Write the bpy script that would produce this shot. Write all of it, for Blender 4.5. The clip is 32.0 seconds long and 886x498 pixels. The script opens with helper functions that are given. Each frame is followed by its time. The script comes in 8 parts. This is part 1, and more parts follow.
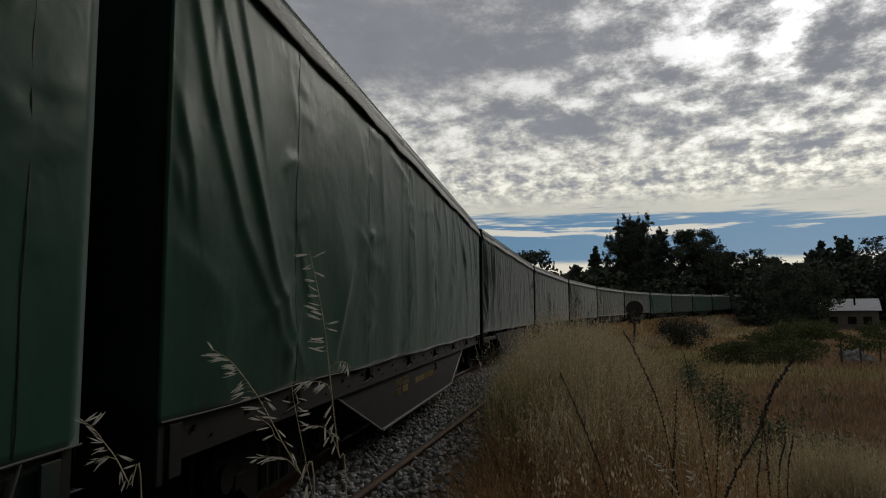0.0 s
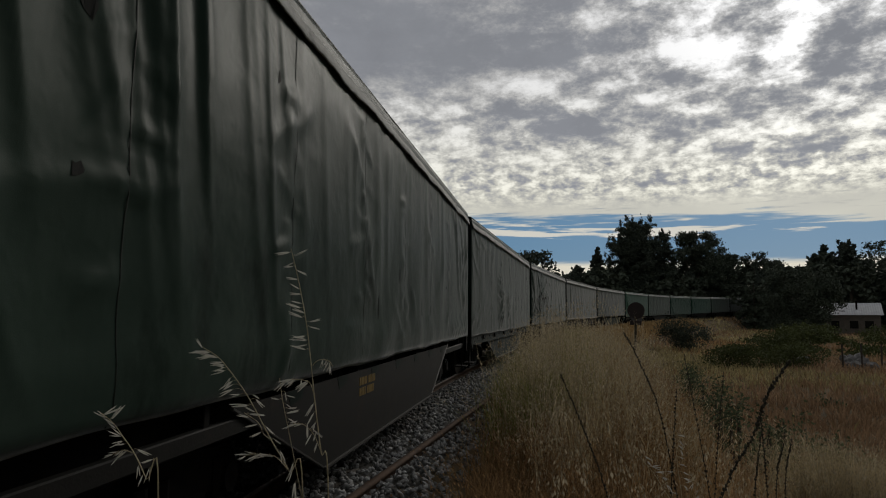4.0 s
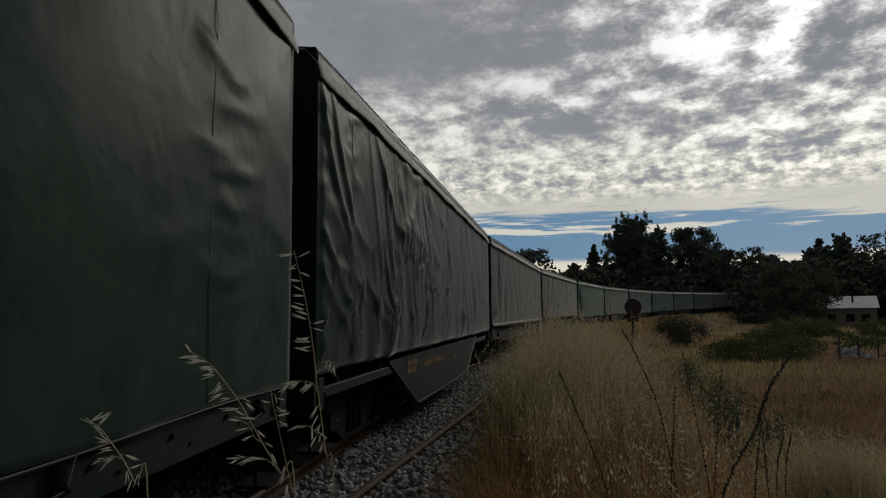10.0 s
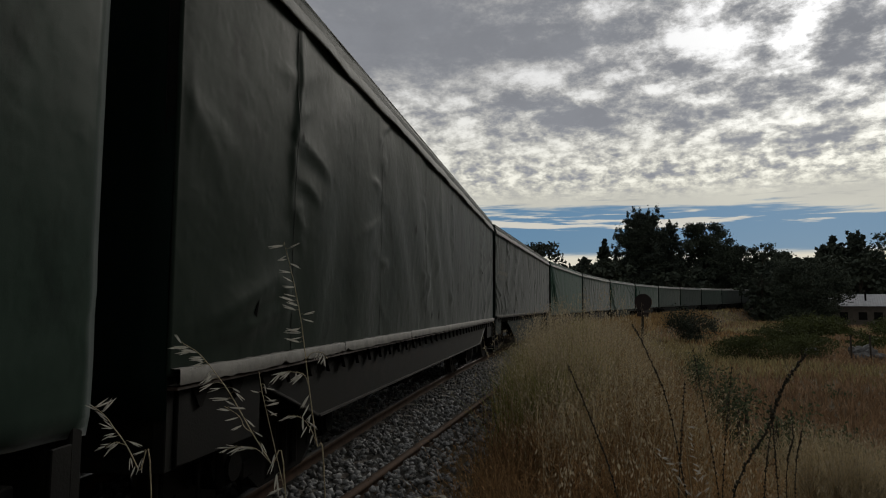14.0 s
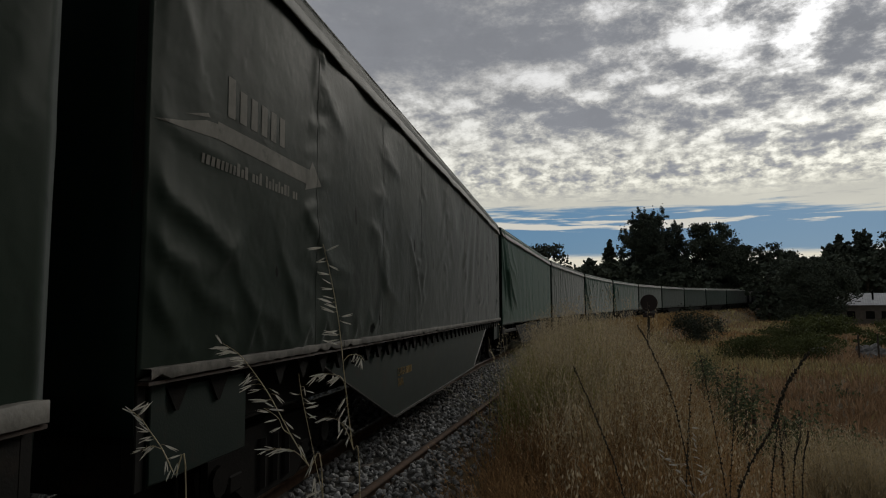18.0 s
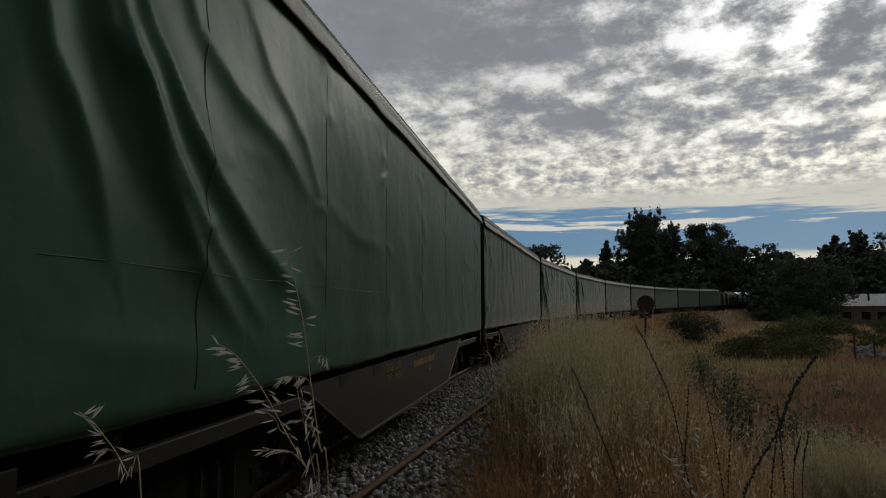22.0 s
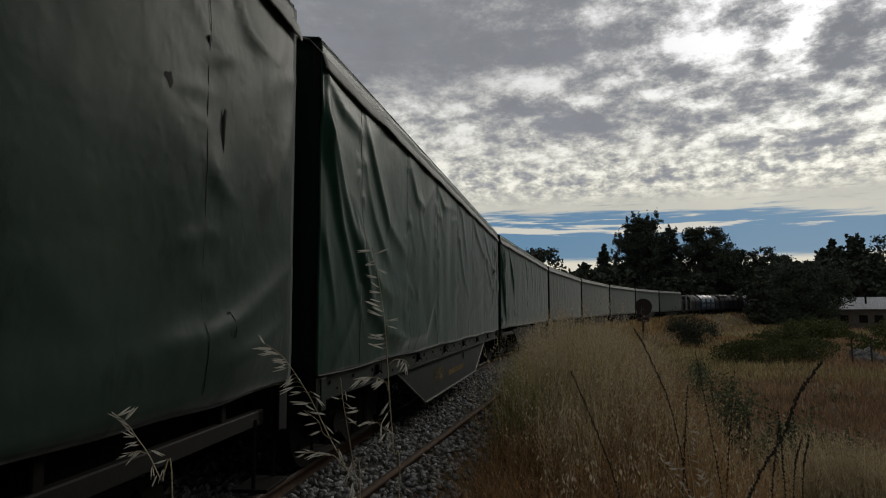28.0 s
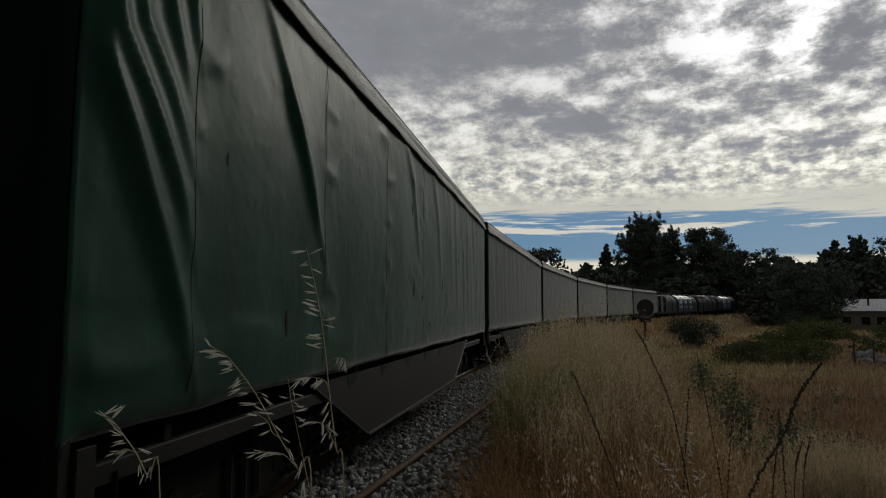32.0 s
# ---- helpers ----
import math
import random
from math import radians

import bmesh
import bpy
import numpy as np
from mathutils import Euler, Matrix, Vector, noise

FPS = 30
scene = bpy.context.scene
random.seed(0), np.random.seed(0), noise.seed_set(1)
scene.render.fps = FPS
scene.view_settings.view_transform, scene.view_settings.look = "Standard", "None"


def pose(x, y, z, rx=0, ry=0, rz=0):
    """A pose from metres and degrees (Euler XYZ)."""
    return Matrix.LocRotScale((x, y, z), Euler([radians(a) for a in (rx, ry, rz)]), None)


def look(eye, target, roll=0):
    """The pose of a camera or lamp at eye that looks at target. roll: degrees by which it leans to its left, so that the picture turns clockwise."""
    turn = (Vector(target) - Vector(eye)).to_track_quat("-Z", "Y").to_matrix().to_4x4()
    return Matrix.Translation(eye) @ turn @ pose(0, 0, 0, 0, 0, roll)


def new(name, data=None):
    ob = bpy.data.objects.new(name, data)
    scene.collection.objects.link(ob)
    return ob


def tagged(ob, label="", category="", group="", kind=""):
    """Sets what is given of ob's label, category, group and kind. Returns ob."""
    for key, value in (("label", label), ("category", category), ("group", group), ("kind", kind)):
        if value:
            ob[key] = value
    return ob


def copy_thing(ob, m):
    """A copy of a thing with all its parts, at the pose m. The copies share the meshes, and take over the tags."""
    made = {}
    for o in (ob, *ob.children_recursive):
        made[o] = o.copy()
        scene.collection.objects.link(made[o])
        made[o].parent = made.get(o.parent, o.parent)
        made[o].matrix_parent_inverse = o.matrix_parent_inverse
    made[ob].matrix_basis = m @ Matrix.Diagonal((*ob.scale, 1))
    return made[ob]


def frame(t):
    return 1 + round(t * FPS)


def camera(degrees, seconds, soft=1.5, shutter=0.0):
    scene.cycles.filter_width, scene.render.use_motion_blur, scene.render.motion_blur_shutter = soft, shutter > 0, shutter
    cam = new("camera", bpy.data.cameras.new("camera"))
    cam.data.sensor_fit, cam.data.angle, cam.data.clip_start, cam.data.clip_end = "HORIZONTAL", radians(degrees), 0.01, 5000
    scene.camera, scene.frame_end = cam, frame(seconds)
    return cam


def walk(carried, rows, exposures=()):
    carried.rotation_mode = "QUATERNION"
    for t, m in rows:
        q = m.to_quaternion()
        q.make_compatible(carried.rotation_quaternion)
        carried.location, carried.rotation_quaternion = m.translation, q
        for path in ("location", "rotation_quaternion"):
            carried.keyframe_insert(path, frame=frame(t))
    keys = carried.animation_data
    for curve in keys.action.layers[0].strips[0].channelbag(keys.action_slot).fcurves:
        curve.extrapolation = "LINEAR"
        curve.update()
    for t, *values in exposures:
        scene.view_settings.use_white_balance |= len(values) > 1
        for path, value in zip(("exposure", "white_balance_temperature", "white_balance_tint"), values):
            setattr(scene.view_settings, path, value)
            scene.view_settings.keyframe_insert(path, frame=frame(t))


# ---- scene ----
# the camera stands still on the bank, hand-held: it only turns a little
EYE = (0.0, 0.0, 1.55)
cam = camera(66.11, 32.0, 1.1)
walk(cam, [
    (0, pose(*EYE, 95.842, 0.304, -0.055)),
    (0.5, pose(*EYE, 95.695, 0.134, -0.164)),
    (1, pose(*EYE, 95.706, 0.166, -0.187)),
    (1.5, pose(*EYE, 95.602, -0.540, -0.116)),
    (2, pose(*EYE, 95.388, -0.545, -0.051)),
    (2.5, pose(*EYE, 95.317, -0.552, 0.013)),
    (3, pose(*EYE, 95.413, -0.357, -0.035)),
    (3.5, pose(*EYE, 95.617, -0.507, 0.031)),
    (5.5, pose(*EYE, 95.891, -0.019, 0.101)),
    (6, pose(*EYE, 95.954, -0.039, 0.126)),
    (6.5, pose(*EYE, 96.030, 0.013, 0.130)),
    (7, pose(*EYE, 96.043, -0.354, 0.163)),
    (7.5, pose(*EYE, 96.066, -0.334, 0.244)),
    (8, pose(*EYE, 96.270, -0.340, 0.508)),
    (8.5, pose(*EYE, 96.367, -0.157, 0.577)),
    (9, pose(*EYE, 96.134, 0.126, 0.271)),
    (9.5, pose(*EYE, 95.882, 0.180, -0.120)),
    (10, pose(*EYE, 95.736, 0.497, -0.171)),
    (10.5, pose(*EYE, 95.908, 0.155, -0.359)),
    (11, pose(*EYE, 95.967, 0.297, -0.465)),
    (11.5, pose(*EYE, 95.720, -0.132, 0.024)),
    (12, pose(*EYE, 95.374, -0.724, 0.277)),
    (12.5, pose(*EYE, 95.360, -0.816, 0.545)),
    (13, pose(*EYE, 95.395, -0.617, 0.734)),
    (13.5, pose(*EYE, 95.294, -0.343, 0.664)),
    (14, pose(*EYE, 95.085, -0.332, 0.613)),
    (14.5, pose(*EYE, 94.984, -0.379, 0.662)),
    (16.5, pose(*EYE, 94.866, -0.344, 1.113)),
    (17, pose(*EYE, 95.084, -0.187, 1.154)),
    (17.5, pose(*EYE, 95.202, 0.015, 1.158)),
    (18, pose(*EYE, 95.286, 0.134, 1.062)),
    (18.5, pose(*EYE, 95.397, -0.016, 0.956)),
    (19, pose(*EYE, 95.331, -0.065, 0.847)),
    (19.5, pose(*EYE, 95.486, 0.023, 0.671)),
    (20, pose(*EYE, 95.627, 0.139, 0.628)),
    (20.5, pose(*EYE, 95.627, 0.129, 0.745)),
    (21, pose(*EYE, 95.530, 0.241, 0.835)),
    (21.5, pose(*EYE, 95.383, 0.347, 0.818)),
    (22, pose(*EYE, 95.344, 0.127, 0.812)),
    (22.5, pose(*EYE, 95.331, -0.053, 0.716)),
    (23, pose(*EYE, 95.283, 0.182, 0.881)),
    (23.5, pose(*EYE, 95.312, 0.294, 0.905)),
    (24, pose(*EYE, 95.277, 0.169, 0.855)),
    (24.5, pose(*EYE, 95.344, 0.126, 0.838)),
    (25, pose(*EYE, 95.268, 0.121, 0.719)),
    (25.5, pose(*EYE, 95.204, 0.026, 0.657)),
    (27.5, pose(*EYE, 95.591, 0.205, 0.582)),
    (28, pose(*EYE, 95.627, 0.139, 0.628)),
    (28.5, pose(*EYE, 95.544, -0.048, 0.651)),
    (29, pose(*EYE, 95.539, 0.095, 0.663)),
    (29.5, pose(*EYE, 95.610, 0.046, 0.725)),
    (30, pose(*EYE, 95.651, -0.272, 0.816)),
    (30.5, pose(*EYE, 95.711, -0.189, 0.849)),
    (31, pose(*EYE, 95.631, -0.360, 0.756)),
    (31.5, pose(*EYE, 95.649, -0.315, 0.800)),
    (32, pose(*EYE, 95.589, -0.169, 0.773)),
])

# ---------- world, sun ----------
SUN_DIR = Vector((0.450, 0.798, 0.400)).normalized()
world = bpy.data.worlds.new("sky")
scene.world = world
world.use_nodes = True


def sky_nodes():
    nt = world.node_tree
    N, K = nt.nodes, nt.links
    N.clear()

    def nd(kind, **kw):
        n = N.new(kind)
        for k, v in kw.items():
            if k == "op":
                n.operation = v
            elif k == "vals":
                for i, x in v.items():
                    n.inputs[i].default_value = x
        return n

    def m(op, a, b=None, c=None):
        n = nd("ShaderNodeMath", op=op)
        for i, x in enumerate((a, b, c)):
            if x is None:
                continue
            if isinstance(x, (int, float)):
                n.inputs[i].default_value = x
            else:
                K.new(x, n.inputs[i])
        return n.outputs[0]

    def mixc(fac, a, b):
        n = N.new("ShaderNodeMix")
        n.data_type = "RGBA"
        for i, x in ((0, fac), (6, a), (7, b)):
            if isinstance(x, (int, float, tuple)):
                n.inputs[i].default_value = x
            else:
                K.new(x, n.inputs[i])
        return n.outputs[2]

    def noise_tex(vec, scale, detail, rough, dist=0.0):
        n = N.new("ShaderNodeTexNoise")
        n.inputs["Scale"].default_value = scale
        n.inputs["Detail"].default_value = detail
        n.inputs["Roughness"].default_value = rough
        n.inputs["Distortion"].default_value = dist
        K.new(vec, n.inputs["Vector"])
        return n.outputs["Fac"]

    def smooth(x, lo, hi):
        n = N.new("ShaderNodeMapRange")
        n.interpolation_type = "SMOOTHSTEP"
        K.new(x, n.inputs[0])
        n.inputs[1].default_value, n.inputs[2].default_value = lo, hi
        return n.outputs[0]

    tc = N.new("ShaderNodeTexCoord")
    sep = N.new("ShaderNodeSeparateXYZ")
    K.new(tc.outputs["Generated"], sep.inputs[0])
    X, Y, Z = sep.outputs
    zc = m("MAXIMUM", Z, 0.03)
    # plan of the cloud deck, turned so that its streets run towards the clear band
    ca, sa = math.cos(radians(17)), math.sin(radians(17))
    u = m("DIVIDE", m("SUBTRACT", m("MULTIPLY", X, ca), m("MULTIPLY", Y, sa)), zc)
    v = m("DIVIDE", m("ADD", m("MULTIPLY", X, sa), m("MULTIPLY", Y, ca)), zc)

    def vec(a, b, c=0.0):
        n = N.new("ShaderNodeCombineXYZ")
        for i, x in enumerate((a, b, c)):
            if isinstance(x, (int, float)):
                n.inputs[i].default_value = x
            else:
                K.new(x, n.inputs[i])
        return n.outputs[0]

    far = m("MULTIPLY", m("SIGN", v), m("LOGARITHM", m("ADD", m("ABSOLUTE", v), m("SQRT", m("ADD", m("MULTIPLY", v, v), 1.0))), math.e))
    plane = vec(u, m("MULTIPLY", far, 2.1), 3.7)
    # small grains low over the horizon, larger and larger clouds above
    head = m("ARCTAN2", X, Y)
    dome = vec(head, m("MULTIPLY", Z, 1.9), 2.0)
    z1, z2 = smooth(Z, 0.185, 0.26), smooth(Z, 0.24, 0.36)
    grains = m("MULTIPLY", m("SUBTRACT", noise_tex(dome, 40.0, 6.0, 0.60, 0.15), 0.5), m("SUBTRACT", 1.0, m("MULTIPLY", z1, 0.75)))
    flocks = m("MULTIPLY", m("SUBTRACT", noise_tex(dome, 20.0, 7.0, 0.60, 0.25), 0.5), m("SUBTRACT", z1, m("MULTIPLY", z2, 0.5)))
    heaps = m("MULTIPLY", m("SUBTRACT", noise_tex(dome, 10.0, 8.0, 0.62, 0.25), 0.5), m("MULTIPLY", z2, 1.1))
    cells = m("ADD", 0.5, m("ADD", grains, m("ADD", flocks, heaps)))
    mid = noise_tex(dome, 7.5, 6.0, 0.58, 0.4)
    big = noise_tex(plane, 0.8, 2.0, 0.5)
    # combed streaks of the high veil
    comb = noise_tex(vec(m("MULTIPLY", head, 2.2), m("MULTIPLY", Z, 13.0), 9.0), 2.4, 6.0, 0.6, 0.5)
    up = smooth(Z, 0.17, 0.36)
    west = smooth(m("SUBTRACT", 0.20, X), -0.16, 0.30)
    veil = m("MULTIPLY", smooth(Z, 0.27, 0.37), west)
    rim = smooth(Z, 0.150, 0.195)
    amp_c = m("MULTIPLY", rim, m("SUBTRACT", 1.75, m("ADD", m("MULTIPLY", up, 0.50), m("MULTIPLY", veil, 0.95))))
    amp_m = m("MULTIPLY", rim, m("ADD", 0.30, m("MULTIPLY", m("SUBTRACT", up, m("MULTIPLY", veil, 1.2)), 0.25)))
    thick = m("ADD", m("MULTIPLY", m("SUBTRACT", cells, 0.5), amp_c), m("MULTIPLY", m("SUBTRACT", mid, 0.5), amp_m))
    thick = m("ADD", m("ADD", thick, m("MULTIPLY", m("SUBTRACT", big, 0.5), 0.20)), m("ADD", 0.50, m("MULTIPLY", veil, 0.29)))
    thick = m("ADD", thick, m("MULTIPLY", m("SUBTRACT", comb, 0.5), m("MULTIPLY", veil, 0.45)))
    fine = noise_tex(dome, 105.0, 5.0, 0.65, 0.2)
    thick = m("ADD", thick, m("MULTIPLY", m("SUBTRACT", fine, 0.5), m("MULTIPLY", smooth(Z, 0.15, 0.18), m("SUBTRACT", 0.55, m("MULTIPLY", veil, 0.35)))))
    # single clouds and clear gaps of the deck: heading, height, half width, half height, weight
    clouds = ((0.212, 0.268, 0.056, 0.017, 0.50), (0.340, 0.327, 0.052, 0.018, 0.40), (0.536, 0.327, 0.030, 0.038, 0.55), (0.323, 0.273, 0.034, 0.018, 0.35),
              (0.079, 0.292, 0.042, 0.017, 0.45), (0.163, 0.279, 0.049, 0.018, 0.30), (0.576, 0.281, 0.023, 0.023, 0.45), (0.447, 0.289, 0.047, 0.015, 0.30),
              (0.525, 0.255, 0.021, 0.012, 0.40), (0.504, 0.224, 0.038, 0.014, 0.40), (0.416, 0.226, 0.017, 0.013, 0.40), (0.397, 0.272, 0.032, 0.013, 0.25),
              (-0.066, 0.379, 0.163, 0.031, 0.20), (0.181, 0.381, 0.137, 0.027, 0.25), (0.294, 0.201, 0.018, 0.012, 0.35), (0.438, 0.391, 0.048, 0.019, 0.30),
              (0.432, 0.330, 0.020, 0.025, 0.30))
    gaps = ((0.139, 0.326, 0.033, 0.022, 0.70), (0.222, 0.354, 0.029, 0.011, 0.60), (0.205, 0.304, 0.036, 0.009, 0.50), (0.400, 0.341, 0.050, 0.021, 0.70),
            (0.500, 0.381, 0.022, 0.029, 0.80), (0.474, 0.334, 0.019, 0.025, 0.70), (0.356, 0.364, 0.033, 0.010, 0.45), (0.024, 0.298, 0.051, 0.011, 0.50),
            (-0.066, 0.339, 0.043, 0.015, 0.20), (0.300, 0.302, 0.019, 0.007, 0.50), (0.542, 0.273, 0.024, 0.007, 0.60), (0.377, 0.280, 0.033, 0.008, 0.45),
            (0.562, 0.246, 0.030, 0.009, 0.50), (0.442, 0.248, 0.047, 0.011, 0.35), (0.570, 0.327, 0.018, 0.021, 0.35), (0.071, 0.339, 0.042, 0.010, 0.30))
    wob = N.new("ShaderNodeTexNoise")
    wob.inputs["Scale"].default_value, wob.inputs["Detail"].default_value, wob.inputs["Roughness"].default_value = 16.0, 5.0, 0.6
    K.new(dome, wob.inputs["Vector"])
    sway = N.new("ShaderNodeVectorMath")
    sway.operation = "MULTIPLY_ADD"
    K.new(wob.outputs["Color"], sway.inputs[0])
    sway.inputs[1].default_value = (0.085, 0.040, 0.0)
    K.new(vec(m("SUBTRACT", head, 0.0425), m("SUBTRACT", Z, 0.020), 0.0), sway.inputs[2])
    for sign, group in ((1.15, clouds), (-0.85, gaps)):
        for h0, zz, rh, rz, amount in group:
            a = N.new("ShaderNodeVectorMath")
            a.operation = "MULTIPLY_ADD"
            K.new(sway.outputs[0], a.inputs[0])
            a.inputs[1].default_value = (0.62 / rh, 0.62 / rz, 0.0)
            a.inputs[2].default_value = (-0.62 * h0 / rh, -0.62 * zz / rz, 0.0)
            b = N.new("ShaderNodeVectorMath")
            b.operation = "LENGTH"
            K.new(a.outputs[0], b.inputs[0])
            r = N.new("ShaderNodeMapRange")
            r.interpolation_type = "SMOOTHSTEP"
            K.new(b.outputs["Value"], r.inputs[0])
            r.inputs[1].default_value, r.inputs[2].default_value = 0.0, 1.15
            r.inputs[3].default_value, r.inputs[4].default_value = sign * amount * 0.52, 0.0
            thick = m("ADD", thick, r.outputs[0])
    thin = m("SUBTRACT", 1.0, smooth(thick, 0.17, 0.93))
    # light of the hidden sun scattered through the deck
    dot = N.new("ShaderNodeVectorMath")
    dot.operation = "DOT_PRODUCT"
    K.new(tc.outputs["Generated"], dot.inputs[0])
    dot.inputs[1].default_value = SUN_DIR
    d = m("MAXIMUM", dot.outputs["Value"], 0.0)
    glow = m("ADD", m("MULTIPLY", m("POWER", d, 50.0), 0.30), m("MULTIPLY", m("POWER", d, 9.0), 0.10))
    low = m("SUBTRACT", 1.0, smooth(Z, 0.13, 0.36))
    bright = m("ADD", m("ADD", 0.50, m("MULTIPLY", low, 0.10)), m("MULTIPLY", glow, thin))
    lum = m("ADD", m("MULTIPLY", m("POWER", thin, 1.5), bright), m("ADD", m("ADD", 0.185, m("MULTIPLY", mid, 0.10)), m("MULTIPLY", low, 0.06)))
    # thick cloud is bluish, thin cloud white
    grey = mixc(smooth(thin, 0.0, 0.55), vec(m("MULTIPLY", lum, 0.945), m("MULTIPLY", lum, 0.985), m("MULTIPLY", lum, 1.085)), vec(lum, lum, lum))
    cream = vec(m("MULTIPLY", lum, 1.02), m("MULTIPLY", lum, 1.0), m("MULTIPLY", lum, 0.87))
    deck = mixc(m("MULTIPLY", low, smooth(thin, 0.1, 0.7)), grey, cream)
    # clear band over the horizon with thin streaks
    sky = N.new("ShaderNodeTexSky")
    sky.sky_type, sky.sun_disc = "NISHITA", False
    sky.sun_elevation, sky.sun_rotation = math.asin(SUN_DIR.z), math.atan2(SUN_DIR.x, SUN_DIR.y)
    sky.air_density, sky.dust_density, sky.ozone_density = 1.0, 0.4, 3.0
    sc = N.new("ShaderNodeVectorMath")
    sc.operation = "SCALE"
    K.new(sky.outputs[0], sc.inputs[0])
    sc.inputs["Scale"].default_value = 0.06
    az = m("ARCTAN2", X, Y)
    streak = noise_tex(vec(m("MULTIPLY", az, 5.0), m("MULTIPLY", Z, 95.0), 1.0), 1.6, 4.0, 0.55, 0.4)
    tex2 = noise_tex(vec(m("MULTIPLY", az, 16.0), m("MULTIPLY", Z, 130.0), 5.0), 1.5, 3.0, 0.5)
    band = m("ADD", streak, m("MULTIPLY", m("SUBTRACT", tex2, 0.5), 0.35))
    lift = m("SUBTRACT", m("MULTIPLY", smooth(Z, 0.109, 0.120), 0.37), m("ADD", 0.14, m("MULTIPLY", smooth(Z, 0.124, 0.136), 0.14)))
    lift = m("SUBTRACT", lift, m("MULTIPLY", smooth(head, 0.34, 0.44), 0.16))
    streaks = smooth(m("ADD", band, lift), 0.62, 0.74)
    haze = m("SUBTRACT", 1.0, smooth(m("ADD", Z, m("MULTIPLY", m("SUBTRACT", tex2, 0.5), 0.010)), 0.074, 0.084))
    clear = mixc(0.85, sc.outputs[0], (0.080, 0.195, 0.335, 1))
    clear = mixc(streaks, clear, (0.62, 0.60, 0.54, 1))
    clear = mixc(haze, clear, (0.70, 0.66, 0.55, 1))
    # the thin lower lip of the deck is combed into streaks
    lip = m("MULTIPLY", m("SUBTRACT", 1.0, smooth(Z, 0.16, 0.20)), m("ADD", m("MULTIPLY", m("SUBTRACT", tex2, 0.5), 0.55), m("MULTIPLY", m("SUBTRACT", streak, 0.5), 0.55)))
    deck = mixc(smooth(m("MULTIPLY", lip, -1.0), 0.03, 0.24), deck, (0.40, 0.40, 0.385, 1))
    edge = smooth(m("ADD", m("ADD", Z, m("MULTIPLY", smooth(head, 0.40, 0.60), 0.018)), m("MULTIPLY", m("SUBTRACT", band, 0.5), 0.05)), 0.136, 0.150)
    col = mixc(edge, clear, deck)
    bg = N.new("ShaderNodeBackground")
    K.new(col, bg.inputs["Color"])
    bg.inputs["Strength"].default_value = 1.0
    out = N.new("ShaderNodeOutputWorld")
    K.new(bg.outputs[0], out.inputs["Surface"])


sky_nodes()
sun_data = bpy.data.lights.new("sun", "SUN")
sun_data.energy, sun_data.angle, sun_data.color = 1.0, radians(14), (1.0, 0.95, 0.86)
sun = new("sun", sun_data)
sun.matrix_world = look(SUN_DIR * 50, (0, 0, 0))


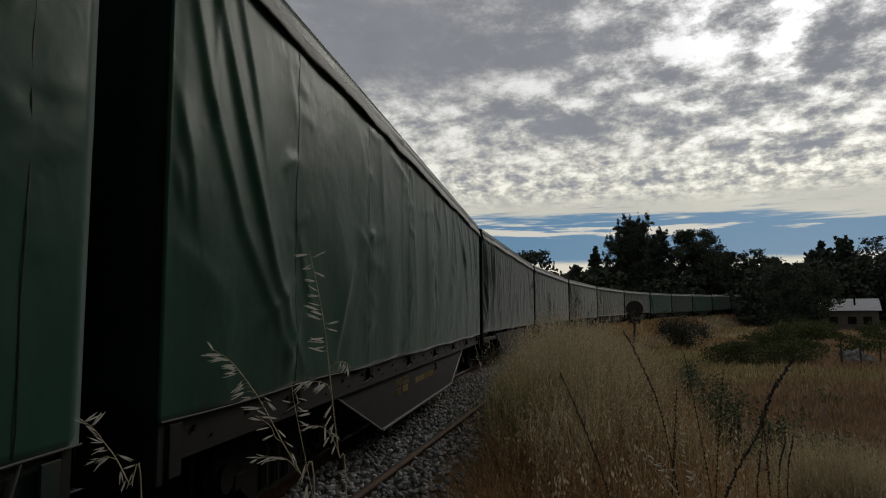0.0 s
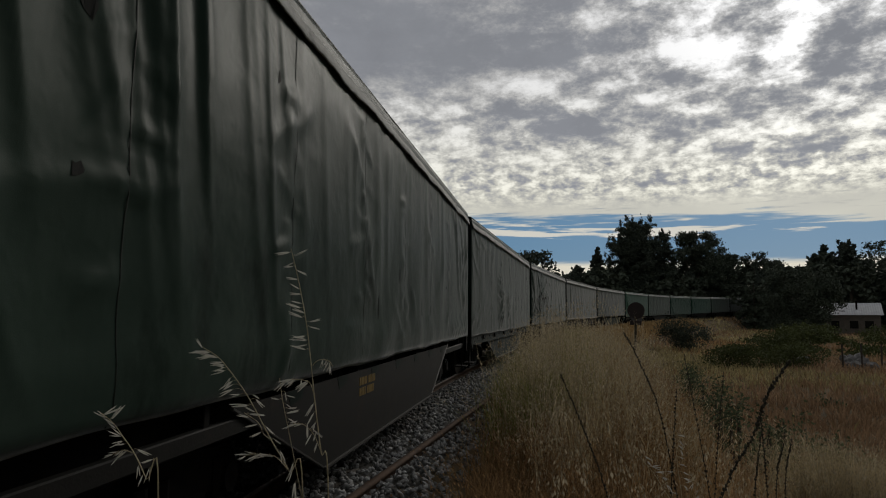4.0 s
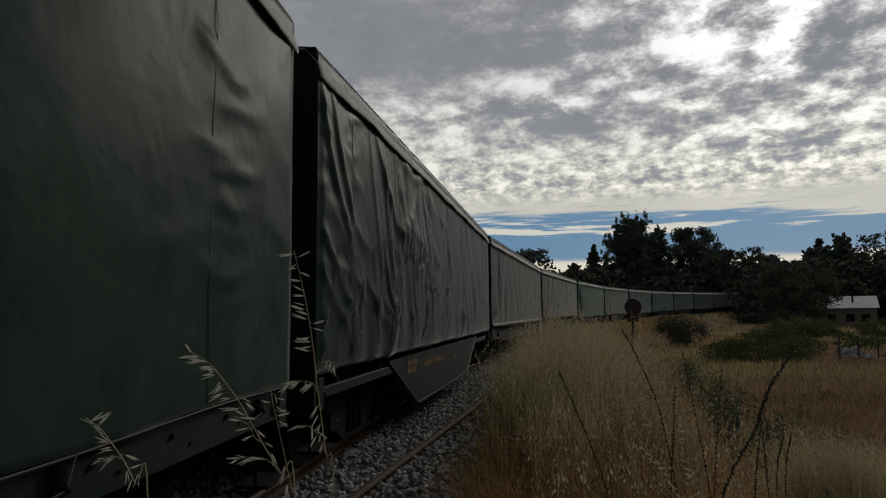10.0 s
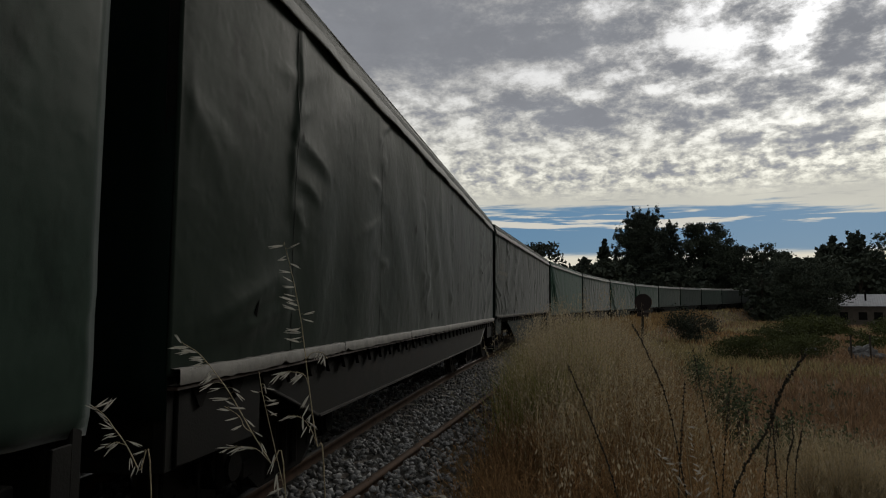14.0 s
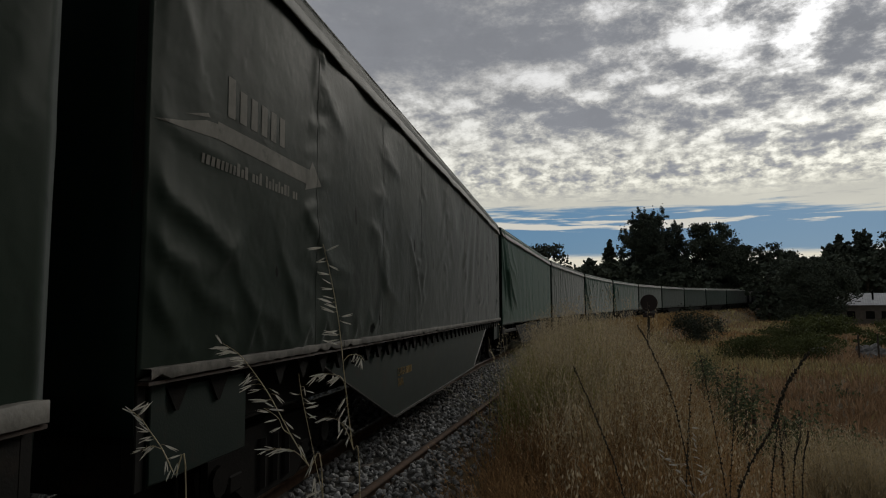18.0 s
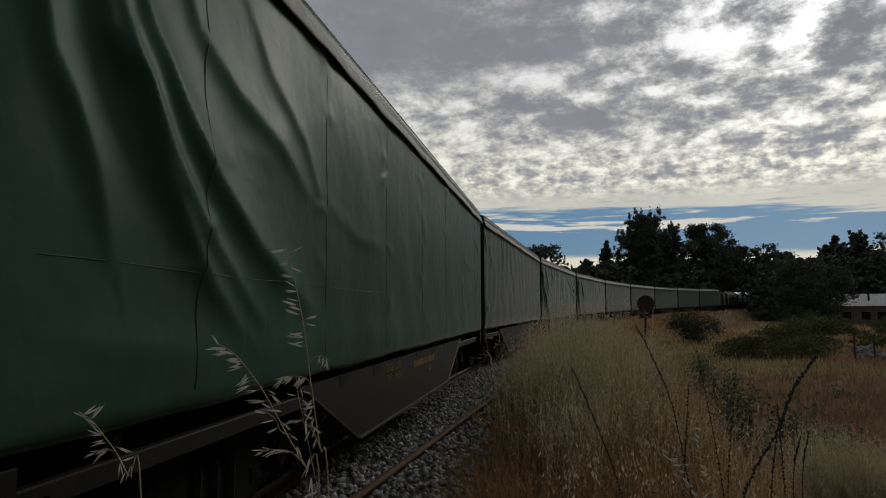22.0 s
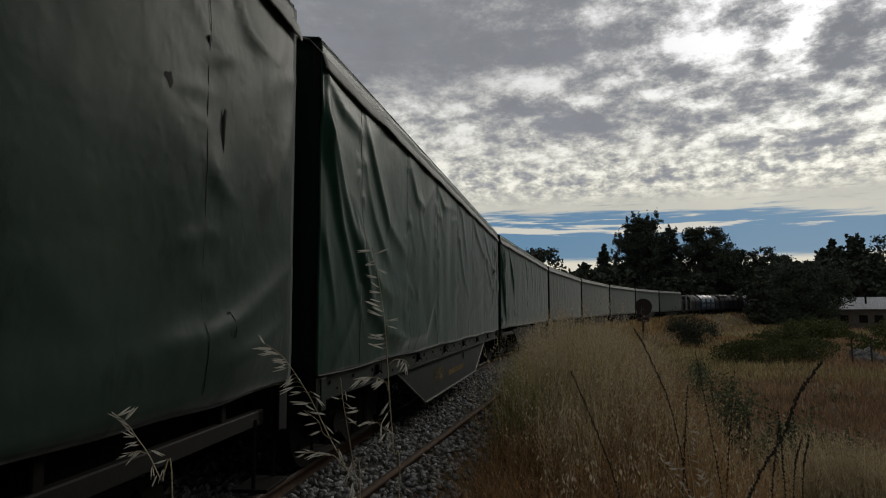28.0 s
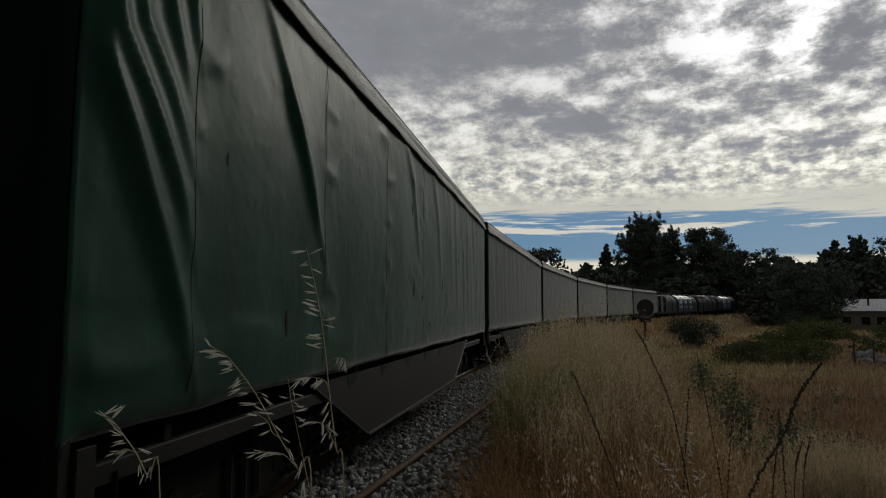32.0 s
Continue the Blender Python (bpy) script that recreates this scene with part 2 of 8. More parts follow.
# ---------- materials ----------
def mat(name, cols, scale=4.0, rough=0.8, bump=0.3, bscale=60.0, metal=0.0, spec=0.4, stretch=(1, 1, 1), vary=0.0,
        island=0.0, translucent=0.0, dirt=None, dirt_scale=1.2, dist=0.004, rough_var=0.1, wrinkle=0.0, sheen=0.0):
    """Two scales of noise over a colour ramp, with relief. vary: change from object to object; island: from piece to piece."""
    ma = bpy.data.materials.new(name)
    ma.use_nodes = True
    nt = ma.node_tree
    N, K = nt.nodes, nt.links
    bs = N["Principled BSDF"]
    tc = N.new("ShaderNodeTexCoord")
    mp = N.new("ShaderNodeMapping")
    mp.inputs["Scale"].default_value = stretch
    K.new(tc.outputs["Object"], mp.inputs[0])
    fine = tc.outputs["Object"] if wrinkle else mp.outputs[0]
    n1 = N.new("ShaderNodeTexNoise")
    n1.inputs["Scale"].default_value, n1.inputs["Detail"].default_value, n1.inputs["Roughness"].default_value = scale, 7, 0.62
    K.new(mp.outputs[0], n1.inputs["Vector"])
    fac = n1.outputs["Fac"]
    ramp = N.new("ShaderNodeValToRGB")
    e = ramp.color_ramp.elements
    while len(e) < len(cols):
        e.new(0.5)
    for i, c in enumerate(cols):
        e[i].position = 0.30 + 0.40 * i / max(1, len(cols) - 1)
        e[i].color = (*c, 1)
    K.new(fac, ramp.inputs[0])
    col = ramp.outputs[0]
    if dirt:
        n3 = N.new("ShaderNodeTexNoise")
        n3.inputs["Scale"].default_value, n3.inputs["Detail"].default_value = dirt_scale, 9
        n3.inputs["Roughness"].default_value = 0.7
        K.new(mp.outputs[0], n3.inputs["Vector"])
        mr = N.new("ShaderNodeMapRange")
        mr.inputs[1].default_value, mr.inputs[2].default_value = 0.56, 0.70
        K.new(n3.outputs["Fac"], mr.inputs[0])
        mx = N.new("ShaderNodeMix")
        mx.data_type = "RGBA"
        K.new(mr.outputs[0], mx.inputs[0])
        K.new(col, mx.inputs[6])
        mx.inputs[7].default_value = (*dirt, 1)
        col = mx.outputs[2]
    for amount, node, sock in ((vary, "ShaderNodeObjectInfo", "Random"), (island, "ShaderNodeNewGeometry", "Random Per Island")):
        if amount:
            oi = N.new(node)
            hs = N.new("ShaderNodeHueSaturation")
            mr = N.new("ShaderNodeMapRange")
            mr.inputs[3].default_value, mr.inputs[4].default_value = 1 - amount, 1 + amount
            K.new(oi.outputs[sock], mr.inputs[0])
            K.new(mr.outputs[0], hs.inputs["Value"])
            K.new(col, hs.inputs["Color"])
            col = hs.outputs[0]
    K.new(col, bs.inputs["Base Color"])
    n2 = N.new("ShaderNodeTexNoise")
    n2.inputs["Scale"].default_value, n2.inputs["Detail"].default_value = bscale, 4
    K.new(fine, n2.inputs["Vector"])
    if bump:
        bp = N.new("ShaderNodeBump")
        bp.inputs["Strength"].default_value, bp.inputs["Distance"].default_value = bump, dist
        K.new(n2.outputs["Fac"], bp.inputs["Height"])
        K.new(bp.outputs[0], bs.inputs["Normal"])
    if wrinkle:
        # creased cloth, different on each object
        oi = N.new("ShaderNodeObjectInfo")
        ad = N.new("ShaderNodeVectorMath")
        ad.operation = "MULTIPLY_ADD"
        K.new(oi.outputs["Random"], ad.inputs[0])
        ad.inputs[1].default_value = (37.0, 11.0, 5.0)
        K.new(tc.outputs["Object"], ad.inputs[2])
        for sc, ds, st, kind in ((0.9, 0.10, 0.16, "RIDGED_MULTIFRACTAL"), (3.4, 0.022, 0.5, "FBM"), (11.0, 0.006, 0.35, "RIDGED_MULTIFRACTAL")):
            rn = N.new("ShaderNodeTexNoise")
            rn.noise_type = kind
            rn.inputs["Scale"].default_value, rn.inputs["Detail"].default_value, rn.inputs["Distortion"].default_value = sc, 1.5, 0.25
            K.new(ad.outputs[0], rn.inputs["Vector"])
            b2 = N.new("ShaderNodeBump")
            b2.inputs["Strength"].default_value, b2.inputs["Distance"].default_value = st * wrinkle, ds
            K.new(rn.outputs["Fac"], b2.inputs["Height"])
            K.new(bp.outputs[0], b2.inputs["Normal"])
            bp = b2
        K.new(bp.outputs[0], bs.inputs["Normal"])
    mr = N.new("ShaderNodeMapRange")
    mr.inputs[3].default_value, mr.inputs[4].default_value = max(0.05, rough - rough_var), min(1, rough + rough_var)
    K.new(fac, mr.inputs[0])
    K.new(mr.outputs[0], bs.inputs["Roughness"])
    bs.inputs["Metallic"].default_value = metal
    bs.inputs["Sheen Weight"].default_value, bs.inputs["Sheen Roughness"].default_value = sheen, 0.24
    bs.inputs["Specular IOR Level"].default_value = spec
    if translucent:
        tr = N.new("ShaderNodeBsdfTranslucent")
        K.new(col, tr.inputs["Color"])
        ms = N.new("ShaderNodeMixShader")
        ms.inputs[0].default_value = translucent
        K.new(bs.outputs[0], ms.inputs[1])
        K.new(tr.outputs[0], ms.inputs[2])
        K.new(ms.outputs[0], N["Material Output"].inputs["Surface"])
    return ma


M_GREEN = mat("green_tarp", [(0.0120, 0.0355, 0.0242), (0.0168, 0.0448, 0.0308), (0.0230, 0.0542, 0.0376)], 1.1, 0.40, 0.12, 220, spec=0.014, sheen=0.32, wrinkle=0.8,
              stretch=(1, 1, 0.5), dirt=(0.022, 0.038, 0.029), dirt_scale=0.7, vary=0.10)
M_BOTTLE = mat("bottle_green_tarp", [(0.0105, 0.0325, 0.0222), (0.0150, 0.0410, 0.0280), (0.0205, 0.0500, 0.0345)], 1.1, 0.38, 0.12, 220, spec=0.016, sheen=0.32, wrinkle=0.8,
               stretch=(1, 1, 0.5), dirt=(0.016, 0.027, 0.021), dirt_scale=0.7)
M_FRESH = mat("bright_green_tarp", [(0.0250, 0.0575, 0.0415), (0.0332, 0.0685, 0.0508), (0.0415, 0.0800, 0.0602)], 1.1, 0.40, 0.12, 220, spec=0.012, sheen=0.16, wrinkle=0.8,
              stretch=(1, 1, 0.5), dirt=(0.031, 0.057, 0.044), dirt_scale=0.7)
M_GREY = mat("grey_tarp", [(0.0140, 0.0210, 0.0160), (0.0192, 0.0268, 0.0206), (0.0255, 0.0335, 0.0265)], 1.0, 0.46, 0.12, 220, spec=0.009, sheen=0.30, wrinkle=0.9,
             stretch=(1, 1, 0.5), dirt=(0.0110, 0.0140, 0.0110), dirt_scale=0.9, vary=0.10)
M_MOSS = mat("grey_green_tarp", [(0.0168, 0.0285, 0.0220), (0.0232, 0.0368, 0.0287), (0.0312, 0.0463, 0.0365)], 1.0, 0.40, 0.12, 220, spec=0.011, sheen=0.30, wrinkle=0.9,
             stretch=(1, 1, 0.5), dirt=(0.0085, 0.0125, 0.0098), dirt_scale=0.9, vary=0.10)
M_FLAP = mat("faded_flap", [(0.17, 0.172, 0.162), (0.26, 0.26, 0.245), (0.34, 0.34, 0.32)], 5.0, 0.75, 0.5, 45, spec=0.1, dirt=(0.03, 0.031, 0.028), dirt_scale=3)
M_SEAM = mat("seam_tape", [(0.005, 0.009, 0.007), (0.010, 0.014, 0.011)], 6, 0.6, spec=0.10)
# end cloth and skirt slots: the shade of the gaps is put into this colour
M_END = mat("shaded_end_and_slot", [(0.0026, 0.0080, 0.0060), (0.0046, 0.0112, 0.0086)], 2, 0.6, 0.3, 50, spec=0.05)
# wagon steel, darkened in colour for the shade beneath the wagons
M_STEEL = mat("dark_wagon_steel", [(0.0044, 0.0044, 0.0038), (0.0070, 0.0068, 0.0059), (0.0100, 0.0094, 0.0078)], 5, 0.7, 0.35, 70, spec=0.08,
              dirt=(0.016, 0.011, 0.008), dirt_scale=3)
M_STEEL_G = mat("green_wagon_steel", [(0.0042, 0.0100, 0.0074), (0.0062, 0.0132, 0.0100), (0.0095, 0.0160, 0.0122)], 5, 0.65, 0.3, 70,
                spec=0.10, dirt=(0.018, 0.014, 0.010), dirt_scale=2.5)
# bogie iron: under-wagon shade is put into this near-black colour
M_BOGIE = mat("shade_darkened_iron", [(0.0035, 0.0033, 0.003), (0.0062, 0.0056, 0.0048), (0.0098, 0.0082, 0.007)], 9, 0.8, 0.5, 60, spec=0.04)
M_WHEEL = mat("wheel_steel", [(0.02, 0.018, 0.016), (0.04, 0.036, 0.032)], 12, 0.5, 0.2, 80, metal=0.6)
M_SILL = mat("worn_white_paint", [(0.030, 0.028, 0.024), (0.066, 0.062, 0.054), (0.130, 0.122, 0.106)], 5, 0.75, 0.5, 50, spec=0.1, dirt=(0.022, 0.017, 0.013), dirt_scale=2.6)
M_RIM = mat("pale_worn_rim", [(0.10, 0.098, 0.09), (0.19, 0.185, 0.17)], 8, 0.6, 0.3, 70, spec=0.15, dirt=(0.03, 0.026, 0.02), dirt_scale=4)
M_EDGE = mat("worn_edge_steel", [(0.022, 0.021, 0.019), (0.042, 0.040, 0.036)], 10, 0.6, 0.3, 70, spec=0.15, dirt=(0.02, 0.014, 0.010), dirt_scale=5)
M_ROPE = mat("grey_rope", [(0.035, 0.035, 0.031), (0.055, 0.054, 0.048)], 20, 0.8, 0.3, 200)
M_RUSTY = mat("rust_brown_angle", [(0.020, 0.012, 0.008), (0.036, 0.020, 0.012)], 12, 0.8, 0.4, 80)
M_REDPAINT = mat("red_brown_spray_paint", [(0.0100, 0.0098, 0.0076), (0.0150, 0.0132, 0.0102)], 8, 0.6, 0.1, spec=0.03)
M_WHITE = mat("peeling_white_paint", [(0.058, 0.055, 0.047), (0.11, 0.104, 0.090), (0.16, 0.152, 0.134)], 6, 0.7, 0.5, 50,
              dirt=(0.040, 0.030, 0.024), dirt_scale=2.2)
M_YELLOW = mat("faded_yellow_lettering", [(0.105, 0.068, 0.019), (0.170, 0.112, 0.031)], 12, 0.7, 0.2, spec=0.1, dirt=(0.05, 0.035, 0.015), dirt_scale=14)
M_PALE = mat("faded_pale_print", [(0.085, 0.084, 0.072), (0.150, 0.144, 0.124)], 9, 0.7, 0.2, spec=0.05, dirt=(0.035, 0.037, 0.031), dirt_scale=5)
M_DARKPAINT = mat("dark_spray_paint", [(0.004, 0.0048, 0.0042), (0.0075, 0.0085, 0.007)], 5, 0.7, 0.1, spec=0.03)
M_RAIL = mat("rusty_rail", [(0.032, 0.020, 0.013), (0.058, 0.034, 0.021), (0.085, 0.052, 0.033)], 8, 0.85, 0.5, 90, spec=0.1)
M_RAILTOP = mat("worn_rail_top", [(0.036, 0.026, 0.019), (0.060, 0.046, 0.035)], 10, 0.65, 0.1, 90, metal=0.2)
M_SLEEPER = mat("weathered_sleeper", [(0.05, 0.042, 0.034), (0.09, 0.075, 0.06), (0.13, 0.115, 0.10)], 6, 0.9, 0.6, 40, stretch=(1, 6, 6), vary=0.2)
M_STONE = mat("ballast_stone", [(0.10, 0.10, 0.098), (0.165, 0.165, 0.16), (0.24, 0.24, 0.235)], 20, 0.85, 0.4, 120, island=0.45, spec=0.15)
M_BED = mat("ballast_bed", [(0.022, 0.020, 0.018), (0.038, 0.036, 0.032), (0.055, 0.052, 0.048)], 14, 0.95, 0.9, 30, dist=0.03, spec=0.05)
M_SOIL = mat("dry_grass_ground", [(0.060, 0.044, 0.025), (0.094, 0.069, 0.040), (0.135, 0.102, 0.060)], 0.35, 0.95, 0.8, 9, dist=0.05, spec=0.02,
             dirt=(0.066, 0.039, 0.023), dirt_scale=0.12)
M_DRY = mat("dry_grass", [(0.16, 0.102, 0.045), (0.242, 0.164, 0.078), (0.325, 0.233, 0.120)], 0.8, 0.75, 0, 30, island=0.5, translucent=0.35, spec=0.06)
M_RUST = mat("rust_brown_grass", [(0.150, 0.086, 0.040), (0.230, 0.140, 0.066), (0.32, 0.210, 0.106)], 0.7, 0.9, 0, 30, island=0.5, translucent=0.3, spec=0.05)
M_FIELD = mat("dark_field_grass", [(0.165, 0.103, 0.060), (0.250, 0.162, 0.096), (0.33, 0.225, 0.138)], 0.4, 0.95, 0, 30, island=0.35, translucent=0.2, spec=0.02)
M_OLIVE = mat("olive_field_grass", [(0.200, 0.164, 0.078), (0.300, 0.250, 0.124), (0.40, 0.335, 0.178)], 0.3, 0.95, 0, 30, island=0.35, translucent=0.2, spec=0.02)
M_PALEG = mat("bleached_grass", [(0.27, 0.207, 0.112), (0.38, 0.305, 0.176), (0.49, 0.405, 0.254)], 0.8, 0.7, 0, 30, island=0.5, translucent=0.4, spec=0.06)
M_WEED = mat("green_weed", [(0.115, 0.125, 0.034), (0.175, 0.178, 0.052), (0.24, 0.225, 0.082)], 1.5, 0.7, 0, 30, island=0.35, translucent=0.35, spec=0.06)
M_SAGE = mat("grey_green_weed", [(0.045, 0.058, 0.030), (0.080, 0.098, 0.052), (0.13, 0.15, 0.088)], 2.0, 0.75, 0, 30, island=0.4, translucent=0.25, spec=0.06)
M_HUSK = mat("pale_grass_husk", [(0.26, 0.21, 0.13), (0.42, 0.36, 0.25)], 3, 0.65, 0, 30, island=0.35, translucent=0.4, spec=0.06)
M_OAT = mat("ripe_oat_husk", [(0.33, 0.32, 0.28), (0.47, 0.455, 0.40)], 30, 0.55, 0.2, 300, island=0.2, translucent=0.55, dist=0.0005)
M_STEM = mat("oat_stem", [(0.34, 0.29, 0.18), (0.46, 0.40, 0.27)], 25, 0.6, 0.2, 300, translucent=0.3, dist=0.0005)
M_STALK = mat("dead_weed_stalk", [(0.016, 0.014, 0.009), (0.035, 0.030, 0.018), (0.055, 0.045, 0.026)], 40, 0.85, 0.5, 300, island=0.3, dist=0.001)
M_PINE = mat("pine_needles", [(0.036, 0.044, 0.035), (0.046, 0.056, 0.043), (0.058, 0.070, 0.052)], 0.5, 0.9, 0, 20, island=0.15, spec=0.1)
M_LEAF = mat("dark_leaves", [(0.036, 0.044, 0.032), (0.047, 0.057, 0.041), (0.060, 0.072, 0.051)], 0.6, 0.9, 0, 20, island=0.15, spec=0.1)
M_BUSH = mat("bush_leaves", [(0.036, 0.044, 0.014), (0.052, 0.062, 0.020), (0.074, 0.082, 0.030)], 0.8, 0.85, 0, 20, island=0.2, translucent=0.15, spec=0.15)
M_BARK = mat("bark", [(0.03, 0.024, 0.018), (0.06, 0.048, 0.036)], 6, 0.9, 0.7, 30, stretch=(1, 1, 0.2), dist=0.02)
M_ROOF = mat("pale_sheet_roof", [(0.30, 0.30, 0.30), (0.38, 0.38, 0.38), (0.44, 0.44, 0.44)], 2.0, 0.6, 0.3, 20)
M_WALL = mat("house_wall", [(0.06, 0.05, 0.04), (0.10, 0.085, 0.07)], 3, 0.85, 0.3)
M_SIGNAL = mat("dark_red_signal_plate", [(0.012, 0.007, 0.006), (0.020, 0.011, 0.009)], 12, 0.7, 0.3)
M_RUBBLE = mat("pale_rubble", [(0.03, 0.03, 0.028), (0.06, 0.058, 0.055), (0.12, 0.116, 0.11)], 3, 0.9, 0.6, 20, island=0.5)
M_TANK = mat("dark_tail_wagon", [(0.010, 0.011, 0.013), (0.016, 0.017, 0.020), (0.024, 0.024, 0.026)], 2, 0.8, 0.2, spec=0.1)
M_CAB = mat("dark_blue_body", [(0.012, 0.024, 0.042), (0.020, 0.036, 0.060), (0.030, 0.050, 0.080)], 2, 0.5, 0.2, spec=0.2)
M_SILVER = mat("silver_panel", [(0.20, 0.24, 0.28), (0.30, 0.35, 0.40)], 3, 0.4, 0.2, spec=0.4)


# ---------- builders ----------
def link(name, me, material, parent=None, label=""):
    if material and not me.materials:
        me.materials.append(material)
    ob = new(name, me)
    if parent:
        ob.parent = parent
    if label:
        ob["label"] = label
    return ob


def part(name, bm, material, parent=None, label=""):
    me = bpy.data.meshes.new(name)
    bm.normal_update()
    bm.to_mesh(me)
    bm.free()
    return link(name, me, material, parent, label)


def pydata(name, v, f, material, parent=None, label="", smooth=False):
    me = bpy.data.meshes.new(name)
    v = np.asarray(v, dtype=np.float32)
    f = np.asarray(f, dtype=np.int32)
    me.vertices.add(len(v))
    me.vertices.foreach_set("co", v.ravel())
    k = f.shape[1]
    me.loops.add(f.size)
    me.loops.foreach_set("vertex_index", f.ravel())
    me.polygons.add(len(f))
    me.polygons.foreach_set("loop_start", np.arange(0, f.size, k, dtype=np.int32))
    me.update(calc_edges=True)
    me.validate()
    if smooth:
        me.shade_smooth()
    return link(name, me, material, parent, label)


def box(bm, x0, x1, y0, y1, z0, z1, bevel=0.0):
    """Adds a box, with rounded edges where bevel is given."""
    r = bmesh.ops.create_cube(bm, size=1)
    vs = r["verts"]
    for v in vs:
        v.co = Vector(((x0 + x1) / 2 + v.co.x * (x1 - x0), (y0 + y1) / 2 + v.co.y * (y1 - y0), (z0 + z1) / 2 + v.co.z * (z1 - z0)))
    if bevel:
        es = list({e for v in vs for e in v.link_edges})
        bmesh.ops.bevel(bm, geom=es, offset=bevel, segments=1, affect="EDGES")


def cyl(bm, a, b, r, r2=None, n=10):
    """Adds a cylinder or cone from a to b."""
    a, b = Vector(a), Vector(b)
    d = b - a
    m = Matrix.Translation((a + b) / 2) @ d.to_track_quat("Z", "Y").to_matrix().to_4x4()
    bmesh.ops.create_cone(bm, cap_ends=True, segments=n, radius1=r, radius2=r if r2 is None else r2, depth=d.length, matrix=m)


def prism(bm, outline, y0, y1):
    """Adds a plate: an outline in x and z, from y0 to y1."""
    a = [bm.verts.new((x, y0, z)) for x, z in outline]
    b = [bm.verts.new((x, y1, z)) for x, z in outline]
    n = len(outline)
    bm.faces.new(a)
    bm.faces.new(b[::-1])
    for i in range(n):
        bm.faces.new((a[i], b[i], b[(i + 1) % n], a[(i + 1) % n]))
    bmesh.ops.recalc_face_normals(bm, faces=bm.faces)


def lettering(name, words, size, material, parent, m, width=None):
    """Flat painted words as a mesh in the built-in font."""
    cu = bpy.data.curves.new(name, "FONT")
    cu.body, cu.size, cu.align_x, cu.align_y = words, size, "CENTER", "CENTER"
    cu.extrude = 0.001
    tmp = bpy.data.objects.new(name, cu)
    scene.collection.objects.link(tmp)
    dg = bpy.context.evaluated_depsgraph_get()
    me = bpy.data.meshes.new_from_object(tmp.evaluated_get(dg))
    bpy.data.objects.remove(tmp)
    bpy.data.curves.remove(cu)
    me.name = name
    me.materials.clear()
    if width:
        xs = [v.co.x for v in me.vertices]
        k = width / (max(xs) - min(xs))
        for v in me.vertices:
            v.co.x *= k
    me.transform(m)
    return link(name, me, material, parent)


# ---------- the track ----------
SCALE = 15.5 / 14.0
HALF = 1.5          # half the width of a wagon
GAUGE = 1.676


def make_line():
    """Centre line of the track: a transition into a right-hand curve, rising gently."""
    s = np.arange(-80.0, 300.01, 0.25) / SCALE
    q = np.clip(s, -30, 170)
    th = radians(6.2856) + 0.0052967 * q - 2.43e-5 * q * q / 2 + 6.1e-9 * q ** 3 + np.where(s > 170, (s - 170) * 0.0017, 0)
    ds = np.diff(s, prepend=s[0])
    x, y = np.cumsum(np.sin(th) * ds), np.cumsum(np.cos(th) * ds)
    i0 = int(np.argmin(np.abs(s)))
    x, y = (x - x[i0]) - 1.5598, y - y[i0]
    z = 0.00404 * s + 6.914e-5 * s * s
    z = np.where(s < -20, 0.00404 * -20 + 6.914e-5 * 400, z)
    z = np.where(s > 165, 0.00404 * 165 + 6.914e-5 * 165 ** 2 + (s - 165) * 0.02, z)
    x, y, z, s = x * SCALE, y * SCALE, z * SCALE, s * SCALE
    return s, x - HALF * np.cos(th), y + HALF * np.sin(th), z, th


LS, LX, LY, LZ, LTH = make_line()


def on_line(s, off=0.0):
    """Place and heading on the track, off metres to its right."""
    th = float(np.interp(s, LS, LTH))
    return Vector((float(np.interp(s, LS, LX)) + off * math.cos(th), float(np.interp(s, LS, LY)) - off * math.sin(th), float(np.interp(s, LS, LZ)))), th


def line_coords(x, y):
    """Distance along the track and to its right, for arrays of places."""
    x, y = np.asarray(x, float), np.asarray(y, float)
    sel = slice(None, None, 6)
    best = np.full(x.shape, 1e18)
    bi = np.zeros(x.shape, int)
    for i in range(0, len(LS), 6):
        d = (x - LX[i]) ** 2 + (y - LY[i]) ** 2
        up = d < best
        best[up] = d[up]
        bi[up] = i
    th = LTH[bi]
    dx, dy = x - LX[bi], y - LY[bi]
    s = LS[bi] + dx * np.sin(th) + dy * np.cos(th)
    return s, dx * np.cos(th) - dy * np.sin(th)


def smoothstep(a, b, x):
    t = np.clip((x - a) / (b - a), 0, 1)
    return t * t * (3 - 2 * t)


def belt(x, y):
    """Where the tall grass grows: below 0 on the bank between the siding and the field."""
    return np.asarray(x, float) - (1.05 + 0.235 * np.asarray(y, float) - 0.0027 * np.asarray(y, float) ** 2)


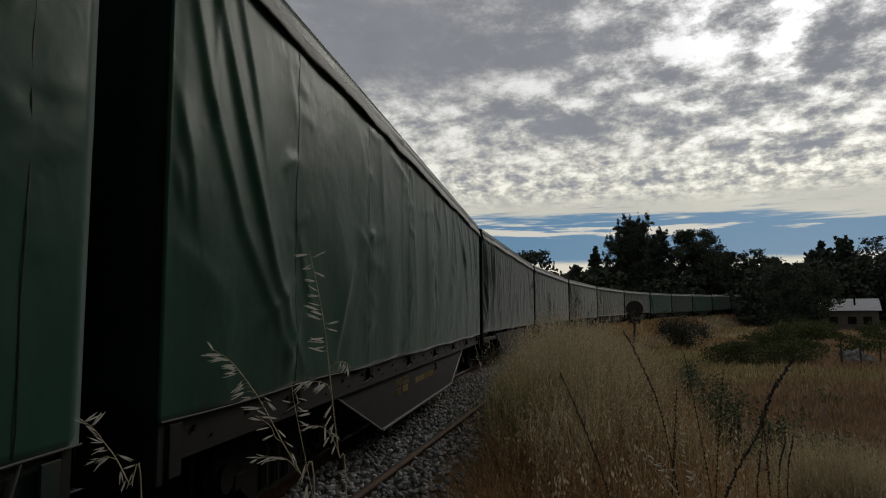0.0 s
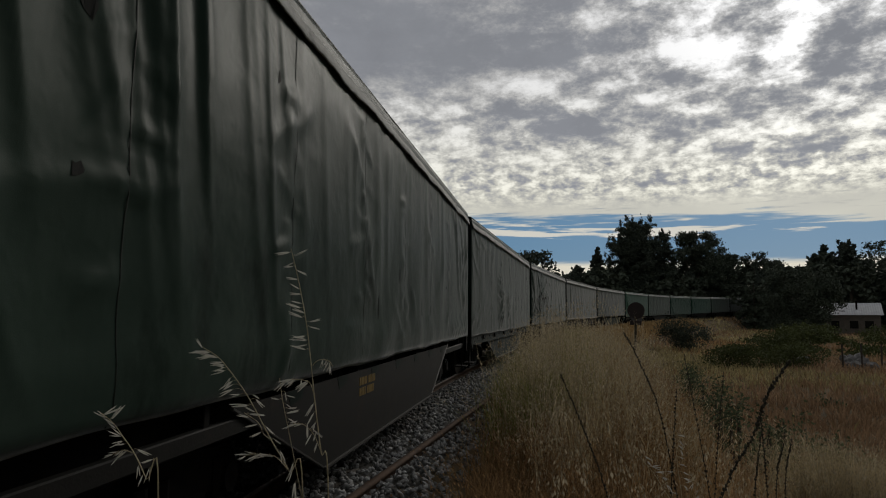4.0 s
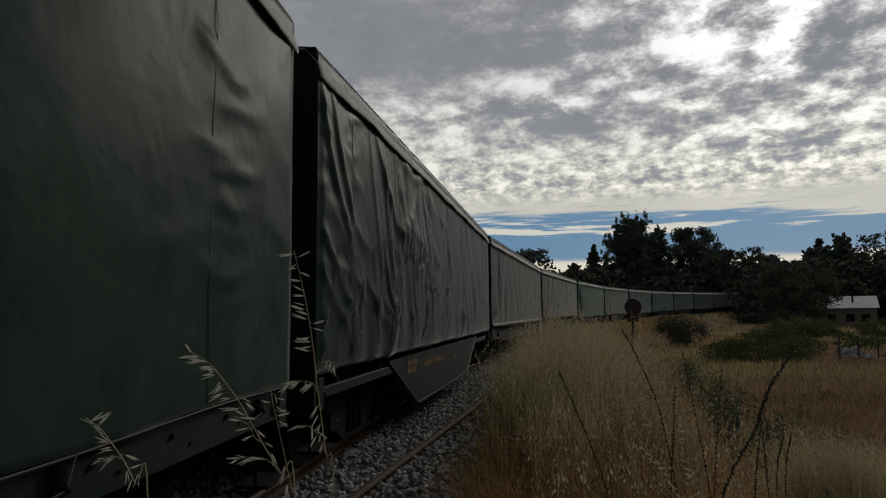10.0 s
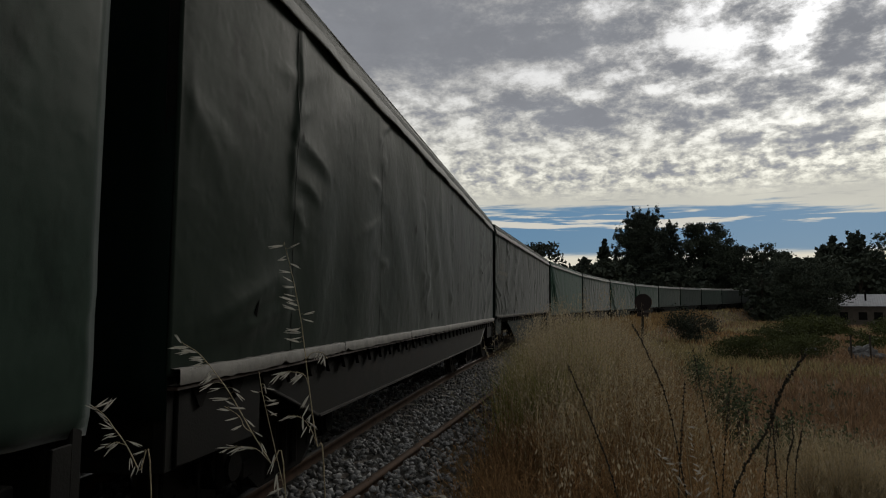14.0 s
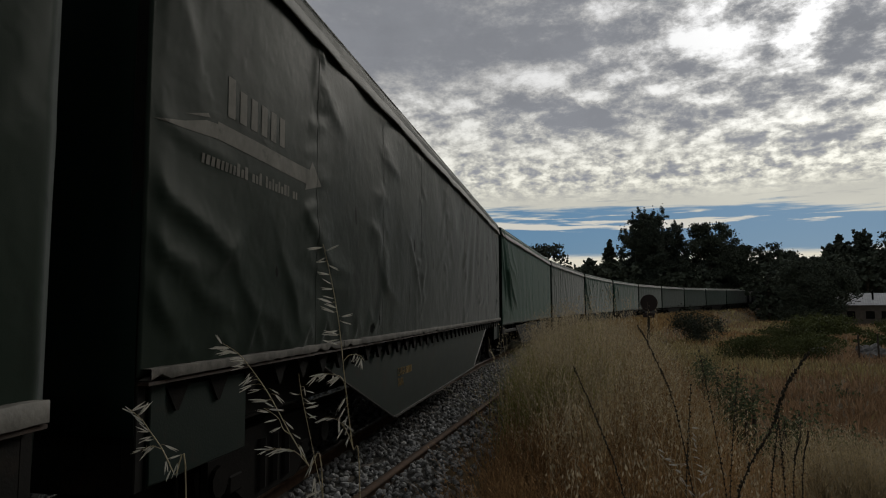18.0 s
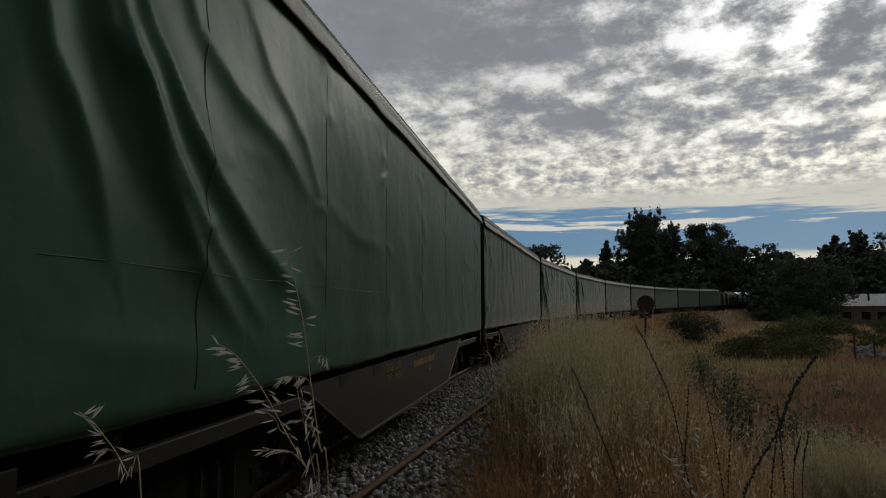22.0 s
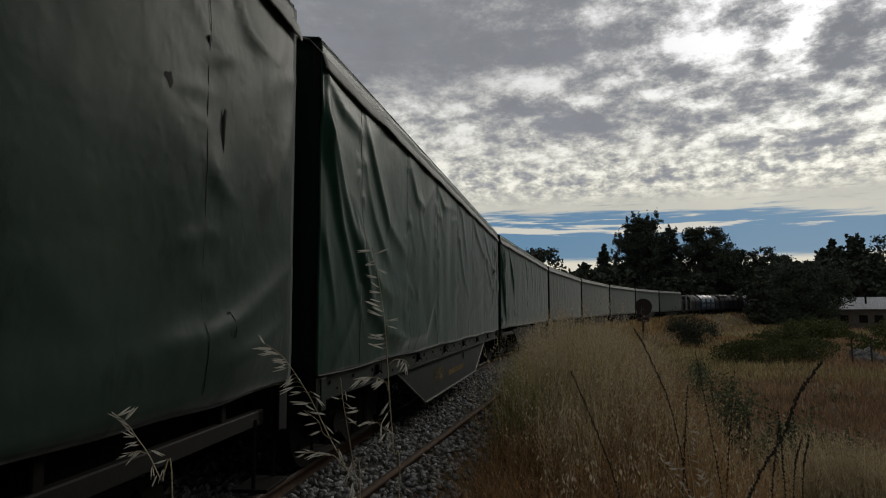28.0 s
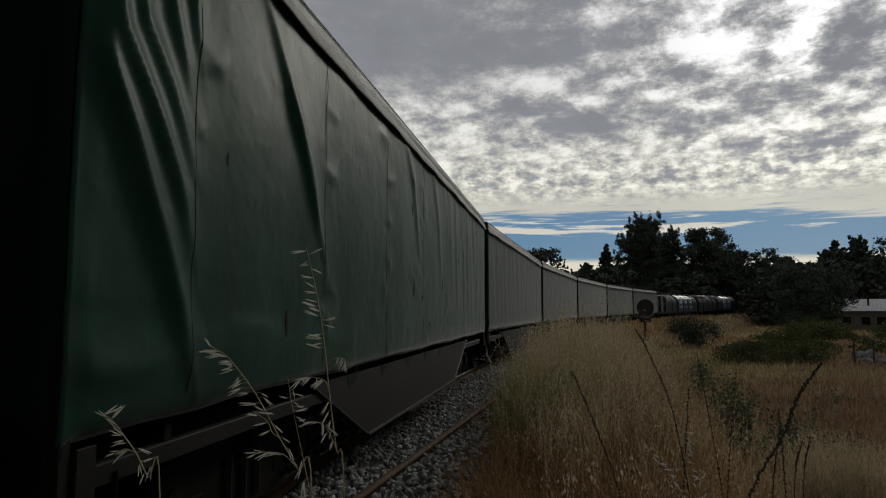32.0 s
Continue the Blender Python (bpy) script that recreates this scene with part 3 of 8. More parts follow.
def ground_z(x, y):
    """Height of the ground: ballast bed, grassy bank beside the siding, fields that lie lower."""
    x, y = np.asarray(x, float), np.asarray(y, float)
    s, d = line_coords(x, y)
    base = np.interp(s, LS, LZ)
    field = -0.62 - 0.35 * smoothstep(18, 45, y) + 0.45 * smoothstep(60, 110, y) + 0.9 * smoothstep(60, 150, x)
    left = base * (1 - smoothstep(12, 45, -d)) - 0.17 - 0.35 * smoothstep(2.0, 3.6, -d)
    z = np.where(d > 0, (base - 0.17) * (1 - smoothstep(2.3, 7.0, d)) + field * smoothstep(2.3, 7.0, d), left)
    e = belt(x, y)
    bank = (0.02 + 0.70 * smoothstep(3, 12, y)) * (1 - smoothstep(17, 30, y)) * smoothstep(-6, 3, y)
    z += (bank + 0.30 * (1 - smoothstep(14, 26, np.abs(y)))) * smoothstep(2.5, 4.4, d) * (1 - smoothstep(-1.5, 1.5, e))
    bump = 0.05 * np.sin(x * 0.9 + 1.3 * np.sin(y * 0.4)) * np.sin(y * 0.7 + x * 0.2) * smoothstep(3, 6, np.abs(d))
    return z + bump


# ---------- ground and track ----------
def build_ground():
    xs = np.unique(np.concatenate([np.arange(-12, 26, 0.4), np.arange(26, 90, 3.0), np.arange(-60, -12, 3.0),
                                   np.array([-2500, -1200, -600, -300, -150, -90, 110, 150, 220, 350, 600, 1200, 2500.0])]))
    ys = np.unique(np.concatenate([np.arange(-8, 40, 0.4), np.arange(40, 190, 3.0), np.arange(-50, -8, 3.0),
                                   np.array([-2500, -1200, -600, -300, -150, -90, 220, 300, 450, 700, 1300, 2500.0])]))
    X, Y = np.meshgrid(xs, ys)
    Z = ground_z(X.ravel(), Y.ravel()).reshape(X.shape)
    far = smoothstep(180, 320, np.hypot(X, Y))
    Z = Z * (1 - far) + 0.3 * far
    n, m = X.shape
    v = np.stack([X.ravel(), Y.ravel(), Z.ravel()], 1)
    i = (np.arange(n - 1)[:, None] * m + np.arange(m - 1)[None, :]).ravel()
    f = np.stack([i, i + 1, i + m + 1, i + m], 1)
    tagged(pydata("ground", v, f, M_SOIL, smooth=True), "dry brown grassy ground falling away beside the railway", "ground", kind="structure")


build_ground()


def strip(name, s0, s1, step, cross, material, parent=None, line=on_line, label=""):
    """Sweeps a cross-section (offset to the right, height) along a line."""
    ss = np.arange(s0, s1 + 1e-6, step)
    v, f = [], []
    k = len(cross)
    for s in ss:
        p, th = line(s)
        for off, h in cross:
            v.append((p.x + off * math.cos(th), p.y - off * math.sin(th), p.z + h))
    for i in range(len(ss) - 1):
        for j in range(k):
            a, b = i * k + j, i * k + (j + 1) % k
            f.append((a, b, b + k, a + k))
    return pydata(name, v, f, material, parent, label)


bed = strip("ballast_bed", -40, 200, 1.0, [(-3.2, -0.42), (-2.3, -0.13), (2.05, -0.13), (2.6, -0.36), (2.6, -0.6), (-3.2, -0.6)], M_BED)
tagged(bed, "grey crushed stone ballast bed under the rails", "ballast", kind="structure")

RAIL = [(-0.035, 0.0), (0.035, 0.0), (0.035, -0.035), (0.012, -0.05), (0.012, -0.13), (0.065, -0.145), (0.065, -0.16),
        (-0.065, -0.16), (-0.065, -0.145), (-0.012, -0.13), (-0.012, -0.05), (-0.035, -0.035)]


def build_rails():
    for side in (-1, 1):
        off = side * GAUGE / 2
        ob = strip("rail", -40, 200, 1.0, [(off + a, h) for a, h in RAIL], M_RAIL)
        tagged(ob, "rusty steel rail of the main track on sleepers", "rail", "rails of the track", "structure")
        strip("running_surface", -40, 200, 1.0, [(off - 0.03, 0.003), (off + 0.03, 0.003), (off + 0.03, -0.004), (off - 0.03, -0.004)], M_RAILTOP, ob)


build_rails()


def siding(s):
    """The siding that leaves the main track: its inner rail, s metres ahead of the camera."""
    p0, p1 = Vector((-0.74, 6.30)), Vector((0.05, 9.66))
    d = (p1 - p0).normalized()
    q = p0 + d * (s - 6.4)
    bend = 0.0
    z = float(np.interp(s, LS, LZ)) - 0.02
    return Vector((q.x + bend, q.y, z)), math.atan2(d.x, d.y)


for off, far in ((0.0, 17.0), (1.676, 12.0)):
    ob = strip("rail", 1.0, far, 0.5, [(off + a, h) for a, h in RAIL], M_RAIL, line=siding)
    tagged(ob, "brown rusted siding rail half hidden in grass", "rail", "rails of the track", "structure")


def build_sleepers():
    bm = bmesh.new()
    box(bm, -1.35, 1.35, -0.12, 0.12, -0.16, 0.0, 0.015)
    me = bpy.data.meshes.new("sleeper")
    bm.to_mesh(me)
    bm.free()
    me.materials.append(M_SLEEPER)
    for i in range(90):
        s = -3 + i * 0.62
        p, th = on_line(s)
        ob = new("sleeper", me)
        ob.parent = bed
        ob.matrix_basis = Matrix.Translation((p.x, p.y, p.z - 0.125)) @ Matrix.Rotation(-th + random.uniform(-.02, .02), 4, "Z")


build_sleepers()


def scatter_stones(name, n, s0, s1, d0, d1, r0, r1, seed, label):
    rs = np.random.RandomState(seed)
    base = np.array([(0, 0, 1), (1, 0, 0), (0, 1, 0), (-1, 0, 0), (0, -1, 0), (0, 0, -1), (.7, .7, .2), (-.7, .6, -.1)], float)
    tri = np.array([(0, 1, 6), (0, 6, 2), (0, 2, 7), (0, 7, 3), (0, 3, 4), (0, 4, 1), (5, 6, 1), (5, 2, 6), (5, 7, 2), (5, 3, 7), (5, 4, 3), (5, 1, 4)])
    s = s0 + (s1 - s0) * rs.rand(n) ** 1.6
    d = rs.uniform(d0, d1, n)
    th = np.interp(s, LS, LTH)
    x = np.interp(s, LS, LX) + d * np.cos(th)
    y = np.interp(s, LS, LY) - d * np.sin(th)
    z = np.interp(s, LS, LZ) - 0.125 - 0.25 * smoothstep(2.3, 3.1, d)
    keep = np.minimum(np.abs(d - GAUGE / 2), np.abs(d + GAUGE / 2)) > 0.09
    x, y, z = x[keep], y[keep], z[keep]
    k = len(x)
    r = rs.uniform(r0, r1, k)
    V = base[None] * rs.uniform(0.65, 1.25, (k, 8, 1)) * r[:, None, None] * rs.uniform(0.6, 1.2, (k, 1, 3))
    a = rs.uniform(0, 6.28, k)
    b = rs.uniform(-0.9, 0.9, k)
    ca, sa, cb, sb = np.cos(a)[:, None], np.sin(a)[:, None], np.cos(b)[:, None], np.sin(b)[:, None]
    X, Y, Z = V[..., 0].copy(), V[..., 1].copy(), V[..., 2].copy()
    Y, Z = Y * cb - Z * sb, Y * sb + Z * cb
    X, Y = X * ca - Y * sa, X * sa + Y * ca
    P = np.stack([X + x[:, None], Y + y[:, None], Z + z[:, None] + rs.uniform(-.01, .03, (k, 1))], -1).reshape(-1, 3)
    F = (tri[None] + (np.arange(k) * 8)[:, None, None]).reshape(-1, 3)
    tagged(pydata(name, P, F, M_STONE), label, "gravel", kind="stuff")


scatter_stones("ballast_stones", 19000, 1.5, 34, -1.4, 3.15, 0.022, 0.05, 3, "loose grey crushed stones between and beside the rails")


def build_near_stones():
    rs = random.Random(44)
    shapes = []
    for k in range(8):
        bm = bmesh.new()
        bmesh.ops.create_icosphere(bm, subdivisions=1, radius=0.036)
        for v in bm.verts:
            v.co *= rs.uniform(0.72, 1.22)
        bmesh.ops.scale(bm, vec=(1.0, rs.uniform(0.65, 0.95), rs.uniform(0.5, 0.8)), verts=bm.verts)
        me = bpy.data.meshes.new("ballast_stone")
        bm.to_mesh(me)
        bm.free()
        me.materials.append(M_STONE)
        shapes.append(me)
    for k in range(300):
        p, th = on_line(rs.uniform(5.6, 9.5), rs.uniform(0.95, 2.5))
        ob = new("ballast_stone", shapes[k % 8])
        ob.parent = bed
        ob.matrix_basis = pose(p.x, p.y, p.z - 0.085 + rs.uniform(-0.015, 0.02), rs.uniform(-40, 40), rs.uniform(-40, 40), rs.uniform(0, 360))


build_near_stones()


# ---------- the train ----------
SILL_TOP, TOP = 1.06, 3.89
GAPS = [-30.5, -15.2, 0.0, 15.41, 30.48, 45.85, 61.03, 77.44, 94.44, 109.48, 124.62, 139.89, 155.2, 170.24, 185.62, 201.3, 216.83, 232.4]
GAP = 0.60


def crease(X, Z, pts, w, depth):
    """A fold along a line: a crisp ridge with a long soft side."""
    P = [np.array(p, float) for p in pts]
    best = np.full(X.shape, 9.0)
    sign = np.ones(X.shape)
    along = np.zeros(X.shape)
    n = len(P) - 1
    for i in range(n):
        a, b = P[i], P[i + 1]
        d = b - a
        L = math.hypot(*d)
        t = np.clip(((X - a[0]) * d[0] + (Z - a[1]) * d[1]) / (L * L), 0, 1)
        qx, qz = X - a[0] - t * d[0], Z - a[1] - t * d[1]
        r = np.hypot(qx, qz)
        up = r < best
        best = np.where(up, r, best)
        sign = np.where(up, np.sign(qx * d[1] - qz * d[0]), sign)
        along = np.where(up, (i + t) / n, along)
    side = np.where(sign > 0, np.exp(-(best / w) ** 1.4), np.exp(-(best / (2.5 * w)) ** 1.3))
    return depth * side * np.sin(np.pi * np.clip(0.08 + 0.88 * along, 0, 1)) ** 0.6


def bow(p, q, sag, n=8):
    """A hanging line from p to q, given as points."""
    return [(p[0] + (q[0] - p[0]) * k / n, p[1] + (q[1] - p[1]) * k / n - sag * 4 * (k / n) * (1 - k / n)) for k in range(n + 1)]


def tarp_shape(X, Z, length, seed, folds, slack, seams=(1.92, 2.05), foot=SILL_TOP, hung=False):
    """How far the side cloth stands out: bays between the seams, creases, hanging folds."""
    rs = np.random.RandomState(seed)
    u = np.clip((Z - foot) / (TOP - foot), 0, 1)
    x = X + length / 2
    o = 0.010 * slack * np.abs(np.sin(np.pi * (x - seams[0]) / seams[1])) * np.sin(np.pi * u) ** 0.6
    for i in range(9):        # slow swells of the cloth
        a, w = rs.uniform(-0.8, 0.8), rs.uniform(0.7, 1.8)
        ph, cx, cz = rs.uniform(0, 6.3), rs.uniform(0, length), rs.uniform(1.1, 3.8)
        rx, rz = rs.uniform(0.8, 2.5), rs.uniform(0.5, 1.2)
        o = o + slack * 0.009 * np.exp(-((x - cx) / rx) ** 2 - ((Z - cz) / rz) ** 2) * np.sin((X * math.cos(a) + Z * math.sin(a)) * 6.28 / w + ph)
    for i in range(int(34 * slack)):     # short creases, most of them at the seams and the ends
        k = rs.randint(0, 9)
        sx = (seams[0] + seams[1] * rs.randint(0, 8)) if k < 6 else (rs.uniform(0, length) if k < 8 else length - 0.3)
        cz = rs.uniform(1.15, 3.6)
        ln, ang = rs.uniform(0.2, 1.1), rs.uniform(-1.2, 1.2)
        dx, dz = ln * math.cos(ang), ln * math.sin(ang)
        side = rs.choice((-1, 1))
        p = (sx + side * 0.02, cz)
        o = o + crease(x, Z, [p, (p[0] + side * abs(dx) * 0.5, p[1] + dz * 0.6), (p[0] + side * abs(dx), p[1] + dz)], rs.uniform(0.035, 0.08), rs.uniform(0.008, 0.026) * slack)
    for i in range(int(7 * slack)):      # upright pleats below the top edge and above the hem
        sx, top = rs.uniform(0, length), rs.rand() < 0.6
        z0, z1 = (TOP - 0.2, TOP - rs.uniform(0.6, 1.6)) if top else (foot + 0.02, foot + rs.uniform(0.2, 0.7))
        o = o + crease(x, Z, [(sx, z0), (sx + rs.uniform(-.15, .15), z1)], rs.uniform(0.03, 0.10), rs.uniform(0.004, 0.014) * slack)
    for k in range(8):                   # puckers that pull across the seams
        sx = seams[0] + seams[1] * k
        if sx > length:
            break
        near = np.abs(x - sx) < 0.7
        if not near.any():
            continue
        for i in range(int(15 * slack)):
            cz, ln, side, ang = rs.uniform(foot + 0.1, 3.6), rs.uniform(0.10, 0.38), rs.choice((-1, 1)), rs.uniform(-0.5, 0.5)
            w, depth = rs.uniform(0.022, 0.04), rs.uniform(0.006, 0.016)
            o = o + np.where(near, crease(x, Z, [(sx, cz), (sx + side * ln, cz + ang * ln)], w, depth), 0)
    for pts, w, depth in folds:
        o = o + crease(x, Z, pts, w, 0.56 * depth)
    if hung:       # the hem bellies out and curls in below the floor
        o = o + 0.014 * np.exp(-((Z - foot - 0.24) / 0.14) ** 2) - 0.05 * np.clip(1 - (Z - foot + 0.02) / 0.07, 0, 1) ** 1.6
    return o * np.clip((length / 2 - np.abs(X)) / 0.12, 0.25, 1)


def side_cloth(length, seed, folds, slack, material, parent, name, left=False, seams=(1.92, 2.05), foot=SILL_TOP, fine=True, hung=False):
    nx, nz = (40, 8) if left else ((int(length / 0.05), 76) if fine else (int(length / 0.14), 26))
    x = np.linspace(-length / 2, length / 2, nx)
    if fine and not left:      # closer rows where the cloth is most folded, at the rear end
        x = np.concatenate([np.arange(0, 3.2, 0.022), np.arange(3.2, 7.0, 0.05), np.linspace(7.0, length, int((length - 7.0) / 0.075))]) - length / 2
        nx = len(x)
    z = np.linspace(foot - 0.02, TOP - 0.02, nz)
    X, Z = np.meshgrid(x, z)
    rs = np.random.RandomState(seed + 50)
    hem = 0.010 * np.sin(x * 2.1 + seed) + 0.006 * np.sin(x * 5.3 + 2 * seed)
    Z = Z + (hem[None, :] * np.clip(1 - (Z - foot) / 0.4, 0, 1))
    o = tarp_shape(X, Z, length, seed, folds, slack, seams, foot, hung)
    Y = -(HALF + o)
    if left:
        Y = -Y
    v = np.stack([X.ravel(), Y.ravel(), Z.ravel()], 1)
    i = (np.arange(nz - 1)[:, None] * nx + np.arange(nx - 1)[None, :]).ravel()
    f = np.stack([i, i + 1, i + nx + 1, i + nx], 1)
    if left:
        f = f[:, ::-1]
    ob = pydata(name, v, f, material, parent, smooth=True)
    md = ob.modifiers.new("cloth", "SOLIDIFY")
    md.thickness, md.offset, md.use_rim_only = 0.012, -1, True
    return ob


def top_flap(length, seed, parent, tatter):
    """The folded band of cloth along the upper edge."""
    rs = np.random.RandomState(seed + 9)
    nx = int(length / 0.09)
    x = np.linspace(-length / 2 - 0.02, length / 2 + 0.02, nx)
    drop = 0.26 + 0.3 * tatter * (0.03 * np.sin(x * 1.7 + seed) + 0.02 * np.sin(x * 4.1 + 2 * seed) + 0.012 * rs.randn(nx))
    wave = 0.006 * np.sin(x * 2.3 + seed) + 0.005 * np.sin(x * 5.7 + seed)
    rows = []
    for k, (out, down) in enumerate(((-0.55, -0.07), (-0.20, -0.02), (-0.11, 0.0), (0.012, 0.5), (0.045, 0.93), (0.040, 1.0))):
        y = -(HALF + out + wave * (0.2 + 0.4 * max(0, k - 2)))
        zz = TOP - (drop * down if k > 2 else down) + 0.004 * np.sin(x * 3.3 + seed)
        rows.append(np.stack([x, y * np.ones(nx), zz], 1))
    v = np.concatenate(rows)
    nr = len(rows)
    i = (np.arange(nr - 1)[:, None] * nx + np.arange(nx - 1)[None, :]).ravel()
    f = np.stack([i, i + nx, i + nx + 1, i + 1], 1)
    ob = pydata("top_flap", v, f, M_FLAP, parent, "faded grey folded cloth edge", smooth=True)
    md = ob.modifiers.new("cloth", "SOLIDIFY")
    md.thickness, md.offset = 0.008, 0
    return ob


def wheelset_mesh():
    bm = bmesh.new()
    cyl(bm, (0, -1.05, 0), (0, 1.05, 0), 0.075, n=10)
    for s in (-1, 1):
        y = s * GAUGE / 2
        cyl(bm, (0, y - 0.065, 0), (0, y + 0.065, 0), 0.44, n=26)
        cyl(bm, (0, y - s * 0.07, 0), (0, y - s * 0.04, 0), 0.47, n=26)
        cyl(bm, (0, y + s * 0.05, 0), (0, y + s * 0.10, 0), 0.16, n=14)
        for k in range(5):
            a = k * 1.2566
            c = Vector((0.28 * math.cos(a), y + s * 0.068, 0.28 * math.sin(a)))
            cyl(bm, c, c + Vector((0, s * 0.012, 0)), 0.05, n=8)
    bmesh.ops.translate(bm, verts=bm.verts, vec=(0, 1.08, 0))
    me = bpy.data.meshes.new("wheelset")
    bm.to_mesh(me)
    bm.free()
    me.materials.append(M_WHEEL)
    return me


def bogie_meshes():
    out = {}
    bm = bmesh.new()
    for s in (1,):
        y = -1.08
        prism(bm, [(-1.15, 0.52), (-1.0, 0.66), (-0.45, 0.70), (0.45, 0.70), (1.0, 0.66), (1.15, 0.52), (1.12, 0.40), (0.75, 0.40),
                   (0.42, 0.18), (-0.42, 0.18), (-0.75, 0.40), (-1.12, 0.40)], y - 0.07, y + 0.07)
        for sx in (-1, 1):
            box(bm, sx * 0.62 - 0.10, sx * 0.62 + 0.10, y - 0.08, y + 0.08, 0.30, 0.44, 0.02)
        for k in (-0.22, 0.0, 0.22):
            cyl(bm, (k, y - 0.02, 0.24), (k, y - 0.02, 0.60), 0.085, n=10)
    out["side_frame"] = bm
    bm = bmesh.new()
    box(bm, -0.20, 0.20, -1.15, 1.15, 0.50, 0.78, 0.03)
    out["bolster"] = bm
    bm = bmesh.new()
    box(bm, -0.14, 0.14, -0.11, 0.11, -0.13, 0.17, 0.03)
    cyl(bm, (0, -0.09, 0), (0, -0.14, 0), 0.10, n=10)
    out["axle_box"] = bm
    ret = {}
    for k, bm in out.items():
        me = bpy.data.meshes.new(k)
        bm.to_mesh(me)
        bm.free()
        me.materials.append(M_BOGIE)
        ret[k] = me
    return ret


WHEELSET, BOGIE = wheelset_mesh(), bogie_meshes()
WHEELS = []


def add_bogies(wagon, length):
    for sx in (-1, 1):
        c = sx * (length / 2 - 2.25)
        for rot in (0, 1):
            ob = link("side_frame", BOGIE["side_frame"], None, wagon)
            ob.matrix_basis = pose(c, 0, 0, 0, 0, 180 * rot)
        ob = link("bolster", BOGIE["bolster"], None, wagon)
        ob.location = (c, 0, 0)
        for ax in (-0.95, 0.95):
            for s in (-1, 1):
                ab = link("axle_box", BOGIE["axle_box"], None, wagon)
                ab.matrix_basis = pose(c + ax, s * 1.08, 0.46, 0, 0, 0 if s < 0 else 180)
            WHEELS.append(link("wheelset", WHEELSET, None, ab))


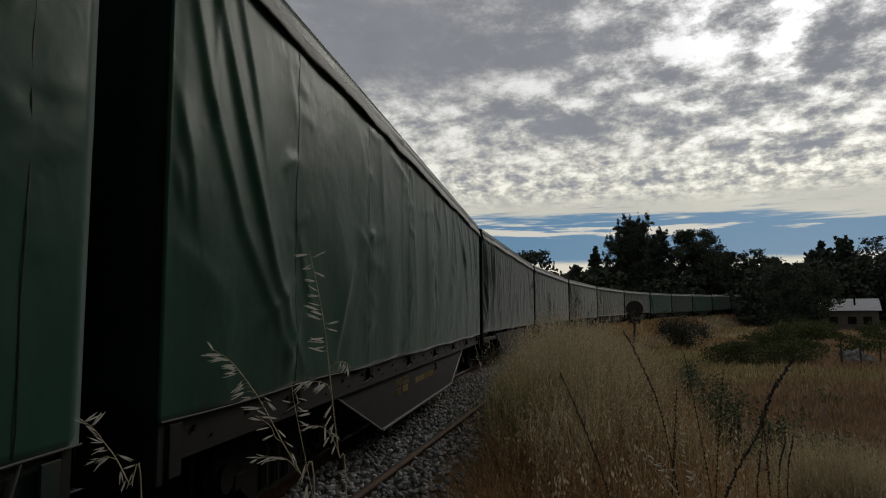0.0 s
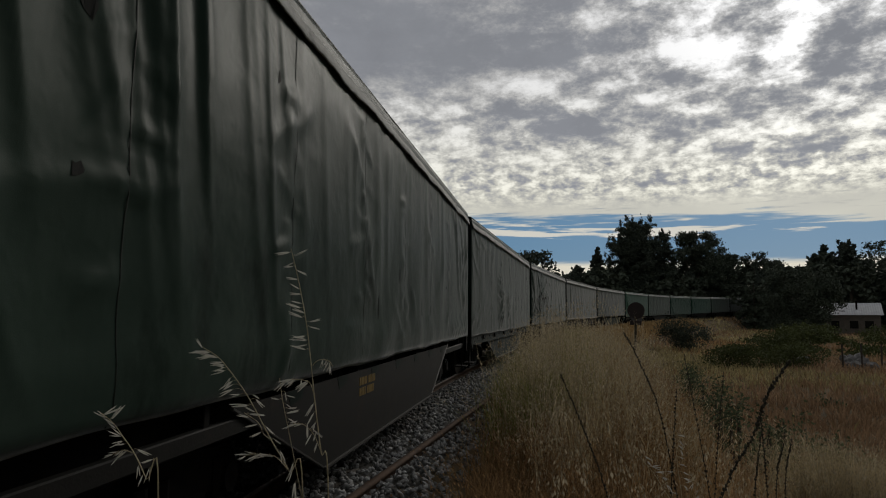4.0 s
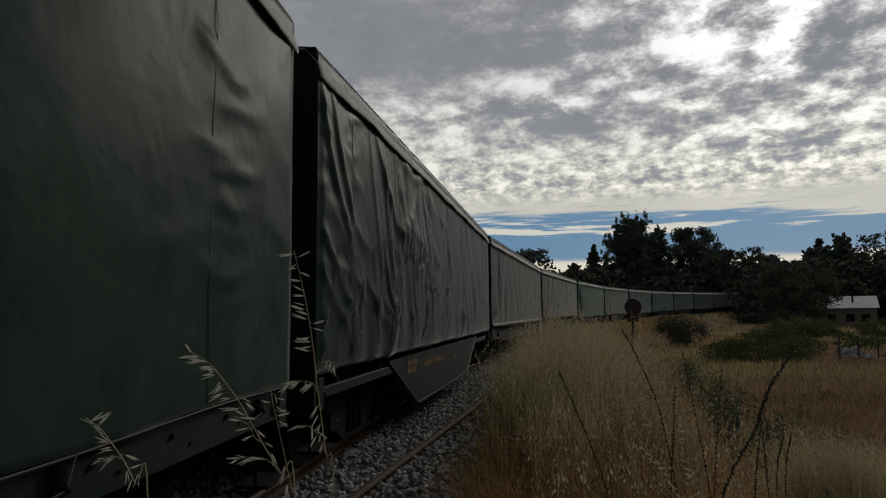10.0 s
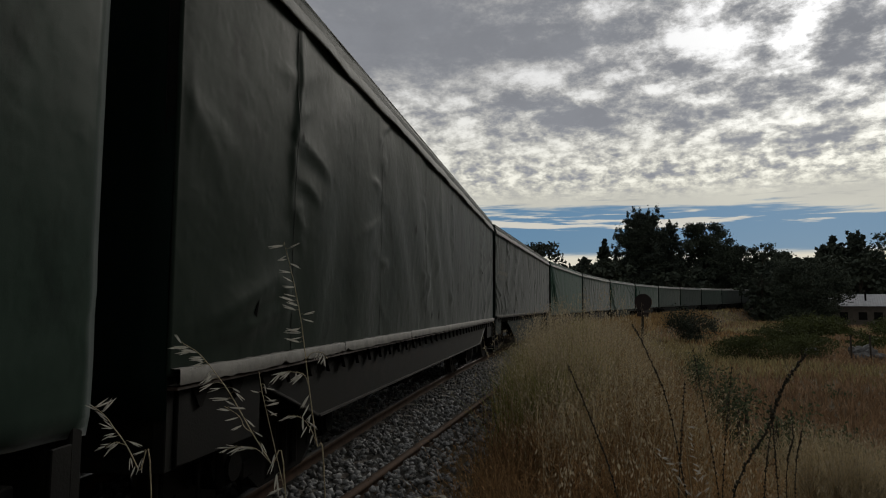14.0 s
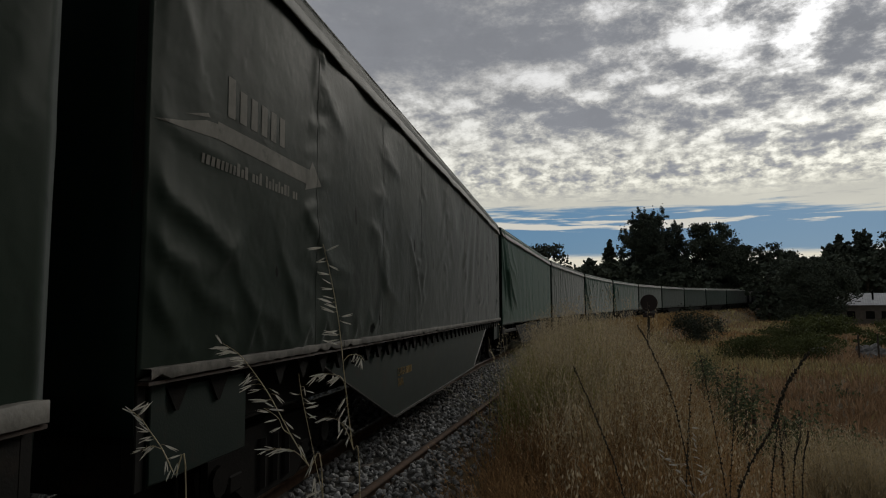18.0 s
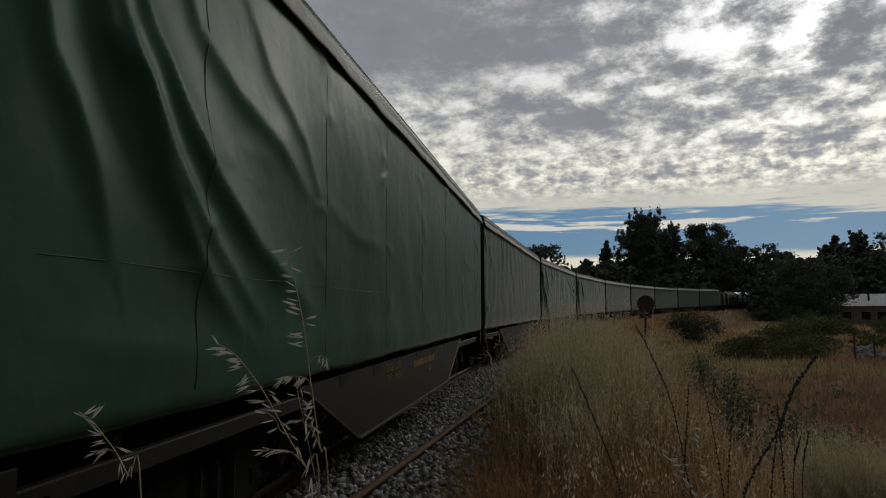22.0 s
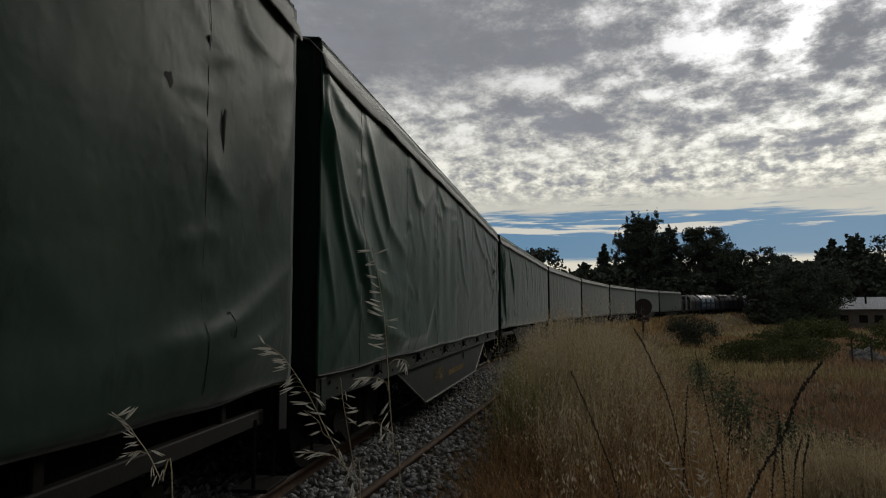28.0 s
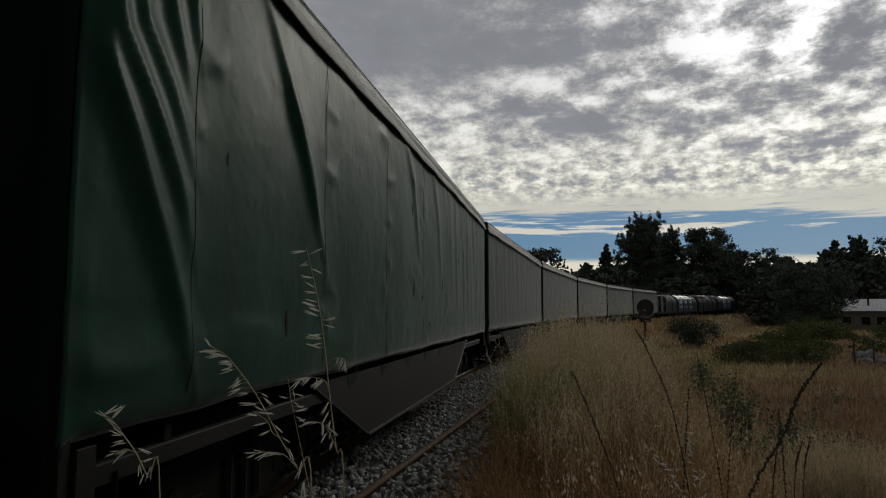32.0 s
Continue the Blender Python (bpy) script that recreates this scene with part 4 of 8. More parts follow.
def add_underframe(wagon, length, style):
    steel = M_STEEL_G if style["steel"] == "green" else M_STEEL
    h = length / 2
    under = style["under"]
    deep = under == "deep"
    # side sill: a channel with flanges; recessed where the cloth hangs over it, its shade painted in with blacker iron
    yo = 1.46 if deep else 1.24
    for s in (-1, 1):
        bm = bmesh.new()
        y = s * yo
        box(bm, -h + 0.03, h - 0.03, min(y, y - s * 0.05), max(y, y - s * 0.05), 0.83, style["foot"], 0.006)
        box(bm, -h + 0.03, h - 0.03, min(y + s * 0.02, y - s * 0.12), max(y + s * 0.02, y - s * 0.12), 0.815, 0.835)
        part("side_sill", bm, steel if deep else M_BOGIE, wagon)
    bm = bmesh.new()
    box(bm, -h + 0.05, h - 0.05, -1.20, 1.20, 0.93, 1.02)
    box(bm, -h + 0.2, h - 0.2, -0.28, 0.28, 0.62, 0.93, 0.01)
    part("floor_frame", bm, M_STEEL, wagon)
    # fish-bellied skirt
    t, b, z = style["belly"]
    top = 0.83 if deep else (0.97 if under == "hung" else 1.10)
    for s in (-1, 1):
        bm = bmesh.new()
        y = s * 1.43
        prism(bm, [(-t, top), (t, top), (b, z), (-b, z)], min(y, y - s * 0.02), max(y, y - s * 0.02))
        part("skirt_plate", bm, steel, wagon)
        bm = bmesh.new()
        box(bm, -b, b, min(y + s * 0.03, y - s * 0.06), max(y + s * 0.03, y - s * 0.06), z - 0.016, z)
        part("skirt_flange", bm, M_RIM if deep else M_EDGE, wagon, "worn pale edge strip" if deep else "")
        for k in (-1, 1):
            bm = bmesh.new()
            cyl(bm, Vector((k * b, y, z)), Vector((k * t, y, top)), 0.013, n=6)
            part("skirt_flange", bm, M_RIM if deep else M_EDGE, wagon)
    if under == "gusset":
        n = int(length / 0.42)
        for i in range(n):
            x = -h + 0.35 + (length - 0.7) * i / (n - 1)
            bm = bmesh.new()
            f = style["foot"] - 0.07
            prism(bm, [(x - 0.13, f), (x + 0.13, f), (x + 0.10, f - 0.025), (x + 0.012, f - 0.15), (x - 0.012, f - 0.15), (x - 0.10, f - 0.025)], -1.485, -1.455)
            part("gusset", bm, M_BOGIE, wagon)
        for k in (-1, 1):
            bm = bmesh.new()
            x = k * (h - 0.62)
            box(bm, x - 0.50, x + 0.50, -1.47, -1.44, 0.72, style["foot"] - 0.10, 0.006)
            part("end_plate", bm, steel, wagon)
    elif under == "hung":
        n = 9
        for i in range(n):
            x = -h + 0.9 + (length - 1.8) * i / (n - 1)
            bm = bmesh.new()
            box(bm, x - 0.035, x + 0.035, -1.40, -1.24, 0.80, 1.05, 0.006)
            part("bracket", bm, M_BOGIE, wagon)
        # thin near-black sheets on the whole skirt stand for shaded gaps
        for i in range(7):
            x = -t + 0.9 + (2 * t - 1.8) * i / 6
            bm = bmesh.new()
            prism(bm, [(x, 0.972), (x + 0.34, 0.972), (x + 0.30, 0.90), (x + 0.06, 0.86)], -1.433, -1.4305)
            part("slot", bm, M_END, wagon, "near-black sheet painted as a shaded gap in the plate")
        bm = bmesh.new()
        box(bm, -h + 0.3, h - 0.3, -1.42, -1.36, 0.80, 0.90, 0.008)
        part("sole_bar", bm, steel, wagon)
    else:
        n = 22
        bm = bmesh.new()
        for i in range(n):
            x = -h + 0.4 + (length - 0.8) * i / (n - 1)
            cyl(bm, (x, -1.46, 0.95), (x, -1.475, 0.95), 0.016, n=7)
            cyl(bm, (x + 0.2, -1.46, 0.88), (x + 0.2, -1.470, 0.88), 0.011, n=6)
        tagged(part("riveting", bm, M_BOGIE, wagon), kind="stuff")
        for i in range(7):
            x = -h + 1.9 + 2.05 * i
            if x > h - 0.4:
                break
            bm = bmesh.new()
            box(bm, x - 0.035, x + 0.035, -1.495, -1.465, 0.88, 1.0, 0.008)
            cyl(bm, (x, -1.495, 0.93), (x, -1.52, 0.90), 0.012, n=6)
            part("tarp_cleat", bm, M_BOGIE, wagon)
            bm = bmesh.new()
            cyl(bm, (x, -1.51, 0.91), (x + 0.05, -1.512, style["foot"] - 0.02), 0.006, n=5)
            cyl(bm, (x, -1.51, 0.91), (x - 0.22, -1.475, 0.86), 0.005, n=5)
            part("tie_rope", bm, M_ROPE, wagon)
        # round inspection hole with a rim
        bm = bmesh.new()
        for k in range(16):
            a0, a1 = k * math.pi / 8, (k + 1) * math.pi / 8
            cyl(bm, (0.9 + 0.05 * math.cos(a0), -1.445, 0.70 + 0.07 * math.sin(a0)), (0.9 + 0.05 * math.cos(a1), -1.445, 0.70 + 0.07 * math.sin(a1)), 0.008, n=5)
        part("tie_ring", bm, M_EDGE, wagon)
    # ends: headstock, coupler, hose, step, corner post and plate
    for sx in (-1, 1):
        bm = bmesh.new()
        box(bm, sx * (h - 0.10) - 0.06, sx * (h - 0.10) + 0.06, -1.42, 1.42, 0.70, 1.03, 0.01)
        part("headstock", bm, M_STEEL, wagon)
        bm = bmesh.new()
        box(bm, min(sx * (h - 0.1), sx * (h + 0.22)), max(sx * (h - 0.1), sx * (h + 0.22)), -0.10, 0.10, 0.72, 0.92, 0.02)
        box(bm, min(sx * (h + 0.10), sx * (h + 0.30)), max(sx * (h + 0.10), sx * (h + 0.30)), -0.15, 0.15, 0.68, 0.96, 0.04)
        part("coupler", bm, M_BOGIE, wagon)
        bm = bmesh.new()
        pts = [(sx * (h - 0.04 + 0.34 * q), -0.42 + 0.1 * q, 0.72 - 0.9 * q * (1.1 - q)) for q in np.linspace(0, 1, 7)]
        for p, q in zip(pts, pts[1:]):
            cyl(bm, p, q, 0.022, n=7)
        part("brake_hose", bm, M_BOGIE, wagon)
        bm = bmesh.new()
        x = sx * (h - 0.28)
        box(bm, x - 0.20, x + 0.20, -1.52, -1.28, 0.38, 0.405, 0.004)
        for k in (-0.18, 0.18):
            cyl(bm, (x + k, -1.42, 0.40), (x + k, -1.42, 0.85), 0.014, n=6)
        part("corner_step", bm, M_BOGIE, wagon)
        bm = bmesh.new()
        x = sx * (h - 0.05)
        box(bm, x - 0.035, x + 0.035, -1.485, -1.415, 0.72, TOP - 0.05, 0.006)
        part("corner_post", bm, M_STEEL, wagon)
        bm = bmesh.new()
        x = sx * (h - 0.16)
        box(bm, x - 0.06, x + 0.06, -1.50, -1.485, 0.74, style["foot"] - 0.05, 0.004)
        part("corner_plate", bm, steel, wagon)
    bm = bmesh.new()
    cyl(bm, (-1.2, -0.9, 0.55), (0.6, -0.9, 0.55), 0.19, n=14)
    cyl(bm, (0.9, -0.8, 0.5), (1.6, -0.8, 0.5), 0.14, n=12)
    part("brake_cylinder", bm, M_BOGIE, wagon)


def covered_wagon(i, length, style):
    base = new("covered_wagon")
    cloth = {"green": M_GREEN, "bottle": M_BOTTLE, "fresh": M_FRESH, "moss": M_MOSS, "grey": M_GREY}[style["cloth"]]
    h = length / 2
    seams, foot = style["seams"], style["foot"]
    side_cloth(length, 11 + i * 7, style["folds"], style["slack"], cloth, base, "side_tarpaulin", seams=seams, foot=foot, fine=1 <= i <= 11, hung=style["under"] == "hung")
    side_cloth(length, 400 + i, (), 0.6, cloth, base, "side_tarpaulin", left=True)
    bm = bmesh.new()
    ny = 9
    for k in range(ny):
        y0 = -HALF + 0.02 + (2 * HALF - 0.04) * k / ny
        y1 = -HALF + 0.02 + (2 * HALF - 0.04) * (k + 1) / ny
        za, zb = (TOP + 0.02 + 0.09 * (1 - (y / HALF) ** 2) for y in (y0, y1))
        vs = [bm.verts.new(c) for c in ((-h, y0, za), (h, y0, za), (h, y1, zb), (-h, y1, zb))]
        bm.faces.new(vs)
    bmesh.ops.remove_doubles(bm, verts=bm.verts, dist=0.001)
    ob = part("roof_tarpaulin", bm, cloth, base)
    md = ob.modifiers.new("cloth", "SOLIDIFY")
    md.thickness = 0.01
    # end walls, with the gap's shade painted in as near-black cloth
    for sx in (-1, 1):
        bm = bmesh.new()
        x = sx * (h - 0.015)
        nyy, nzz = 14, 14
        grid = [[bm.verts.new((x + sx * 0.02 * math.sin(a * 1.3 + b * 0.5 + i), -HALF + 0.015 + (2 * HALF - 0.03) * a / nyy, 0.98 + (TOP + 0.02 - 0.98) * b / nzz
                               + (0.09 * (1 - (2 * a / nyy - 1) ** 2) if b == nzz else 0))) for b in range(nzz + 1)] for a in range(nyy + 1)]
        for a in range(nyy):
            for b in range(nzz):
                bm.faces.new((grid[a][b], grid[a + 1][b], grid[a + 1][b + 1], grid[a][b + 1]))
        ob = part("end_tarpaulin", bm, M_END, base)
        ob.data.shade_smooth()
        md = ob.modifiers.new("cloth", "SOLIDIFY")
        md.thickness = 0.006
    if i <= 12 and style["under"] == "deep":
        bm = bmesh.new()
        m = 40
        for k in range(m):
            xa, xb = -h + length * k / m, -h + length * (k + 1) / m
            cyl(bm, (xa, -1.512, foot - 0.022 + 0.010 * math.sin(xa * 2.1 + 11 + i * 7)), (xb, -1.512, foot - 0.022 + 0.010 * math.sin(xb * 2.1 + 11 + i * 7)), 0.005, n=5)
        part("hem_rope", bm, M_ROPE, base)
    top_flap(length, 3 + i, base, style["tatter"])
    # seams: narrow welted strips that follow the cloth
    for k in range(8):
        sx = -h + seams[0] + seams[1] * k
        if sx > h - 0.3:
            break
        zz = np.linspace(foot, TOP - 0.2, 30)
        o = tarp_shape(np.full(30, sx), zz, length, 11 + i * 7, style["folds"], style["slack"], seams, foot, style["under"] == "hung")
        wob = 0.006 * np.sin(zz * 7 + k)
        v = []
        for a, z, w in zip(o, zz, wob):
            v += [(sx + w - 0.0055, -(HALF + a + 0.001), z), (sx + w, -(HALF + a + 0.004), z), (sx + w + 0.0055, -(HALF + a + 0.001), z)]
        f = []
        for q in range(29):
            for c in range(2):
                a = q * 3 + c
                f.append((a, a + 1, a + 4, a + 3))
        pydata("seam", v, f, M_SEAM, base, smooth=True)
    add_underframe(base, length, style)
    add_bogies(base, length)
    tarp = {"green": "faded green", "bottle": "dark bottle-green", "fresh": "bright green", "moss": "grey-green", "grey": "dull olive-grey"}[style["cloth"]]
    extra = style.get("note", "rippled tarpaulin sides")
    tagged(base, f"{tarp} {extra} on a bogie wagon", "freight wagon", "wagons of the train")
    return base


FACE = Matrix.Rotation(radians(90), 4, "X")      # lettering upright on the wagon's right side


def put_words(wagon, length, x, z, words, size, material=M_YELLOW, y=-1.4545, name="lettering", width=None):
    lettering(name, words, size, material, wagon, Matrix.Translation((x - length / 2, y, z)) @ FACE, width)


def put_bars(wagon, length, x, z, letters, height, material=M_YELLOW, y=-1.4375):
    """Rows of narrow plain bars for painted words; letters: how many in each word."""
    rs = random.Random(int(x * 100))
    for n in letters:
        for k in range(n):
            w = height * rs.uniform(0.40, 0.62)
            bm = bmesh.new()
            box(bm, x - length / 2, x - length / 2 + w, y, y + 0.006, z - height / 2, z + height / 2)
            part("painted_bar", bm, material, wagon)
            x += w + height * 0.22
        x += height * 0.6


A = (4.5, 2.75, 0.25)
B = (5.7, 3.35, 0.33)


def style(cloth, folds=(), slack=0.8, tatter=0.8, belly=A, steel="brown", under="hung", seams=(1.92, 2.05), foot=SILL_TOP, **kw):
    return dict(cloth=cloth, folds=folds, slack=slack, tatter=tatter, belly=belly, steel=steel, under=under, seams=seams, foot=foot, **kw)


def fan(seed, x0, n, spread, reach, depth, z0=3.75):
    """Uneven folds that run down from the top edge and spread as they fall; reach: how far they drift along the side."""
    rs = random.Random(seed)
    out = []
    x = x0
    for k in range(n):
        x += spread * rs.uniform(0.5, 1.5)
        ln, dr = rs.uniform(0.45, 1.0), reach * rs.uniform(0.5, 1.3)
        zb = z0 - 2.55 * ln
        out.append(([(x, z0 - rs.uniform(0, 0.15)), (x + 0.18 * dr, z0 - 0.8 * ln), (x + 0.52 * dr, z0 - 1.7 * ln), (x + dr * rs.uniform(0.85, 1.1), zb)],
                    rs.uniform(0.035, 0.08), depth * rs.uniform(0.45, 1.2)))
    return out


def swag(seed, x0, x1, n, depth, z0=3.6):
    """Hanging folds between two seams, one below the other."""
    rs = random.Random(seed)
    out = []
    for k in range(n):
        a = (x0 + rs.uniform(0, 0.15), z0 - 0.45 * k + rs.uniform(-.15, .15))
        b = (x1 - rs.uniform(0, 0.15), z0 - 0.40 * k + rs.uniform(-.2, .2))
        out.append((bow(a, b, rs.uniform(0.15, 0.5) * (x1 - x0) / 2), rs.uniform(0.05, 0.10), depth * rs.uniform(0.6, 1.2)))
    return out


def pleat(depth, w, *pts):
    return (list(pts), w, depth)


def shifted(folds, dx):
    """The same folds, those of the rear part moved along the side."""
    return [([(x + (dx if x < 6 else 0), z) for x, z in p], w, d) for p, w, d in folds]


def gather(seed, sx, n, z0, z1, depth):
    """Fine folds that run out to both sides from a drawn-in seam."""
    rs = random.Random(seed)
    out = []
    for k in range(n):
        side = -1 if k % 2 else 1
        z, ln = z0 + (z1 - z0) * (k + rs.uniform(-0.6, 0.6)) / n, rs.uniform(0.3, 0.8)
        rise = (0.10 if side < 0 else 0.04) * rs.uniform(-0.2, 1.5) * (1 if z > z0 + 0.3 else -1.5)
        out.append(pleat(depth * rs.uniform(0.6, 1.3), rs.uniform(0.035, 0.055), (sx + side * 0.03, z), (sx + side * 0.4 * ln, z + 0.25 * rise), (sx + side * ln, z + rise)))
    return out


FAN = [pleat(0.06, 0.05, (0.30, 3.75), (0.75, 2.9), (1.30, 1.9), (1.95, 1.15)), pleat(0.05, 0.05, (0.12, 3.55), (0.40, 2.8), (0.85, 2.1), (1.65, 1.25)),
       pleat(0.04, 0.04, (0.62, 3.80), (0.95, 3.1), (1.15, 2.6)), pleat(0.035, 0.04, (0.05, 2.75), (0.20, 2.4), (0.30, 2.0)), pleat(0.025, 0.03, (0.03, 2.4), (0.15, 2.15))] \
      + fan(4, 3.6, 4, 0.9, 0.3, 0.02)
DRAPE = [pleat(0.035, 0.05, (8.85, 3.6), (9.10, 3.3), (9.40, 2.6)), pleat(0.05, 0.05, (10.45, 3.65), (11.3, 3.05), (12.1, 2.44), (12.3, 2.0)),
         pleat(0.055, 0.05, (11.05, 3.7), (11.58, 2.84), (12.29, 1.77)), pleat(0.05, 0.05, (12.4, 3.7), (12.9, 3.0), (13.2, 2.2)),
         pleat(0.055, 0.05, (13.3, 3.7), (13.75, 3.0), (14.0, 2.3)), pleat(0.045, 0.04, (13.9, 3.6), (14.2, 3.1), (14.35, 2.4)), pleat(0.03, 0.05, (10.1, 3.6), (10.3, 3.0), (10.5, 2.3))]
CORNER = fan(17, 12.4, 6, 0.4, -0.45, 0.04) + fan(18, 13.0, 3, 0.5, 0.35, 0.03)
HANG = fan(21, 0.0, 8, 0.35, 0.5, 0.05) + fan(22, 3.5, 6, 1.0, 0.2, 0.02)
CRINKLE = fan(61, -0.1, 9, 0.22, 0.35, 0.055) + fan(62, 2.0, 8, 0.45, 0.25, 0.03) + [pleat(0.06, 0.05, (0.1, 2.6), (0.5, 2.1), (0.9, 1.3)), pleat(0.05, 0.05, (0.05, 1.9), (0.4, 1.6), (0.7, 1.2))]
# long wavering folds at the far end of the third wagon, with a crumpled hem
WAVER = [pleat(0.06, 0.055, (12.1, 3.7), (12.24, 3.41), (12.48, 2.66), (12.69, 2.04), (13.44, 1.56)), pleat(0.045, 0.05, (11.75, 3.6), (12.05, 3.4), (12.31, 3.2)),
         pleat(0.045, 0.045, (14.3, 3.35), (13.9, 2.8), (13.48, 2.36)), pleat(0.04, 0.04, (12.75, 3.5), (13.2, 3.25), (13.36, 2.7)), pleat(0.035, 0.06, (10.53, 3.7), (10.53, 2.6), (10.5, 1.9)),
         pleat(0.035, 0.05, (12.95, 2.9), (13.0, 2.3), (13.25, 1.9)), pleat(0.04, 0.045, (13.6, 1.9), (13.9, 2.2), (14.3, 2.6))] \
        + [pleat(0.05, 0.05, (11.7 + 0.36 * k, 1.10), (11.85 + 0.36 * k, 1.25 + 0.05 * (k % 3)), (12.05 + 0.36 * k, 1.16)) for k in range(7)]
# the fourth wagon: folds drawn together at one seam, flat waves across the next
PINCH = [pleat(0.05, 0.05, (4.55, 1.42), (4.95, 1.62), (5.14, 1.95)), pleat(0.05, 0.045, (4.85, 1.22), (5.08, 1.50), (5.16, 1.80)), pleat(0.05, 0.05, (5.95, 1.45), (5.45, 1.68), (5.24, 1.98)),
         pleat(0.05, 0.045, (5.6, 1.22), (5.32, 1.52), (5.22, 1.82)), pleat(0.035, 0.05, (4.3, 1.95), (4.8, 1.98), (5.15, 2.10)), pleat(0.035, 0.05, (6.1, 1.95), (5.6, 2.0), (5.25, 2.12)),
         pleat(0.03, 0.04, (4.5, 2.25), (4.85, 2.22), (5.15, 2.26)), pleat(0.03, 0.04, (5.9, 2.2), (5.55, 2.2), (5.25, 2.25)), pleat(0.04, 0.05, (4.98, 2.3), (5.10, 1.9), (5.16, 1.35)),
         pleat(0.05, 0.09, (5.3, 2.20), (5.9, 2.18), (6.74, 2.16)), pleat(0.04, 0.06, (6.32, 2.08), (7.28, 2.15), (8.39, 2.21)), pleat(0.035, 0.05, (6.70, 2.05), (7.28, 2.03), (8.71, 2.05)),
         pleat(0.035, 0.05, (6.79, 1.96), (7.26, 1.93), (8.22, 1.92)), pleat(0.03, 0.05, (6.5, 1.72), (7.2, 1.78), (7.9, 1.70)), pleat(0.05, 0.05, (0.05, 3.65), (0.5, 3.45), (0.94, 3.2)),
         pleat(0.04, 0.05, (0.10, 3.0), (0.5, 2.75), (1.05, 2.5)), pleat(0.04, 0.05, (0.1, 1.35), (0.4, 1.45), (0.8, 1.4)), pleat(0.03, 0.05, (1.2, 3.5), (1.9, 3.3), (2.8, 3.35))] \
        + [pleat(0.014 + 0.012 * (k % 3), 0.035, (13.4, 1.4 + 0.2 * k + 0.09 * math.sin(5.0 * k)), (13.65, 1.36 + 0.2 * k + 0.05 * (k % 2)), (13.95 + 0.1 * math.sin(3.0 * k), 1.45 + 0.2 * k)) for k in range(9)] \
        + gather(31, 5.18, 26, 1.25, 2.75, 0.05) + gather(32, 7.22, 14, 1.5, 2.3, 0.03)
# the crumpled fifth wagon
CRUMPLE = [pleat(0.075, 0.05, (0.05, 3.6), (0.24, 3.07), (0.42, 2.81), (0.66, 2.55), (1.00, 2.18)), pleat(0.07, 0.05, (0.35, 3.6), (0.52, 3.19), (0.72, 2.89), (0.95, 2.62)),
           pleat(0.05, 0.05, (0.85, 2.75), (0.96, 2.50), (1.32, 2.33), (1.67, 2.24)), pleat(0.06, 0.06, (1.9, 3.6), (2.31, 3.14), (2.88, 2.67), (4.05, 2.48)),
           pleat(0.05, 0.05, (0.97, 1.98), (0.49, 2.01), (0.29, 2.15)), pleat(0.05, 0.04, (0.05, 2.35), (0.22, 2.18), (0.42, 2.02)), pleat(0.05, 0.04, (0.08, 1.40), (0.20, 1.55), (0.32, 1.75)),
           pleat(0.05, 0.04, (0.05, 1.98), (0.18, 1.86), (0.36, 1.72)), pleat(0.05, 0.05, (0.42, 1.68), (0.75, 1.48), (1.15, 1.28)), pleat(0.05, 0.05, (0.58, 1.88), (0.85, 1.68), (1.15, 1.54)),
           pleat(0.05, 0.06, (1.65, 1.78), (2.1, 1.55), (2.65, 1.36)), pleat(0.07, 0.08, (3.2, 2.75), (3.85, 2.66), (4.38, 2.61), (5.01, 2.50)), pleat(0.05, 0.05, (5.06, 2.10), (5.6, 2.14), (6.09, 2.24))] \
          + fan(12, 1.2, 6, 0.42, 0.8, 0.04) + fan(64, 2.8, 6, 0.35, 0.9, 0.04, 3.5) + swag(14, 3.1, 5.0, 3, 0.03) + swag(15, 5.1, 7.0, 3, 0.026, 3.0) \
          + [pleat(0.04, 0.045, (1.1 + 0.5 * k, 1.9 - 0.05 * k), (1.4 + 0.5 * k, 1.72 - 0.05 * k), (1.75 + 0.5 * k, 1.66 - 0.05 * k)) for k in range(7)] \
          + [pleat(0.03, 0.035, (0.06, 1.2 + 0.24 * k), (0.16, 1.28 + 0.24 * k), (0.30, 1.26 + 0.24 * k)) for k in range(10)]
